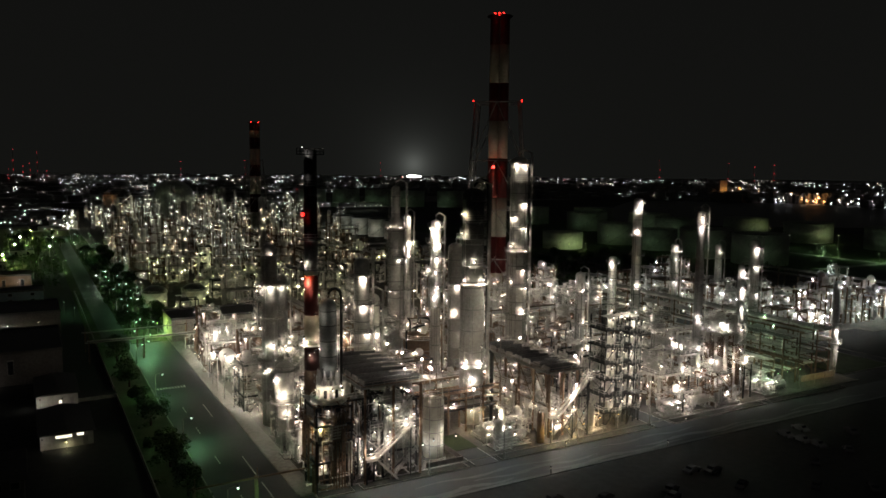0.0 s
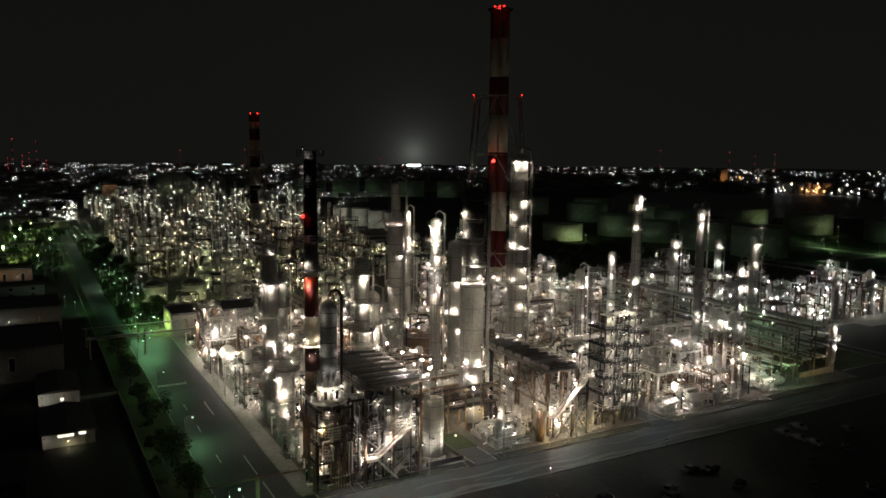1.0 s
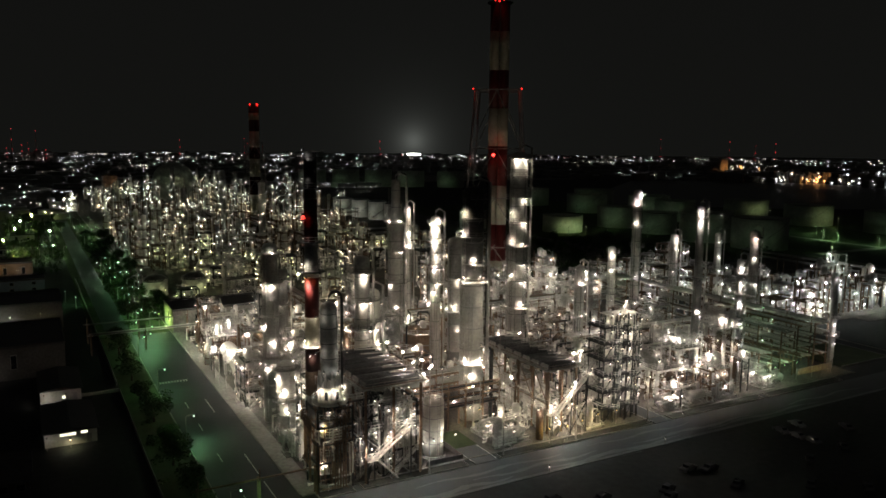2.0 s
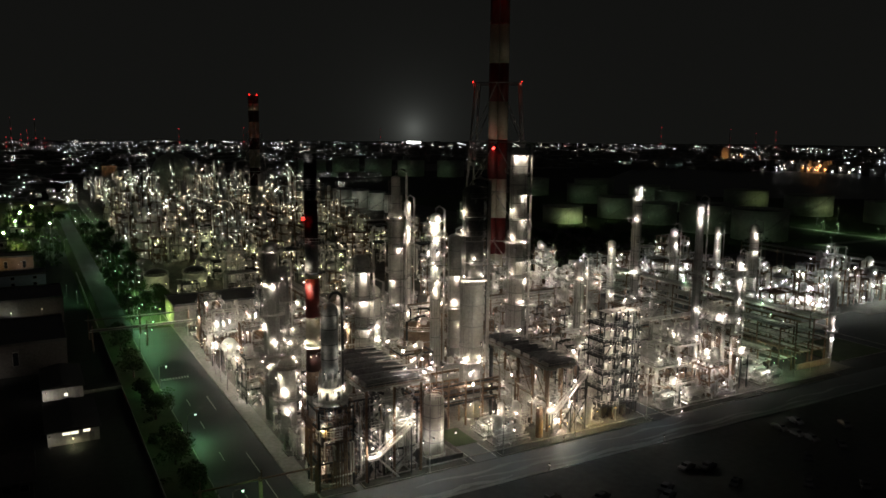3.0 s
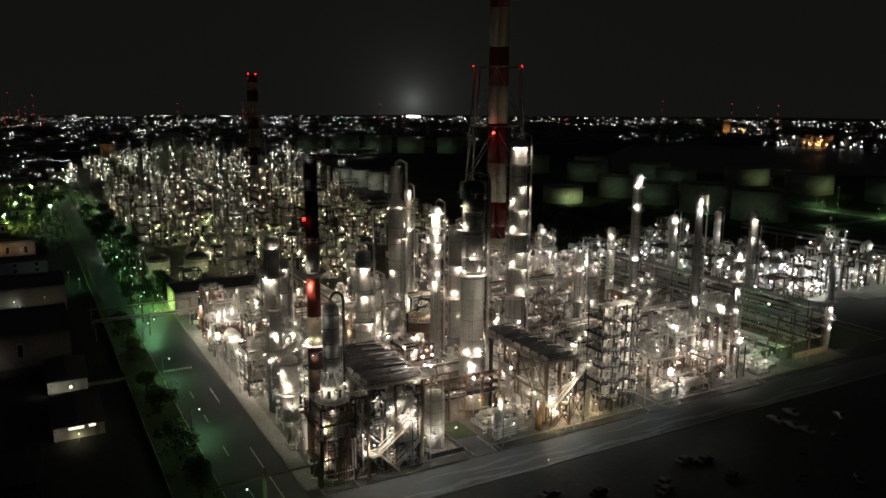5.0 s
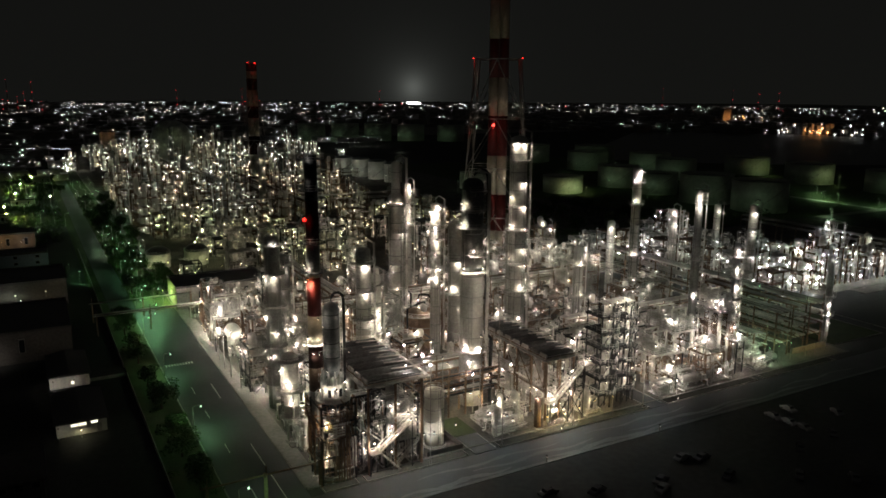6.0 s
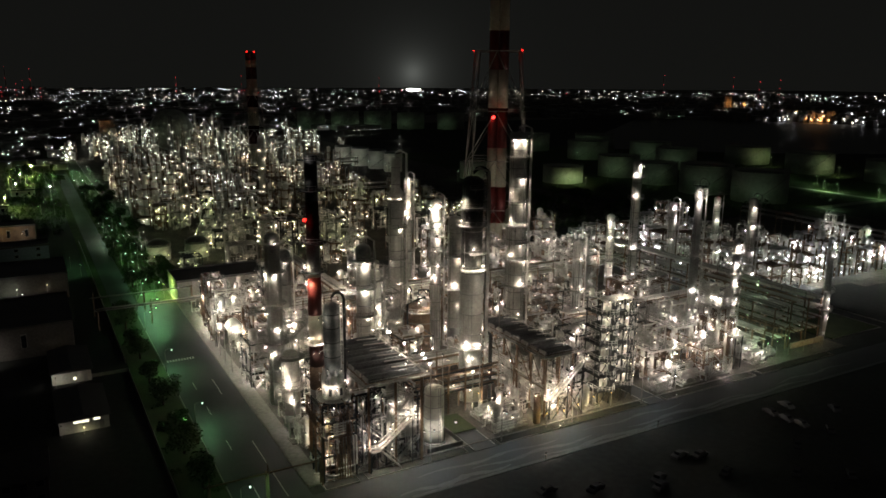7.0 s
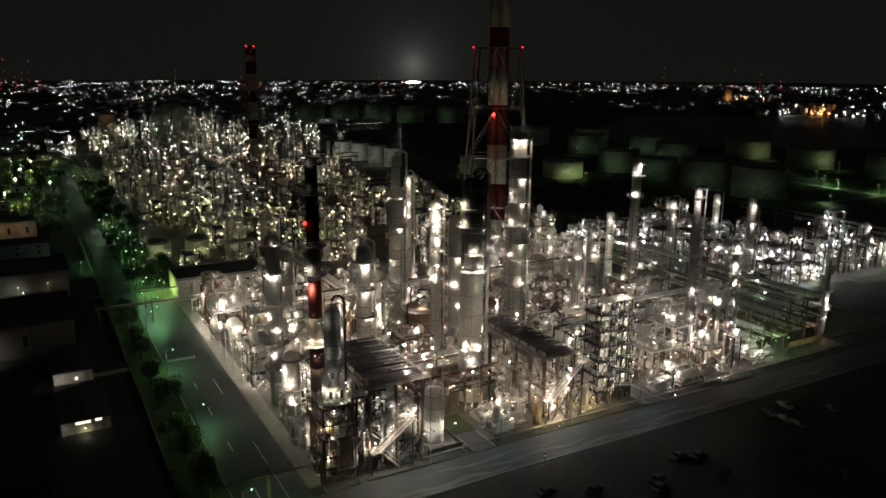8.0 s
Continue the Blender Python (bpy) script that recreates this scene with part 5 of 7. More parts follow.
added_floods(56, 131.5, ((13.4, -1.9, 22.6), (14.2, 3, 23.0), (14.2, 12, 22.4), (14.2, 20, 22.6)))
air_cooler(103.6, 135.8, 8.4, 30, 16, 8, "bank of fin-fan coolers on a dark steel table")
take(107.8, 150.8, 5.2, 15.8)
# Masts added only to brighten the broad column's shell.
for x, y, z, turn in ((89.5, 142.5, 21.5, 74), (82.6, 148.2, 15.5, 32), (95.5, 143.8, 30.0, 100)):
    t = thing("flood_lamp", x, y, 0.1, "added flood lamp on a tall slim mast turned to the column", "flood lamp", "flood lamps")
    part("pole", Shape().lathe(0, 0, [(0.14, 0), (0.09, z)], 8), STEEL, t)
    lamp(t, 0, 0, z, L_WARM, 0.22, False, (88, turn))
# More of them added where the units behind the lane stayed too dark.
added_floods(0, 0, ((76.5, 153.4, 10.5), (82.5, 157.0, 12.0), (88.4, 164, 11.5), (78, 169, 12.5), (86.5, 173.5, 10.5), (91, 148, 10.2)))

added_floods(103.6, 135.8, ((10.0, 26, 17.5), (10.0, 3, 17.8), (-1.8, 28, 18), (-1.8, 12, 11), (6.5, -2.0, 12.5)))

for x, y, z in ((101, 131.2, 3.6), (106, 131.0, 3.4), (110.5, 131.4, 3.8), (117, 133.4, 3.6), (122.5, 133.2, 3.6), (84.5, 148.5, 5.5), (92, 146.8, 4.6)):
    t = thing("amber_lamp", x, y, 0.1, "low amber work lamp on a short post", "work lamp", "amber lamps")
    part("pole", Shape().lathe(0, 0, [(0.07, 0), (0.06, z + 0.3)], 6), STEEL, t)
    lamp(t, 0, 0, z, L_AMBER, 0.24, False, (35, 80))
t = thing("brown_vessel", 100.4, 134.2, 0.1, "slim reddish-brown upright vessel with a railed top", "vessel")
take(100.4, 134.2, 1.2, 1.2)
part("shell", Shape().lathe(0, 0, [(0.85, 0), (0.85, 7.0), (0.6, 7.4), (0.2, 7.6)], 18), BROWN, t, smooth=True)
part("railing", Shape().rail([(1.1 * math.cos(i * math.pi / 4), 1.1 * math.sin(i * math.pi / 4), 7.1) for i in range(9)], 1.0, 0.08, 3), PIPE, t)
lamp(t, -1.2, -1.0, 7.6, None, 0.16, False, (30, 40))
t = thing("cooler_stair", 0, 0, 0.1, "pale steel stair that climbs along the front to the coolers", "stairs")
f = Shape()
flight(f, 104.0, 132.9, 5.6, 13.2, 8.6, "x", 1.1)
for side in (0, 1.1):
    f.beam((104.0, 132.9 + side, 5.4), (112.6, 132.9 + side, 13.0), 0.36)
part("stair_flight", f, PIPE, t)
ld = part("landing", Shape().box(102.2, 132.8, 5.5, 104.1, 134.2, 5.62), PIPE, t)
part("railing", Shape().rail([(104.0, 132.85, 5.62), (102.3, 132.85, 5.62), (102.3, 134.1, 5.62)], 1.1, 0.1, 1.0), PIPE, ld)
ld = part("landing", Shape().box(112.6, 132.8, 13.1, 114.8, 135.6, 13.22), DECK, t)
part("railing", Shape().rail([(112.7, 132.85, 13.22), (114.7, 132.85, 13.22), (114.7, 135.5, 13.22)], 1.1, 0.1, 1.0), PIPE, ld)
for px, py, pz in ((102.3, 132.9, 5.5), (104.0, 134.1, 5.5), (108.4, 132.9, 9.4), (112.8, 132.9, 13.1), (114.6, 135.4, 13.1)):
    part("post", Shape().box(px - 0.1, py - 0.1, 0, px + 0.1, py + 0.1, pz), DARK, t)
for p, q in (((104.2, 133, 0.4), (108.3, 133, 5.6)), ((108.4, 133, 0.4), (104.4, 133, 5.0)), ((108.6, 133, 1), (112.6, 133, 7)), ((112.6, 133, 1), (108.6, 133, 7))):
    part("brace", Shape().beam(p, q, 0.16), DARK, t)
for lx, ly, lz in ((103.0, 132.2, 8.0), (107.6, 132.0, 11.2), (113.4, 132.0, 15.6)):
    lamp(t, lx, ly, lz, None, 0.2, False, (30, 80))
t = thing("white_vessel", 91.2, 136.4, 0.1, "slim white upright vessel with a flared railed head", "vessel")
part("shell", Shape().lathe(0, 0, [(0.9, 0), (0.55, 0.8), (0.55, 4.6), (0.8, 5.4), (0.8, 8.6), (0.5, 9.0)], 16), WHITE, t, smooth=True)
part("railing", Shape().rail([(1.1 * math.cos(i * math.pi / 4), 1.1 * math.sin(i * math.pi / 4), 8.8) for i in range(9)], 1.0, 0.08, 3), PIPE, t)
lamp(t, -1.4, -1.2, 8.0, None, 0.2, False, (50, 45))
lamp(t, 0.2, -1.6, 4.4, None, 0.18, False, (50, 90))

# the broad brown settler with a lit roof
t = thing("settling_tank", 97.5, 188.2, 0.1, "broad brownish round tank with pipes and lamps on its roof", "settling tank")
take(97.5, 188.2, 5.6, 5.6)
part("shell", Shape().lathe(0, 0, [(4.9, 0), (4.9, 14.0), (4.4, 14.5), (0.4, 15.3)], 36), BROWN, t, smooth=True)
hoops = Shape()
for z in (3.5, 7, 10.5):
    hoops.hollow(0, 0, z, z + 0.2, 4.88, 5.02, 30)
part("hoops", hoops, GREY, t)
rim = part("rim_deck", Shape().hollow(0, 0, 13.8, 13.95, 4.92, 5.9, 36), DECK, t)
part("railing", Shape().rail([(5.8 * math.cos(i * math.pi / 10), 5.8 * math.sin(i * math.pi / 10), 13.95) for i in range(21)], 1.1, 0.09, 2), PIPE, rim)
part("roof_pipe", Shape().tube([(-5.4, -2, 0.2), (-5.4, -2, 16.4), (-2, -1, 16.9), (2, 1.5, 16.7), (2, 1.5, 15)], 0.3, 8), DARK, t, smooth=True)
part("roof_pipe", Shape().tube([(3.4, -1, 14.6), (3.4, -1, 17.6), (3.0, 1.4, 18.6), (1.2, 3.6, 18.4), (0.8, 4.2, 14.6)], 0.34, 8), DARK, t, smooth=True)
part("roof_drum", Shape().lathe(0.2, -1.4, [(0.9, 14.8), (0.9, 16.4), (0.4, 16.9)], 14), CLAD, t, smooth=True)
for lx, ly, lz in ((-2.2, -3.0, 16.6), (3.0, -3.4, 16.6), (0.4, 2.4, 17.2), (-5.9, -3, 10), (-2.5, -6.0, 9.5), (1.8, -6.0, 5.5)):
    lamp(t, lx, ly, lz, None, 0.2)
    part("lamp_post", Shape().beam((lx, ly, 14.2 if lz > 15 else 0), (lx, ly, lz + 0.3), 0.08), STEEL, t)

# the white banded tank by the lane, in its low bund
solid("bund_wall", Shape().box(70.6, 133.0, 0.0, 79.4, 133.3, 1.1).box(79.1, 133.32, 0.0, 79.4, 142.0, 1.1), HOUSEWALL, "low dark bund wall round the white tank", "wall")
t = thing("vertical_tank", 74.6, 137.6, 0.1, "white upright tank with hoops and a railed top", "vertical tank")
take(74.6, 137.6, 3, 3)
part("shell", Shape().lathe(0, 0, [(2.2, 0.5), (2.2, 12.6), (1.9, 13.0), (0.6, 13.4)], 28), WHITE, t, smooth=True)
part("plinth", Shape().lathe(0, 0, [(2.7, 0), (2.7, 0.5)], 20), CONCRETE, t)
s = Shape()
for z in (3.2, 6.0, 8.8, 11.6):
    s.hollow(0, 0, z, z + 0.14, 2.19, 2.28, 24)
part("hoops", s, GREY, t)
part("railing", Shape().rail([(2.1 * math.cos(i * math.pi / 5), 2.1 * math.sin(i * math.pi / 5), 12.8) for i in range(11)], 1.1, 0.08, 3), STEEL, t)
s = Shape()
for dx in (-0.25, 0.25):
    s.beam((dx, -2.45, 0.2), (dx, -2.45, 13.6), 0.08)
for i in range(15):
    s.beam((-0.25, -2.45, 0.6 + i * 0.85), (0.25, -2.45, 0.6 + i * 0.85), 0.05)
part("ladder", s, STEEL, t)
lamp(t, 3.6, -3.4, 5.4, L_WHITE, 0.28, False, (55, 140))
lamp(t, -4.2, -3.2, 4.6, L_WHITE, 0.2, False, (40, 40))
lamp(t, 0.4, 0.2, 14.9, None, 0.09)

def stair_tower(x, y, w, d, floors, rise, label, flip=1):
    """Dark posts, a deck with a bowed railing and a pale panel on each floor, flights between them and a lamp over every landing."""
    t = thing("stair_tower", x, y, 0.1, label, "stair tower", "stair towers")
    take(x + w / 2, y + d / 2, w / 2 + 1, d / 2 + 1)
    top = floors * rise + 3.0
    post = Shape().box(-0.13, -0.13, 0, 0.13, 0.13, top).mesh("post", DARK)
    for px in (0, w / 2, w):
        for py in (0, d):
            part("post", post, None, t).location = (px, py, 0)
    cx = w * 0.42
    deck = Shape().box(-0.5, -0.5, -0.3, w + 0.5, d + 0.3, 0.14).hollow(cx, -0.3, 0.0, 0.13, 0.0, 1.7, 14, 180, 360).mesh("deck", DARK)
    guard = Shape().rail([(cx + 1.65 * math.cos(radians(a)), -0.3 + 1.65 * math.sin(radians(a)), 0.14) for a in range(180, 361, 30)], 1.1, 0.08, 2).mesh("bowed_railing", PIPE)
    panel = Shape().box(cx - 1.6, 1.9, 0.14, cx + 1.6, 2.02, 2.0).mesh("lit_panel", WHITE)
    rail = Shape().rail([(-0.25, d, 0.14), (-0.25, -0.25, 0.14), (cx - 1.7, -0.25, 0.14)], 1.1, 0.09, 2).mesh("railing", PIPE)
    rail_b = Shape().rail([(cx + 1.7, -0.25, 0.14), (w + 0.25, -0.25, 0.14), (w + 0.25, d, 0.14)], 1.1, 0.09, 2).mesh("railing", PIPE)
    box = Shape().box(cx - 0.1, 1.2, 0.14, cx + 0.7, 1.8, 1.5).tube([(cx + 1.1, 0.6, 0.14), (cx + 1.1, 0.6, 2.4), (cx - 1.2, 0.6, 2.5), (cx - 1.2, 0.6, 0.2)], 0.12, 6).mesh("cabinet", WHITE)
    for k in range(floors):
        z = rise * (k + 1)
        dk = part("deck", deck, None, t)
        dk.location = (0, 0, z)
        for name, me in (("bowed_railing", guard), ("railing", rail), ("railing", rail_b), ("cabinet", box), ("wall_panel", panel)):
            part(name, me, None, dk)
        lamp(t, cx - 0.4, 0.5, z + 2.7, L_WARM, 0.17, False, (42, 90))
        part("lamp_arm", Shape().beam((cx - 0.4, 0.5, z + 3.05), (cx - 0.4, 2.0, z + 3.1), 0.09), STEEL, t)
        lamp(t, w * 0.85, d * 0.3, z + 2.6, L_WARM, 0.12)
        lamp(t, cx + 0.9, -1.9, z + 2.9, L_WARM, 0.19, False, (60, 100))
        part("lamp_arm", Shape().beam((cx + 0.9, -1.9, z + 3.25), (cx + 0.9, 0.0, z + 3.3), 0.08), STEEL, t)
        s = Shape()
        flight(s, w * 0.12 if k % 2 == 0 else w * 0.85, d - 1.4, z - rise, z, w * 0.7, "x", 0.9, 1 if k % 2 == 0 else -1)
        part("stair_flight", s, STEEL, t)
        for px in (0, w / 2):
            if (k + int(px)) % 2 == 0:
                part("brace", Shape().beam((px, 0, z - rise), (px + w / 2, 0, z), 0.14), DARK, t)
    return t


def table(x, y, w, d, z, seed, label, decks=()):
    """A raised steel platform on thick round legs: portal frames, vessels and pipework on top, small decks stepped below."""
    rng = random.Random(seed)
    t = thing("process_table", x, y, 0.1, label, "process structure", "process tables")
    take(x + w / 2, y + d / 2, w / 2 + 0.5, d / 2 + 0.5)
    for px in (1.0, w - 1.0):
        for py in (1.0, d / 2, d - 1.0):
            part("leg", Shape().lathe(px, py, [(0.55, 0), (0.55, z - 0.5)], 14), CLAD, t, smooth=True)
    edge = Shape().box(0, 0, z - 0.5, w, 0.3, z).box(0, d - 0.3, z - 0.5, w, d, z).box(0, 0.31, z - 0.5, 0.3, d - 0.31, z).box(w - 0.3, 0.31, z - 0.5, w, d - 0.31, z)
    part("edge_girder", edge, PIPE, t)
    dk = part("deck", Shape().box(0.31, 0.31, z - 0.2, w - 0.31, d - 0.31, z - 0.05), DECK, t)
    part("railing", Shape().rail([(0.1, 0.1, z), (w - 0.1, 0.1, z), (w - 0.1, d - 0.1, z), (0.1, d - 0.1, z), (0.1, 0.1, z)], 1.1, 0.1, 1.6), PIPE, dk)
    for k, py in enumerate((d * 0.25, d * 0.6)):
        g = Shape()
        for px in (w * 0.2, w * 0.8):
            g.box(px - 0.16, py - 0.16, z - 0.05, px + 0.16, py + 0.16, z + 5.4)
        g.box(w * 0.2 - 0.16, py - 0.15, z + 5.41, w * 0.8 + 0.16, py + 0.15, z + 5.8)
        part("portal_frame", g, WHITE, t, "white portal frame")
    for k in range(3):
        px, py, rad = w * (0.3 + 0.2 * k), d * (0.2 + 0.27 * k), rng.uniform(0.7, 1.2)
        vessel(t, px, py, z - 0.05, rng.uniform(2.6, 4.8), rad, (CLAD, WHITE, PIPE)[k])
        lamp(t, px - rad - 0.6, py - rad - 0.5, z + 2.8, L_WHITE, 0.32, False, (45, 50))
        part("lamp_post", Shape().box(px - rad - 0.66, py - rad - 0.4, z - 0.05, px - rad - 0.54, py - rad - 0.28, z + 3.2), STEEL, t)
    net = tangle(w - 1, d - 1, 4.5, 46, rng)
    net.v = [(a + 0.5, b + 0.5, c + z) for a, b, c in net.v]
    tagged(part("deck_pipework", net, PIPE, t, "pale pipes and valves on the platform"), kind="stuff")
    tagged(part("hung_pipework", tangle(w, d, z - 1, 46, rng), BROWN, t, "dark pipes under the platform"), kind="stuff")
    for dx, dy, dz, dw in decks:
        sd = part("side_deck", Shape().box(dx, dy, dz - 0.15, dx + dw, dy + dw, dz), DECK, t)
        part("railing", Shape().rail([(dx, dy, dz), (dx + dw, dy, dz), (dx + dw, dy + dw, dz), (dx, dy + dw, dz), (dx, dy, dz)], 1.1, 0.1, 1.5), PIPE, sd)
        part("side_post", Shape().box(dx + 0.1, dy + 0.1, 0, dx + 0.35, dy + 0.35, dz - 0.15), DARK, t)
        part("side_post", Shape().box(dx + dw - 0.35, dy + 0.1, 0, dx + dw - 0.1, dy + 0.35, dz - 0.15), DARK, t)
        part("drum", Shape().lathe(dx + dw / 2, dy + dw / 2, [(0.6, dz), (0.8, dz + 0.3), (0.8, dz + 1.8), (0.3, dz + 2.2)], 12), WHITE, t, smooth=True)
        lamp(t, dx + 0.6, dy - 0.5, dz + 2.6, L_WHITE, 0.27, False, (40, 60))
    for k in range(3):
        lamp(t, w * (0.15 + 0.35 * k), -0.6, z * (0.35 + 0.2 * k), L_WARM, 0.22, False, (30, 90))
        lamp(t, -0.6, d * (0.2 + 0.3 * k), z * (0.8 - 0.2 * k), L_WARM, 0.2, False, (30, 0))
    return t


table(155.5, 145.4, 9.0, 13.5, 11.3, 811, "broad lit platform on thick round legs with white portal frames", ((-4.5, -4.5, 7.2, 3.6), (1.0, -5.5, 6.0, 3.4)))
table(166.6, 139.6, 5.6, 8.5, 17.2, 812, "tall narrow platform with stepped side decks", ((-3.6, -3.0, 4.6, 3.2), (2.6, -4.2, 9.4, 3.2), (-4.2, 1.5, 8.0, 3.4)))
table(141.2, 138.8, 8.0, 9.0, 9.0, 813, "lit platform on round legs beside the lane", ((1.5, -4.2, 5.0, 3.4),))
# the open stair towers with a lamp on every floor, and the pale sheet roof that joins their heads
stair_tower(119.2, 134.6, 7.2, 5.6, 6, 4.0, "dark open stair tower with a lamp on every landing")
stair_tower(127.4, 135.4, 3.6, 5.0, 6, 3.75, "narrow open stair tower with pale panels beside the lane")
t = thing("sheet_roof", 122.5, 136.2, 26.2, "pale sheet roof between the stair towers", "roof")
part("sheet", Shape().box(0, 0, 0, 8.4, 4.4, 0.14), PIPE, t)
for px in (0.2, 4.2, 8.2):
    part("post", Shape().box(px - 0.1, 0.05, -26.1, px + 0.1, 0.25, 0), DARK, t)
lamp(t, 6.4, 2.0, 3.0, L_WARM, 0.24)
part("lamp_post", Shape().box(6.34, 2.1, 0.14, 6.46, 2.22, 3.0), STEEL, t)
structure(118.5, 143, 11.5, 9, [6, 11, 16], 77, L_WARM, "dark steel frame behind the stair towers, crowded with pipes", DARK, True, 0.30, 4)
take(124.2, 147.5, 6.5, 5.5)

# ---- pipe racks ----
pipe_rack(70, 148.2, 28.5, "x", 3.2, [5.0, 7.2, 9.2], 10, None, "rusty pipe rack that crosses behind the lane", step=4.5, paints=(BROWN, BROWN, GREY, DARK))
pipe_rack(66, 160.5, 65, "x", 6, [6.5, 9.0], 11, paints=(BROWN, GREY, PIPE, BROWN))
pipe_rack(138, 166, 74, "x", 7, [6.0, 8.5, 11], 13, L_WHITE)
pipe_rack(212.5, 140, 98, "y", 6, [5.0, 8.2, 11.4, 14.4], 14, L_YARD, "tall open pipe rack under green lamps at the yard's corner", step=8.5)
pipe_rack(204.5, 140, 34, "y", 6, [5.0, 8.2, 11.4, 14.4], 84, L_YARD, "tall open pipe rack under green lamps at the yard's corner", step=8.5)
pipe_rack(196.5, 139.5, 24, "y", 6, [4.5, 7.6, 10.8, 13.6], 85, L_YARD, "tall open pipe rack under green lamps at the yard's corner", step=8)
pipe_rack(188.0, 140.5, 20, "y", 5.5, [4.5, 8.0], 86, L_YARD, "low pipe rack under green lamps", step=7)
solid("yard_wall", Shape().box(198, 138.6, 0.1, 213.5, 138.9, 1.9), CONCRETE, "low pale wall under amber lamps at the yard's corner", "wall")
for x, m in ((200, L_AMBER), (204.5, L_AMBER), (209, L_AMBER), (193, L_YARD), (187.5, L_TANK), (183.5, L_YARD)):
    t = thing("amber_lamp" if m is L_AMBER else "green_lamp", x, 135.6, 0.1, "low work lamp on a short post beside the racks", "work lamp", "corner lamps")
    part("pole", Shape().lathe(0, 0, [(0.07, 0), (0.06, 3.6)], 6), STEEL, t)
    lamp(t, 0, 0, 3.3 if m is L_AMBER else 5.4, m, 0.10 if m is L_AMBER else 0.2, False, (48, 90))
t = thing("green_drum", 186.5, 137.4, 0.1, "lying drum lit green beside the racks", "drum")
drum(t, "shell", 0, 0, 1.42, 3.6, 1.05, "x", GREY)
pipe_rack(60, 226, 150, "x", 7, [6.5, 9.0], 15)
pipe_rack(93, 224, 100, "y", 5, [6.5, 9.0], 16)
pipe_rack(351, 190, 92, "y", 5, [8, 10.5], 18, L_COOL, "dim grey pipe bridge behind the eastern units", False, 12, paints=(CLAD, GREY, CLAD))
# pipe bridges over the west road
pipe_rack(16, 254, 32, "x", 2.2, [6.2], 21, None, "pipe bridge that crosses the west road", False, 16)
pipe_rack(16, 270, 32, "x", 2.0, [6.2], 22, None, "pipe bridge that crosses the west road", False, 16)
pipe_rack(24, 131.4, 22, "x", 1.2, [5.2], 23, None, "low pipe bridge at the road corner", False, 11)

# ---- fill of the main unit: a few kinds of structures, then copies of them ----
PROTO = [
    (9, 7, [4.5, 8.5, 12.5], 1), (7, 6, [4, 8], 2), (12, 7, [5, 9.5], 3), (6, 6, [4.2, 8.4, 12.6, 16.8], 4),
    (10, 6, [3.8, 7.4], 5), (8, 8, [5, 10, 15], 6), (6, 9, [4, 8, 12], 7), (5, 5, [3.6, 7.2], 8)]


def fill(x0, y0, x1, y1, light, count, seed, names, full=True, r=0.28, per=3, tall=1.0, group="process structures"):
    """Stand structures on free ground of a plot, each kind built once and then copied."""
    rng = random.Random(seed)
    made = {}
    tries = 0
    n = 0
    while n < count and tries < count * 150:
        tries += 1
        k = rng.randrange(len(PROTO))
        w, d, lv, sd = PROTO[k]
        x, y = rng.uniform(x0, x1 - w), rng.uniform(y0, y1 - d)
        if not free(x + w / 2, y + d / 2, w / 2 + 1.0, d / 2 + 1.5):
            continue
        take(x + w / 2, y + d / 2, w / 2, d / 2)
        n += 1
        if k not in made:
            made[k] = structure(x, y, w, d, [z * tall for z in lv], sd + seed * 10, light, names[k % len(names)], rng.choice((STEEL, BROWN, DARK)), full, r, per, group, pipes=rng.choice((PIPE, GREY, BROWN, PIPE, STEEL)))
        else:
            copy_thing(made[k], pose(x, y, 0.1))
    return n


take(83, 138, 3.5, 9)
take(134.2, 215, 3.0, 85)
take(51.6, 220, 6.5, 15)
NEAR_NAMES = ("steel process structure crowded with drums and pipes under work lamps", "rusty steel frame with drums, railings and pipes",
              "open steel floors with vessels and bright lamps", "tall steel frame with stairs and lit decks")
fill(45.5, 152, 66, 262, L_WARM, 16, 21, NEAR_NAMES, per=5)
fill(45, 135, 80, 260, L_WARM, 24, 1, NEAR_NAMES, per=4)
fill(80, 148, 131, 260, L_WARM, 34, 2, NEAR_NAMES, per=4)
fill(137.5, 134.5, 183, 165, L_WHITE, 14, 3, NEAR_NAMES, per=4)
fill(137.5, 165, 215, 290, L_WHITE, 31, 4, NEAR_NAMES, per=4)

for k, (x, y) in enumerate(((138.2, 133.4), (147.4, 133.6), (159.4, 134.0), (161.6, 140.8), (176.4, 134.4), (177.2, 139.6), (146.6, 149.6), (182.6, 144.2))):
    skid((0, 3, 1, 2, 0, 3, 2, 1)[k], x, y, 640 + k, L_WHITE, "low drums, pumps and pipes along the yard's front")
    take(x + 3.5, y + 2, 4, 2.5)
scatter(44.5, 133.5, 80, 262, L_WARM, 28, 41, "low pumps and exchangers wrapped in pale pipes")
scatter(86.5, 133.5, 131, 262, L_WARM, 27, 42, "low pumps and exchangers wrapped in pale pipes")
scatter(137.2, 133.5, 188, 262, L_WHITE, 28, 43, "low pumps and exchangers under white lamps")

for k, (x, y) in enumerate(((88.2, 133.5), (88.5, 139.3), (94.0, 134.2), (93.2, 140.6), (72.0, 143.2), (46.0, 150.5), (113.6, 133.2))):
    skid((2, 0, 3, 1, 0, 3, 2)[k], x - (4 if k == 2 else 0), y, 600 + k, L_WARM, "low vessels, pumps and pale pipes under work lamps")

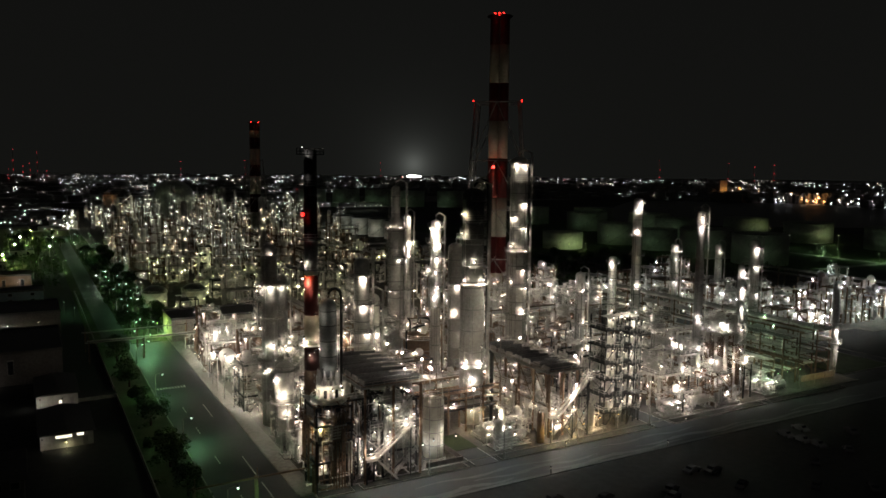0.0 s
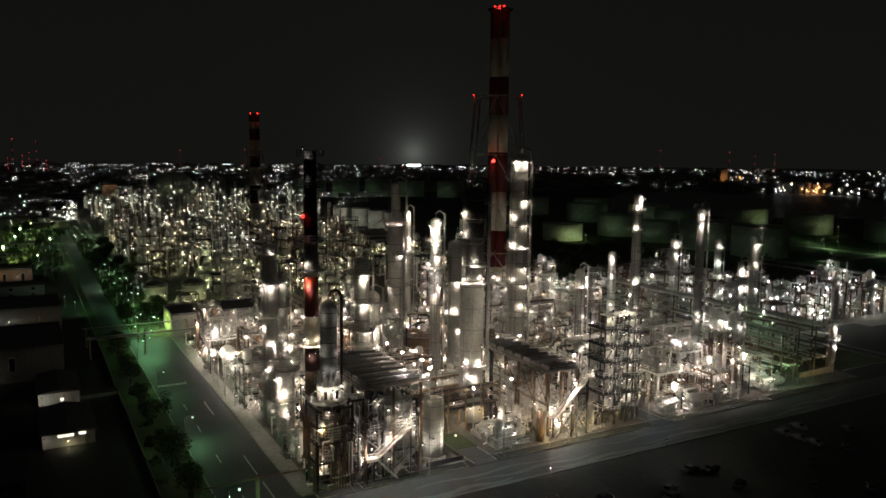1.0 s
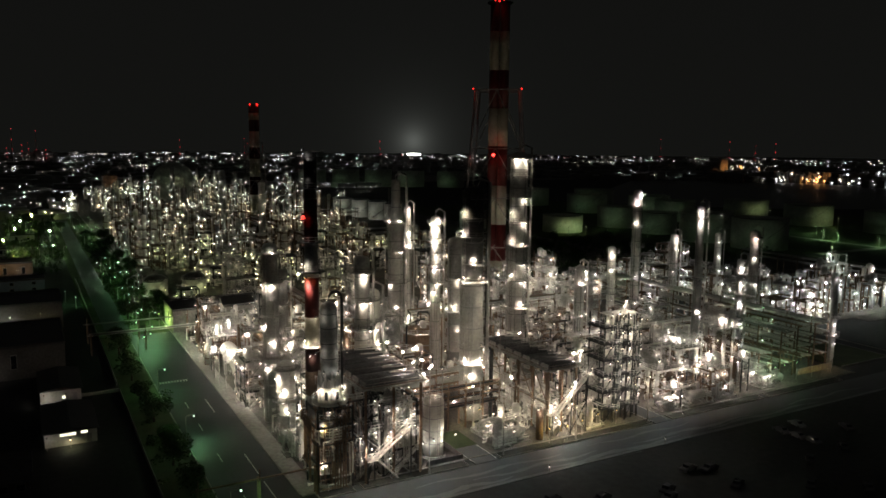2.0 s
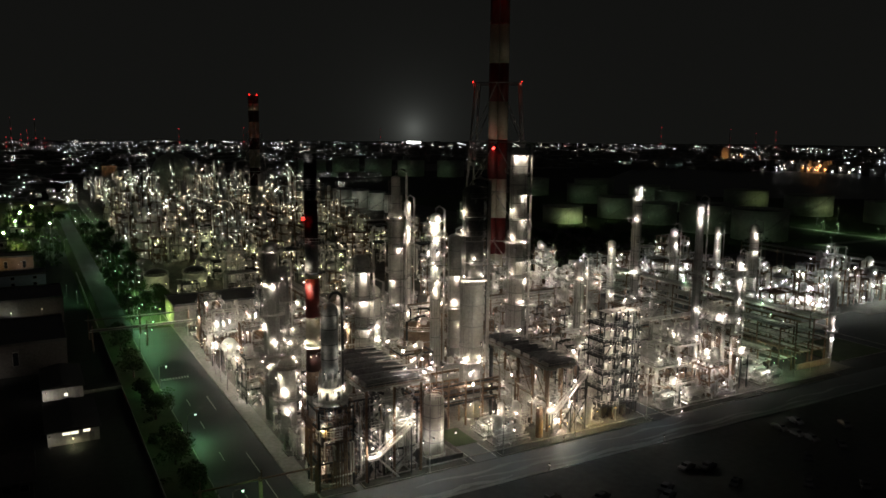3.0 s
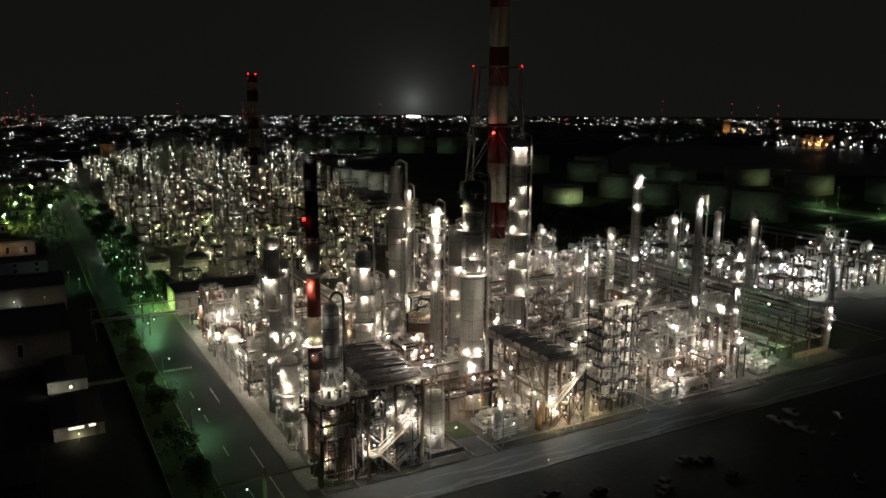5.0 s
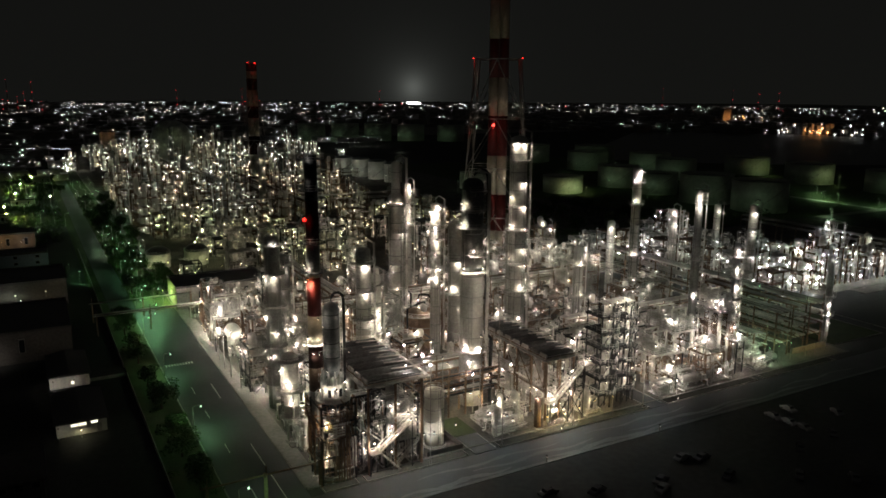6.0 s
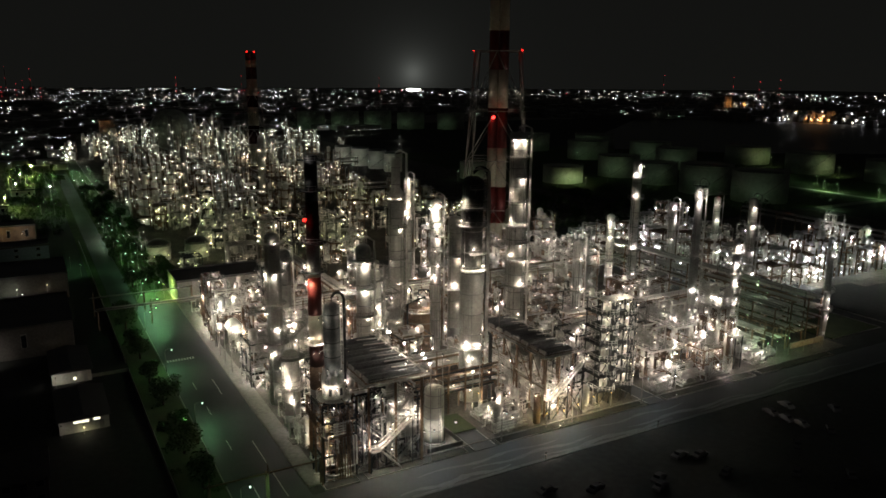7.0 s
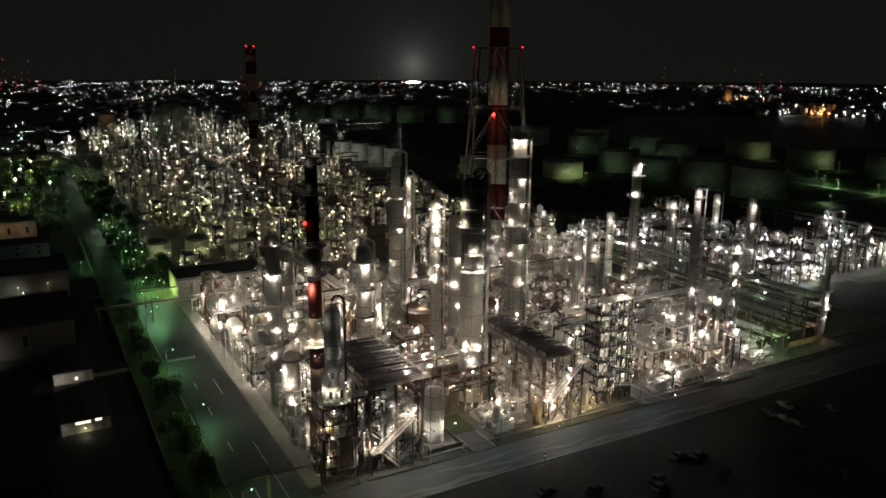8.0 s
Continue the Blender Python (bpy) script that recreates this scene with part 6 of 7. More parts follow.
# White floods added to brighten the faces of the western units.
for x, y, z in ((44.6, 199, 8.5), (44.6, 206.5, 9.5), (44.8, 214, 9.0), (45.2, 222, 10.0), (45, 190, 8)):
    t = thing("flood_lamp", x, y, 0.16, "added white flood lamp on a slim mast at the west fence", "flood lamp", "flood lamps")
    part("pole", Shape().lathe(0, 0, [(0.12, 0), (0.08, z)], 8), STEEL, t)
    lamp(t, 0, 0, z, L_WHITE, 0.17, False, (72, 15))
table(45.6, 226.5, 12, 8.5, 9.0, 911, "white-lit platform crowded with pale pipes at the west fence", ((-0.2, -5.0, 5.0, 3.0), (8.5, -4.6, 7.0, 3.2)))
for x, y, z, r, ln in ((51.0, 220.2, 5.4, 2.3, 7.5), (51.6, 211.5, 3.4, 2.3, 6.5)):
    t = thing("great_drum", x, y, 0.1, "broad white lying drum with hoops, brightly lit", "drum", "great drums")
    drum(t, "shell", 0, 0, z, ln, r, "y", WHITE)
    part("footing", Shape().box(-r * 0.8, -ln * 0.34, 0, r * 0.8, -ln * 0.26, z - r * 1.2).box(-r * 0.8, ln * 0.26, 0, r * 0.8, ln * 0.34, z - r * 1.2), CONCRETE, t)
    tagged(part("small_pipework", tangle(5, 3, 6, 22, random.Random(int(y))), PIPE, t, "pale pipes in front of the drum"), kind="stuff").location = (-2.5, -ln / 2 - 3.4, 0)
    for lx in (-2.6, 2.4):
        lamp(t, lx, -ln / 2 - 2.2, z + 2.6, L_WHITE, 0.26, False, (55, 90))
        part("lamp_post", Shape().box(lx - 0.07, -ln / 2 - 2.1, 0, lx + 0.07, -ln / 2 - 1.96, z + 2.9), STEEL, t)
# ---- the flat-roofed control building, domed tanks ----
house(43.7, 273.4, 33, 18.5, 7.6, "pale flat-roofed control building with a lit end wall", CONCRETE, 1, (), gable=False, name="control_building", bay=14)
take(60.5, 283, 17.5, 10.5)
t = thing("flood_lamp", 40.4, 283, 0.1, "tall yellow-green flood lamp at the building's end", "flood lamp")
part("pole", Shape().lathe(0, 0, [(0.12, 0), (0.09, 5.5)], 8), STEEL, t)
lamp(t, 0, 0, 5.4, L_FLOOD, 0.34, False, (50, 10))
storage_tank(48.6, 346, 5.0, 6.4, "small tank with a dark domed roof", "cap", WALL, "domed tanks", ((-3, -9.5, 4), (2.5, -9.5, 4)), L_LIME)
storage_tank(64.8, 345, 5.1, 6.4, "small tank with a dark domed roof", "cap", WALL, "domed tanks", ((-3, -9.5, 4), (2.5, -9.5, 4)), L_LIME)

def far_units(x0, y0, x1, y1, count, seed, lights, name, label, size=0.0, low=False):
    """Frames, vessels, pipes and lamps of units too far off to tell apart, joined into one body."""
    rng = random.Random(seed)
    shapes, offsets, materials = [], [], []
    n = tries = 0
    while n < count and tries < count * 40:
        tries += 1
        w, d, h = rng.uniform(6, 14), rng.uniform(6, 12), rng.uniform(7, 16) if low else rng.uniform(9, 17) if rng.random() < 0.7 else rng.uniform(18, 30)
        x, y = rng.uniform(x0, x1 - w), rng.uniform(y0, y1 - d)
        if not free(x + w / 2, y + d / 2, w / 2 + 1.5, d / 2 + 1.5):
            continue
        take(x + w / 2, y + d / 2, w / 2, d / 2)
        n += 1
        at = (x, y, 0.09)
        frame_shape, body = Shape(), Shape()
        for px in (0, w / 2, w):
            for py in (0, d):
                frame_shape.box(px - 0.2, py - 0.2, 0, px + 0.2, py + 0.2, h)
        z = 5.0
        while z < h:
            frame_shape.box(-0.2, -0.2, z - 0.3, w * rng.uniform(0.5, 1.0), d + 0.2, z)
            z += 5
        for k in range(3):
            rad, vh = rng.uniform(0.8, 1.8), rng.uniform(0.4, 1.25) * h
            body.lathe(rng.uniform(0.1, 0.9) * w, rng.uniform(0, 1) * d, [(rad, 0), (rad, vh), (rad * 0.4, vh + rad * 0.5)], 10)
        t = tangle(w, d, h, 10, rng)
        shapes += [frame_shape, body, t]
        offsets += [at] * 3
        materials += [BROWN, rng.choice((CLAD, GREY, WHITE)), PIPE]
        light = rng.choice(lights)
        for k in range(rng.randrange(12, 32)):
            bowl, burner, shade = lamp_shape((size or y / 1339) * rng.choice((0.16, 0.2, 0.24, 0.3, 0.38, 0.7)), (0, 0), 1.0)
            spot = (x + rng.uniform(-1.5, w), y + rng.choice((-1.2, -1.2, rng.uniform(0, d))), rng.uniform(0.15, 1.05) * h)
            shapes += [bowl, burner]
            offsets += [spot] * 2
            materials += [BOWL[light.name], light]
    ob = new(name, join(shapes, offsets, name, materials))
    tagged(ob, label, "process units", "", "stuff")


# ---- eastern units ----
far_units(272, 183, 345, 228, 32, 61, (L_COOL,), "eastern_units", "crowded pale eastern units under cool white lamps", 0.34, True)
EAST_NAMES = ("cool-lit steel structure of the eastern units", "pale steel frame with pipes under white lamps")
fill(222, 182, 312, 290, L_COOL, 46, 6, EAST_NAMES, False, 0.22, 5)
fill(268, 182, 345, 226, L_COOL, 16, 15, EAST_NAMES, False, 0.26, 6)

# ---- northern units: far, many lamps ----
t = thing("gas_sphere", 135, 809, 0.0, "huge dull olive gas sphere on legs in the distance", "gas sphere", "gas tanks")
take(135, 809, 22, 22)
part("shell", Shape().lathe(0, 0, [(21 * math.sin(a * math.pi / 12), 25 - 21 * math.cos(a * math.pi / 12)) for a in range(1, 12)], 32), TANKPAINT, t, smooth=True)
for k in range(10):
    c, q = 20.2 * math.cos(k * math.pi / 5), 20.2 * math.sin(k * math.pi / 5)
    part("leg", Shape().lathe(c, q, [(0.6, 0), (0.6, 26)], 8), STEEL, t)
part("railing", Shape().rail([(5 * math.cos(i * math.pi / 6), 5 * math.sin(i * math.pi / 6), 45.3) for i in range(13)], 1.2, 0.15, 3), STEEL, t)
# Two lamps on tall poles, added to bring the sphere out of the dark.
for px, py in ((-22, -26), (4, -34)):
    part("lamp_pole", Shape().lathe(px, py, [(0.2, 0), (0.15, 30)], 6), STEEL, t)
    lamp(t, px, py, 30, L_OLIVE, 0.13, False, (75, 90 if px > 0 else 60))
NORTH_NAMES = ("distant steel structure with yellow work lamps", "distant lit frame with drums and pipes")
pipe_rack(150, 420, 190, "y", 6, [8, 11], 51, L_FARWARM, "long lit pipe rack of the northern units", True, 14, 0.3)
pipe_rack(60, 452, 150, "x", 6, [8, 11], 52, L_FARWARM, "long lit pipe rack of the northern units", True, 14, 0.3)
pipe_rack(60, 600, 190, "x", 6, [8, 11], 53, L_FARCOOL, "long lit pipe rack of the northern units", True, 14, 0.4)
take(56.5, 331, 15, 12)
fill(52, 300, 135, 420, L_YELLOW, 12, 7, NORTH_NAMES, False, 0.22, 5, 1.0)
fill(52, 300, 135, 420, L_LIME, 14, 27, NORTH_NAMES, False, 0.24, 5, 1.1)
fill(100, 300, 180, 420, L_FARWARM, 16, 17, NORTH_NAMES, False, 0.28, 4, 1.2)
far_units(140, 300, 232, 480, 26, 28, (L_FARWARM, L_LIME), "northern_edge_units", "dark crowded process units dotted with work lamps", low=True)
far_units(48, 420, 215, 560, 42, 8, (L_FARWARM, L_FARWARM, L_FARCOOL), "middle_units", "dark crowded process units dotted with warm work lamps")

far_units(48, 480, 205, 640, 36, 18, (L_FARCOOL, L_FARWARM), "northern_units", "distant crowded process units dotted with work lamps")
far_units(60, 640, 225, 1010, 66, 9, (L_FARCOOL, L_FARCOOL, L_FARWARM), "farthest_units", "farthest process units dotted with small lamps")
far_units(30, 780, 47, 806, 4, 71, (L_FARCOOL,), "edge_units", "cool-lit cluster of frames at the plant's far edge", 0.9)
far_units(170, 770, 215, 840, 8, 72, (L_FARCOOL,), "tank_side_units", "cool-lit cluster of frames beside the gas tank", 0.9)
pipe_rack(128, 540, 140, "y", 5, [8, 11], 54, L_FARWARM, "brightly lit pipe rack of the northern units", True, 7, 0.3)
t = thing("lit_hall", 86, 1016, 0.1, "tall pale hall under amber lamps between process units", "building")
part("wall", Shape().box(0, 0, 0, 17, 14, 24), WALL, t)
part("roof", Shape().box(-0.4, -0.4, 24, 17.4, 14.4, 25), ROOF, t)
for px in (2, 12):
    lamp(t, px, -7, 20, L_ORANGE, 0.13, False, (80, 90))
    part("lamp_pole", Shape().lathe(px, -7, [(0.2, 0), (0.15, 20)], 6), STEEL, t)
rng = random.Random(31)
for k in range(26):
    x, y = rng.uniform(55, 200), rng.uniform(370, 820)
    d, h = rng.uniform(2.5, 5), rng.uniform(25, 48)
    if free(x, y, 4, 4):
        column(x, y, d, h, "distant grey column with strings of lamps", (h * 0.5, h * 0.8), [(h * (0.25 + 0.14 * i), rng.uniform(220, 290)) for i in range(5)], GREY, 4,
               light=L_FARWARM if y < 600 else L_FARCOOL, r=0.4, rails=False, pipe=False, group="distant columns")

far_units(225, 760, 330, 1010, 18, 29, (L_FARCOOL,), "remote_units", "remote low process units with rows of small lamps")

# ---- storage tanks ----
# The lamp before each white tank is added to brighten its shell.
for x, y in ((261.3, 661.5), (268.8, 639.5), (273.8, 613.5), (277.3, 587.5)):
    storage_tank(x, y, 7.7, 15.5, "white storage tank in a row of four", "dome", WHITE, "white tanks", ((-16, -20, 9),), L_COOL)
for x, y, r, h, lab in ((369, 471, 15.5, 12.5, 2), (434, 480, 17, 17, 0), (431, 433, 15.5, 16, 0), (429, 382, 18.5, 20, 0), (431, 338, 18, 20, 0), (615, 500, 20.5, 16, 1), (603, 424, 20, 17, 1), (606, 352, 20, 17, 0),
                        (318, 520, 12, 13, 0), (500, 600, 20, 18, 0), (548, 562, 20, 18, 0), (520, 500, 18, 18, 0), (392, 1122, 21, 26, 0), (440, 1104, 21, 26, 0), (486, 1084, 21, 26, 0), (532, 1062, 21, 24, 0), (585, 1030, 21, 24, 0), (500, 700, 22, 18, 0), (560, 660, 22, 18, 0)):
    # Each dark tank gets an added pole lamp so that its shell shows.
    storage_tank(x, y, r, h, "broad pale green storage tank faintly lit" if lab else "broad grey-green storage tank in the dark", "float", TANKPAINT, "storage tanks",
                 ((-r * 0.75, -r - 7, 6), (r * 0.2, -r - 9, 6)) if lab == 2 else ((-r * 0.5, -r - 15, 9),) if lab else ((-r - 14, -r - 6, 9),), L_TANKFLOOD if lab else L_DIM)

# ---- west side: street lamps, trees, houses ----
for y in (127.5, 169, 208.5, 247):
    street_lamp(28.8, y, 0, L_GREEN, 6.2, 0.36, lean=6)
for x, y in ((33.5, 263.8), (31.6, 253.5), (29.6, 272), (37.5, 285.5), (32.0, 287), (33.8, 292), (31.4, 307), (33.2, 323), (36.4, 339), (40.5, 352), (32.4, 368), (36.2, 381), (33.0, 396), (38.5, 412), (34.0, 432)):
    street_lamp(x, y, 0, L_GREEN, 5.4, 0.36 if y < 310 else 0.3, lean=10)
rng = random.Random(44)
for k in range(30):
    y = rng.uniform(330, 680)
    street_lamp(rng.choice((32.5, 38.0, 46.0)), y, rng.choice((0, 180)), rng.choice((L_GREEN, L_TANK, L_WHITE)), rng.uniform(5, 7), rng.choice((0.2, 0.26, 0.3)))
for k in range(46):
    y = rng.uniform(298, 580)
    tree(rng.choice((rng.uniform(31.8, 36), rng.uniform(36, 42.5), rng.uniform(44.5, 47.5))), y, rng.uniform(3.5, 6.5), rng.uniform(2.4, 4.2), 500 + k, "dark leafy tree beside the road")
# Row of lamps added along the front to brighten the south road.
for x in (69.8, 88, 108, 130):
    street_lamp(x, 130.4, -90, L_ROAD, 7.5, 0.18, lean=20)
rng = random.Random(5)
for x, y, h, spread in ((24.2, 158, 6.8, 4.0), (24.4, 186, 6.4, 4.0), (23.6, 203, 4.6, 2.8), (23.8, 222, 5.6, 3.4), (24.0, 236, 5.0, 3.0), (23.6, 252, 6.0, 3.6), (24.6, 266, 5.2, 3.2), (24.8, 142, 5.8, 3.4)):
    tree(x, y, h, spread, int(y))
for x, y in ((27.0, 150.5), (26.2, 172.5), (25.4, 176), (26.6, 196), (26.0, 213), (22.0, 171)):
    tree(x, y, 1.9, 1.5, int(y) + 900, "low round shrub beside the road")
rng = random.Random(6)
for k in range(34):
    x, y = rng.uniform(225, 345), rng.uniform(302, 400)
    if free(x, y, 4, 4):
        tree(x, y, rng.uniform(7, 11), rng.uniform(3.5, 5), 100 + k, "dark tree in the belt before the tanks")
def hut(x, y, w, d, h, label, windows):
    """A long low shed seen on its lit end wall, with a shallow roof and small windows. windows: near side, far side, sill, head."""
    t = thing("shed", x, y, 0.02, label, "shed")
    part("wall", Shape().box(0, 0, 0, w, d, h), WALL, t)
    r = Shape()
    r.v = [(-0.5, -0.5, h - 0.05), (w + 0.5, -0.5, h - 0.05), (w / 2, -0.5, h + 0.9), (-0.5, d + 0.4, h - 0.05), (w + 0.5, d + 0.4, h - 0.05), (w / 2, d + 0.4, h + 0.9)]
    r.f = [(0, 1, 2), (5, 4, 3), (0, 3, 4, 1), (1, 4, 5, 2), (2, 5, 3, 0)]
    part("roof", r, ROOF, t, "dark shallow sheet roof")
    for a, b, z0, z1 in windows:
        fr = part("window", Shape().box(a - 0.1, -0.08, z0 - 0.1, b + 0.1, -0.002, z1 + 0.1), STEEL, t)
        part("pane", Shape().box(a, -0.10, z0, b, -0.081, z1), L_WINDOW, fr, "lit pane")
        for k in range(1, int((b - a) / 1.1)):
            part("mullion", Shape().box(a + k * (b - a) / int((b - a) / 1.1) - 0.04, -0.12, z0, a + k * (b - a) / int((b - a) / 1.1) + 0.04, -0.101, z1), STEEL, fr)
    part("door", Shape().box(w * 0.8, -0.06, 0, w * 0.8 + 1.0, -0.002, 2.1), GREY, t)
    return t


hut(1.0, 180, 10.5, 20, 3.2, "long low shed with lit windows in its end wall", ((3.0, 6.2, 2.2, 2.8), (7.2, 8.6, 2.3, 2.9)))
hut(0.8, 212, 9.5, 20, 3.2, "long low shed with a pale lit end wall", ((5.0, 5.8, 0.8, 1.6),))
house(-16, 150, 14, 12, 6, "unlit house with a dark pitched roof", HOUSEWALL, 2)
house(-40, 185, 16, 14, 7, "unlit house with a dark pitched roof", HOUSEWALL, 2)
house(-18, 238, 26, 34, 9, "large dark warehouse with a plain roof", HOUSEWALL, 1, gable=False, name="warehouse", bay=40)
house(-52, 240, 26, 40, 9, "large dark warehouse with a plain roof", HOUSEWALL, 1, gable=False, name="warehouse", bay=40)
house(-60, 300, 70, 26, 9, "long dark hall with a plain roof", HOUSEWALL, 1, gable=False, name="warehouse", bay=40)
house(-60, 360, 66, 12, 8, "blue-grey office block with rows of windows", BLUEWALL, 3, gable=False, name="office_block", bay=8)
house(-60, 412, 62, 14, 8, "long hall with a reddish lit front", BROWN, 1, gable=False, name="warehouse", bay=7)
for x, y, z, m, r, aim in ((1.4, 178.8, 2.6, L_WHITE, 0.07, (30, 90)), (6.0, 178.4, 1.9, L_YELLOW, 0.24, (10, 90)), (1.6, 210.2, 2.6, L_WHITE, 0.1, (40, 90)), (6.6, 210.4, 2.2, L_WHITE, 0.06, (50, 90)),
                           (-14, 232, 4, L_WHITE, 0.16, (60, 90)), (-3, 268, 4, L_WHITE, 0.2, (60, 180)), (-12, 405, 6, L_AMBER, 0.16, (70, 90)), (-4, 403, 6, L_WARM, 0.16, (70, 90)),
                           (-3, 392, 9, L_ROAD, 0.2, (20, 90)), (-5, 297, 4, L_FARCOOL, 0.34, (60, 120)), (-6.5, 297, 6, L_FARCOOL, 0.34, (60, 120)), (-10, 284, 3, L_WHITE, 0.14, (70, 90)), (3, 298, 6.2, L_FARWARM, 0.2, (40, 90)), (16, 330, 5, L_GREEN, 0.24, (30, 60)), (13, 345, 5, L_GREEN, 0.2, (30, 60))):
    t = thing("yard_lamp", x, y, 0.0, "small yard lamp on a post", "yard lamp", "yard lamps")
    part("pole", Shape().lathe(0, 0, [(0.06, 0), (0.05, z + 0.2)], 6), STEEL, t)
    lamp(t, 0, 0, z, m, r, False, aim)

thicket("roadside_shrubs", ((31.2, 42.6, 290, 600, 330, 2.6), (20.4, 28.0, 134, 274, 34, 1.2), (44.5, 47.5, 300, 420, 40, 2.5)), 61, "low shrubs and hedges beside the west road")
thicket("park_shrubs", ((-16, 18, 440, 740, 420, 4.5), (-30, 16, 425, 445, 60, 2.5)), 62, "dark shrubs and small trees of the green-lit western yards")
thicket("belt_shrubs", ((222, 345, 302, 420, 420, 5.0), (345, 420, 300, 330, 80, 4.0)), 63, "dark belt of bushes before the storage tanks")
for x, y in ((103.5, 128.9), (124.5, 119.0), (140.5, 128.8), (92.0, 119.1)):
    t = thing("bollard_lamp", x, y, 0.085, "low bollard lamp at the road's edge", "bollard lamp", "bollard lamps")
    part("post", Shape().lathe(0, 0, [(0.11, 0), (0.09, 0.8), (0.13, 0.82), (0.13, 0.86)], 8), STEEL, t)
    lamp(t, 0, 0, 1.1, L_WHITE, 0.09)
# ---- parked cars in the dark lot ----
first = parked_car(107, 101, 20)
for x, y, a in ((105, 98.5, 20), (121, 96, 25), (161, 112, 80), (154, 111, 80), (154.5, 107, 80), (155, 103.5, 80), (145, 97, 40), (170, 105, 60), (134, 89, 30),
                (118, 106, 10), (122, 104, 10), (158, 98, 45), (143, 83, 45), (84, 108, 5), (93, 104, 15)):
    car_at(first, x, y, a)

# ---- the town beyond: dark blocks, thousands of small lights, masts, the arena, the quay ----
rng = random.Random(9)
blocks, lights = Shape(), {C_WHITE: Shape(), C_WARM: Shape(), C_GREEN: Shape(), C_ORANGE: Shape(), C_RED: Shape()}


def wet(x, y):
    """In or just before the harbour basin."""
    return x * 0.6 + y * 0.8 < 1520 and x > 500


def spark(s, x, y, z, r):
    b = len(s.v)
    s.v += [(x + r, y, z), (x, y + r, z), (x - r, y, z), (x, y - r, z), (x, y, z + r), (x, y, z - r)]
    s.f += [(b + i, b + (i + 1) % 4, b + 4) for i in range(4)] + [(b + (i + 1) % 4, b + i, b + 5) for i in range(4)]


for k in range(3600):
    a = radians(rng.uniform(-6, 63))
    q = 1150 + 3000 * rng.random() ** 1.3
    x, y = q * math.sin(a), q * math.cos(a)
    if wet(x, y):
        continue
    if x < 330 and y < 1180:
        continue
    dens = noise.noise(Vector((x / 330, y / 330, 0.3))) + 0.45 * noise.noise(Vector((x / 90, y / 90, 5.0)))
    w, d, h = rng.uniform(8, 40), rng.uniform(8, 40), rng.choice((5, 6, 8, 10, 14)) * rng.uniform(0.7, 1.3)
    blocks.box(x - w / 2, y - d / 2, 0, x + w / 2, y + d / 2, h)
    if dens < -0.02 or (a > 0.50 and q < 2700 and rng.random() < 0.85):
        continue
    for i in range(rng.choice((1, 1, 2, 3, 5)) if dens > 0.25 else rng.choice((0, 1, 1, 2))):
        m = rng.choices((C_WHITE, C_WARM, C_GREEN, C_RED), (6, 4, 1.0, 0.12))[0]
        spark(lights[m], x + rng.uniform(-w, w) * 0.5, y - d / 2 - 1.2, rng.uniform(2, h), q / 1339 * rng.choice((0.25, 0.3, 0.4, 0.5, 0.6, 0.85)))
for k in range(75):
    x, y = rng.uniform(-45, 30), rng.uniform(700, 1190)
    w, d, h = rng.uniform(6, 18), rng.uniform(6, 18), rng.uniform(4, 9)
    blocks.box(x - w / 2, y - d / 2, 0, x + w / 2, y + d / 2, h)
    for i in range(rng.choice((0, 1, 2, 3, 4))):
        spark(lights[rng.choice((C_WHITE, C_WARM, C_GREEN))], x + rng.uniform(-w, w) * 0.5, y - d / 2 - 1, rng.uniform(2, h), y / 1339 * rng.choice((0.3, 0.45, 0.6, 0.9)))
for k in range(85):
    a, q = radians(rng.uniform(-4, 60)), 1200 + 2600 * rng.random()
    if rng.random() < 0.5:
        a = radians(rng.uniform(-2, 24))
    x, y = q * math.sin(a), q * math.cos(a)
    dx, dy = rng.choice(((1, 0.1), (0.1, 1), (0.9, -0.45), (0.45, 0.9)))
    m, gap, rr = rng.choices((C_WHITE, C_WARM, C_GREEN), (4, 4, 2))[0], rng.uniform(14, 34), rng.uniform(0.25, 0.55)
    for i in range(rng.randrange(6, 26)):
        px, py = x + dx * gap * i, y + dy * gap * i
        if wet(px, py) or (px < 330 and py < 1180):
            continue
        spark(lights[m], px, py, rng.uniform(6, 9), q / 1339 * rr * rng.uniform(0.7, 1.3))
# lit quarters and street rows: near end, far end, half width, lights, kind, size
WEST_QUARTERS = ((102, 2091, 132, 2650, 24, 16, 0, 1.0), (173, 2067, 244, 2884, 28, 60, 0, 0.8), (210, 1788, 237, 2008, 36, 60, 1, 1.0), (137, 1404, 200, 2021, 6, 22, 1, 0.9),
                 (62, 1222, 77, 1484, 20, 44, 0, 0.9), (110, 1300, 125, 1465, 22, 36, 0, 0.9), (0, 1051, 1, 1174, 5, 9, 0, 1.3), (-5, 863, -5, 909, 7, 10, 0, 1.1))
NORTH_QUARTERS = ((551, 2663, 665, 3206, 70, 60, 0, 0.7), (409, 2068, 505, 2546, 38, 18, 0, 0.9), (2197, 2222, 2830, 2865, 70, 40, 0, 0.7), (2376, 2174, 3074, 2816, 36, 18, 0, 0.7),
                  (1106, 1186, 1275, 1369, 28, 12, 0, 0.8), (1217, 1143, 1405, 1322, 16, 9, 0, 0.8), (2037, 1439, 2968, 2102, 100, 60, 0, 0.8))
KINDS = ((C_WHITE, C_WHITE, C_GREEN), (C_WARM, C_WHITE, C_WARM))
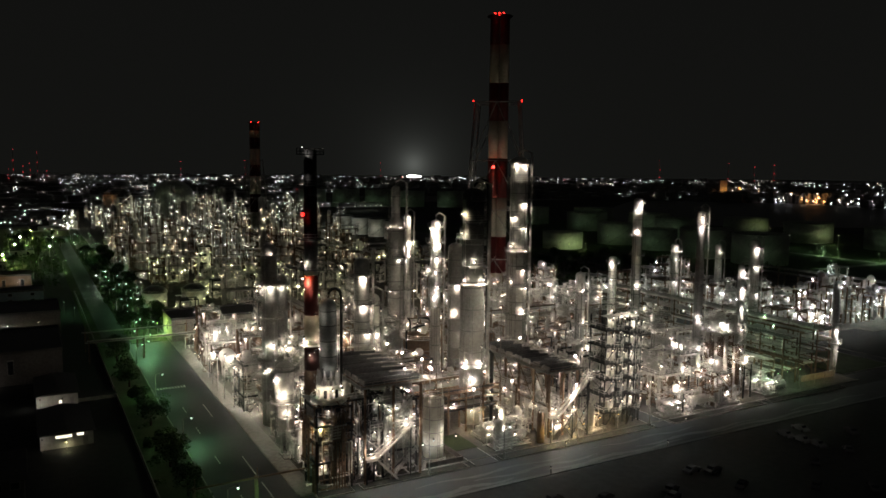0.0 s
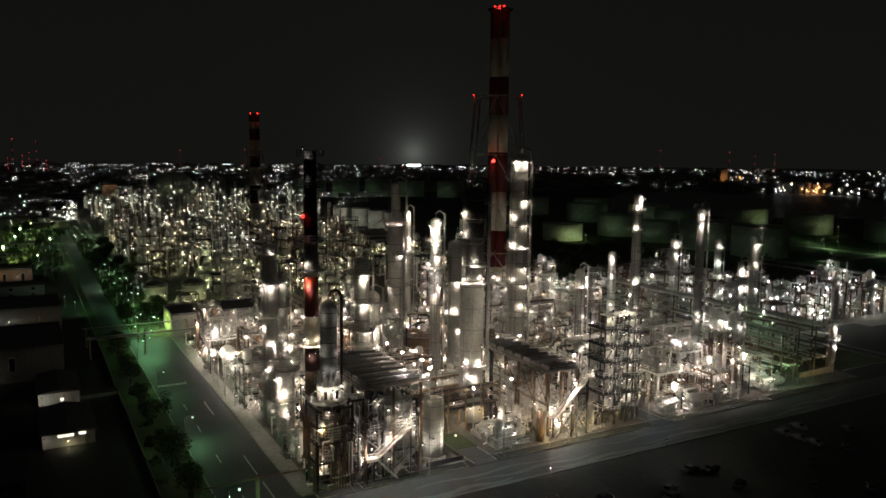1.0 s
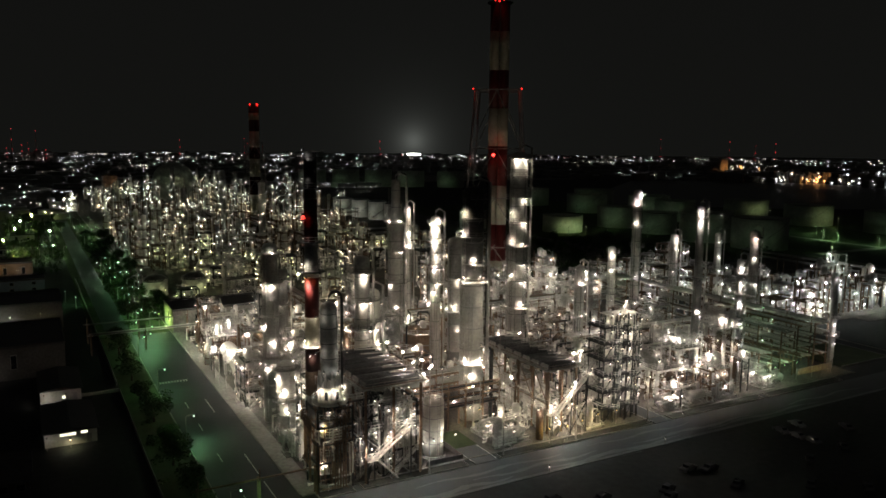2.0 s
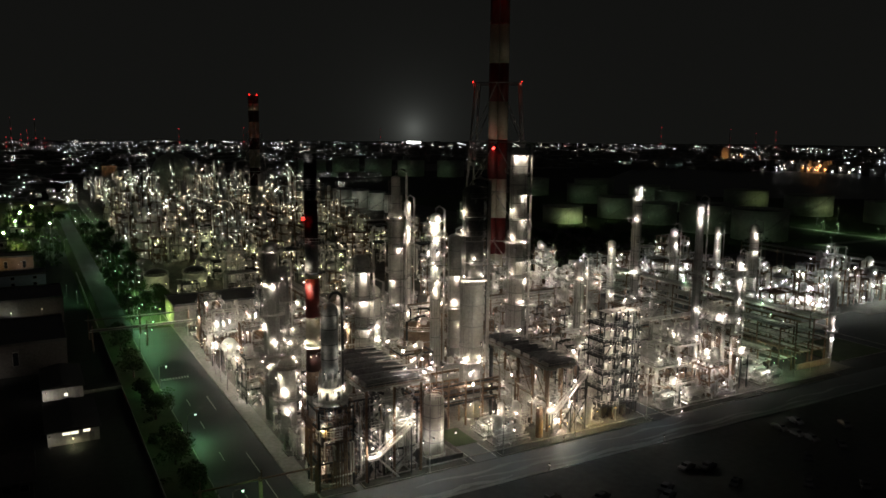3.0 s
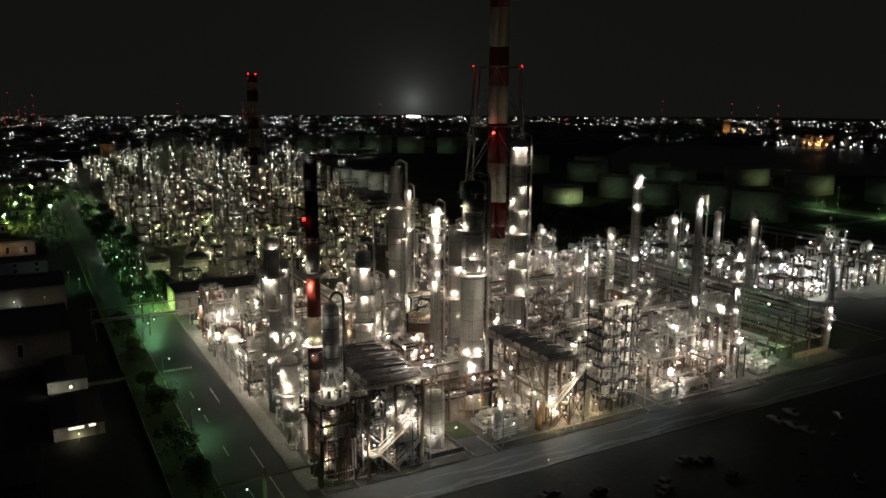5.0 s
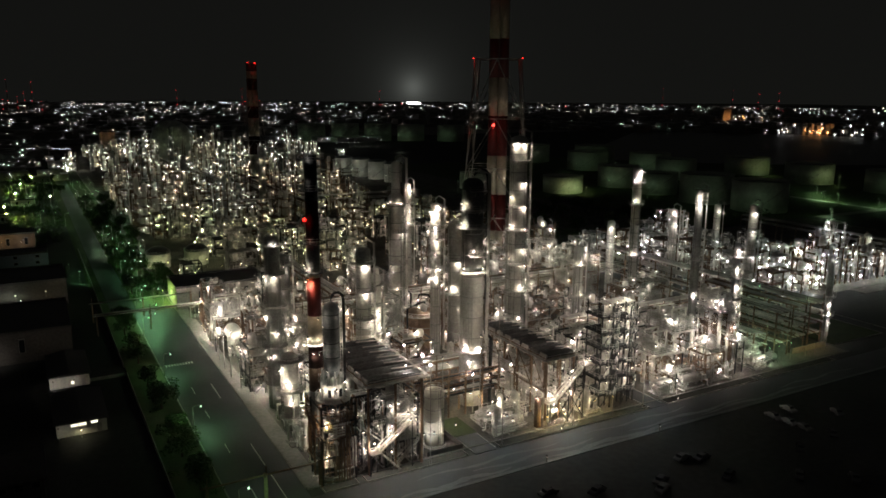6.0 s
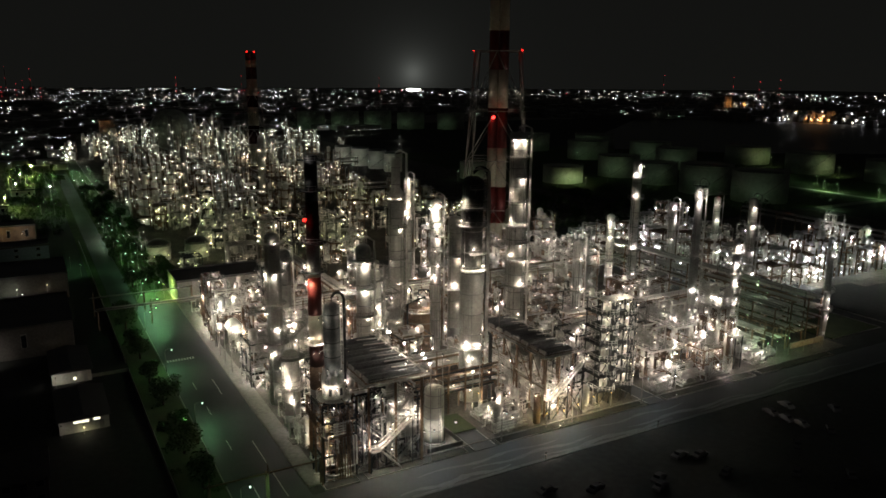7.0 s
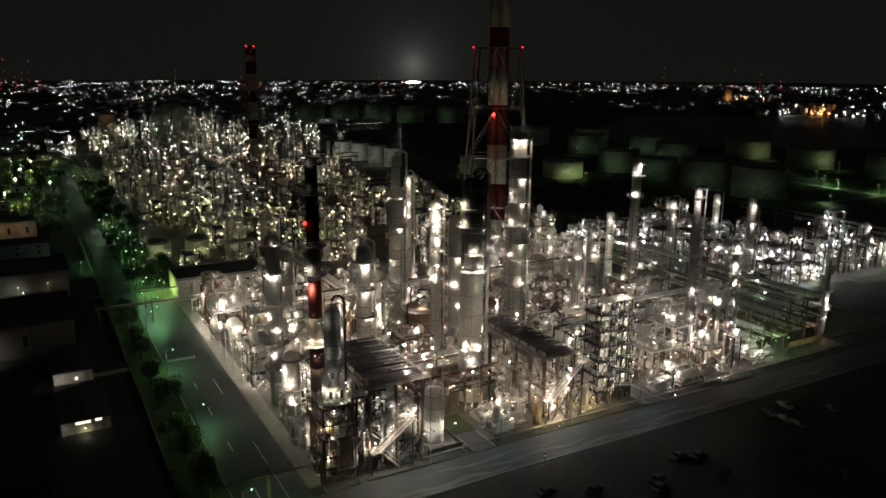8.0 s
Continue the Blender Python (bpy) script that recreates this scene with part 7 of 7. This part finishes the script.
for nx, ny, fx, fy, half, count, kind, size in WEST_QUARTERS + NORTH_QUARTERS:
    run = Vector((nx, ny)).normalized()
    for k in range(count):
        u, v = rng.random() ** 1.6, rng.uniform(-half, half)
        x, y = nx + (fx - nx) * u + v * run.y, ny + (fy - ny) * u - v * run.x
        if k % 2 == 0:
            w, h = rng.uniform(6, 16), rng.uniform(5, 12)
            blocks.box(x - w / 2, y + 1.5, 0, x + w / 2, y + w, h)
        spark(lights[rng.choice(KINDS[kind])], x, y, rng.uniform(3, 9), Vector((x, y)).length / 1339 * size * rng.choice((0.5, 0.65, 0.8, 1.0)))
for k in range(46):
    spark(lights[C_WHITE], 7 + k * 0.95, 1007 - k * 0.42, 7 + 0.6 * math.sin(k * 0.3), 0.22)
solid("far_town", blocks, FAR, "dark blocks of a distant town", "town", "stuff")
# the orange-lit works across the harbour
works = Shape()
for (x0, y0, x1, y1), count, kinds in (((1235, 940, 1275, 975), 20, (C_WHITE, C_WHITE, C_WARM)), ((1275, 905, 1375, 1000), 60, (C_ORANGE, C_ORANGE, C_ORANGE, C_WARM)),
                                       ((1600, 1340, 1760, 1400), 46, (C_WARM, C_WHITE, C_ORANGE)), ((1290, 840, 1340, 875), 16, (C_WHITE, C_WHITE, C_WARM)), ((1560, 955, 1700, 1020), 30, (C_WHITE, C_WHITE, C_WARM)), ((1250, 752, 1275, 775), 5, (C_WHITE,))):
    for k in range(count):
        x, y = rng.uniform(x0, x1), rng.uniform(y0, y1)
        w, h = rng.uniform(5, 16), rng.uniform(5, 22)
        works.box(x, y, 0, x + w, y + w, h)
        for i in range(rng.choice((1, 2, 3))):
            spark(lights[rng.choice(kinds)], x + rng.uniform(0, w), y - 1.5, rng.uniform(2, h), rng.choice((0.6, 0.9, 1.3, 1.9)))
solid("far_works", works, FAR, "distant works across the harbour", "town", "stuff")
for m, s in lights.items():
    solid("town_lights", s, m, "countless small lights of the distant town", "lights", "stuff")

t = thing("arena", 1579, 3126, 0.0, "floodlit open-air arena on the horizon", "arena", "", -27)
part("stand", Shape().hollow(0, 0, 0, 9, 34, 44, 28), FAR, t)
for k in range(6):
    bank = part("floodlight_bank", Shape().box(-30 + k * 11, -36, 13 + (1.5 if k in (0, 5) else 0), -23 + k * 11, -35, 22 - (1.5 if k in (0, 5) else 0)), C_ARENA, t)
    part("pylon", Shape().box(-28.5 + k * 11, -34.9, 0, -27 + k * 11, -34, 20), FAR, bank)

t = thing("orange_lit_block", 1574, 1364, 0.0, "tall block lit orange across the harbour", "building", "", -45)
part("wall", Shape().box(0, 0, 0, 17, 16, 34), WALL, t)
part("roof", Shape().box(-0.5, -0.5, 34, 17.5, 16.5, 35), ROOF, t)
for px in (3, 13):
    part("lamp_pole", Shape().lathe(px, -12, [(0.3, 0), (0.2, 12)], 6), STEEL, t)
    lamp(t, px, -12, 12, L_ORANGE, 0.4, False, (95, 90))
rng = random.Random(12)
for k in range(26):
    x, y = rng.uniform(-12, 24), rng.uniform(470, 720)
    street_lamp(x, y, rng.uniform(0, 360), L_FLOOD if k % 3 == 0 else L_TANK, 7, 0.27, "yard lamps")
    if rng.random() < 0.7:
        tree(x + 5, y - 5, rng.uniform(5, 8), rng.uniform(2.5, 4), 300 + k, "tree lit green by yard lamps")
# Strong lamps, and pale pavilions to catch them, added to brighten this yard.
for x, y, m in ((-3, 640, L_TANK), (-12, 520, L_FLOOD), (5, 690, L_FLOOD), (-6, 585, L_TANK), (14, 560, L_TANK)):
    street_lamp(x, y, -90, m, 8, 0.5, "yard lamps", 30)
house(-9, 566, 14, 8, 4.5, "added pale low pavilion in the green-lit yard", WALL, 1, gable=False, name="pavilion", bay=5)
house(-22, 500, 12, 8, 4.5, "added pale low pavilion in the green-lit yard", WALL, 1, gable=False, name="pavilion", bay=5)
for x, y, h in ((-18, 2300, 95), (38, 2290, 90), (4, 2310, 52), (20, 2330, 60), (60, 2310, 40), (-30, 2320, 44), (398, 2265, 70), (572, 2228, 75), (946, 2096, 72), (1623, 1630, 85), (1750, 1492, 80), (1793, 1440, 70), (1825, 1400, 75), (1982, 1166, 80)):
    t = thing("radio_mast", x, y, 0.0, "distant lattice mast with red lights", "mast", "distant masts")
    part("mast", Shape().lathe(0, 0, [(1.8, 0), (0.6, h)], 4), STEEL, t)
    for z in (h * 0.45, h * 0.7, h):
        part("beacon", Shape().lathe(0, -2.2, [(0.2, z - 1.0), (1.0, z), (0.2, z + 1.0)], 6), C_RED, t)
solid("tank_yard_road", Shape().box(440, 296, 0.0, 620, 303, 0.05).box(505, 303.2, 0.0, 511, 380, 0.05), CONCRETE, "pale service road in the tank yard", "road")
for x, y in ((543, 407), (541, 372), (523, 353), (512, 347), (514, 336), (514, 306), (530, 306), (443, 293), (580, 306), (531, 570), (533, 593), (532, 613)):
    street_lamp(x, y, 180, L_TANK, 6, 0.35, "yard lamps")
for k in range(15):
    x, y = (290 + 9 * k, 905 + 5 * k) if k < 6 else (376 + 9.5 * (k - 6), 970 + 3 * (k - 6))
    street_lamp(x, y, 180, L_FARCOOL, 6, 0.45, "tank road lamps")
for x, y in ((421, 868), (371, 765), (332, 682)):
    street_lamp(x, y, 180, L_FARCOOL, 6, 0.6, "tank road lamps")
for x, y in ((1290, 900), (1325, 897), (1355, 893)):
    street_lamp(x, y, 90, L_ORANGE, 14, 0.5, "quay lamps", 60)
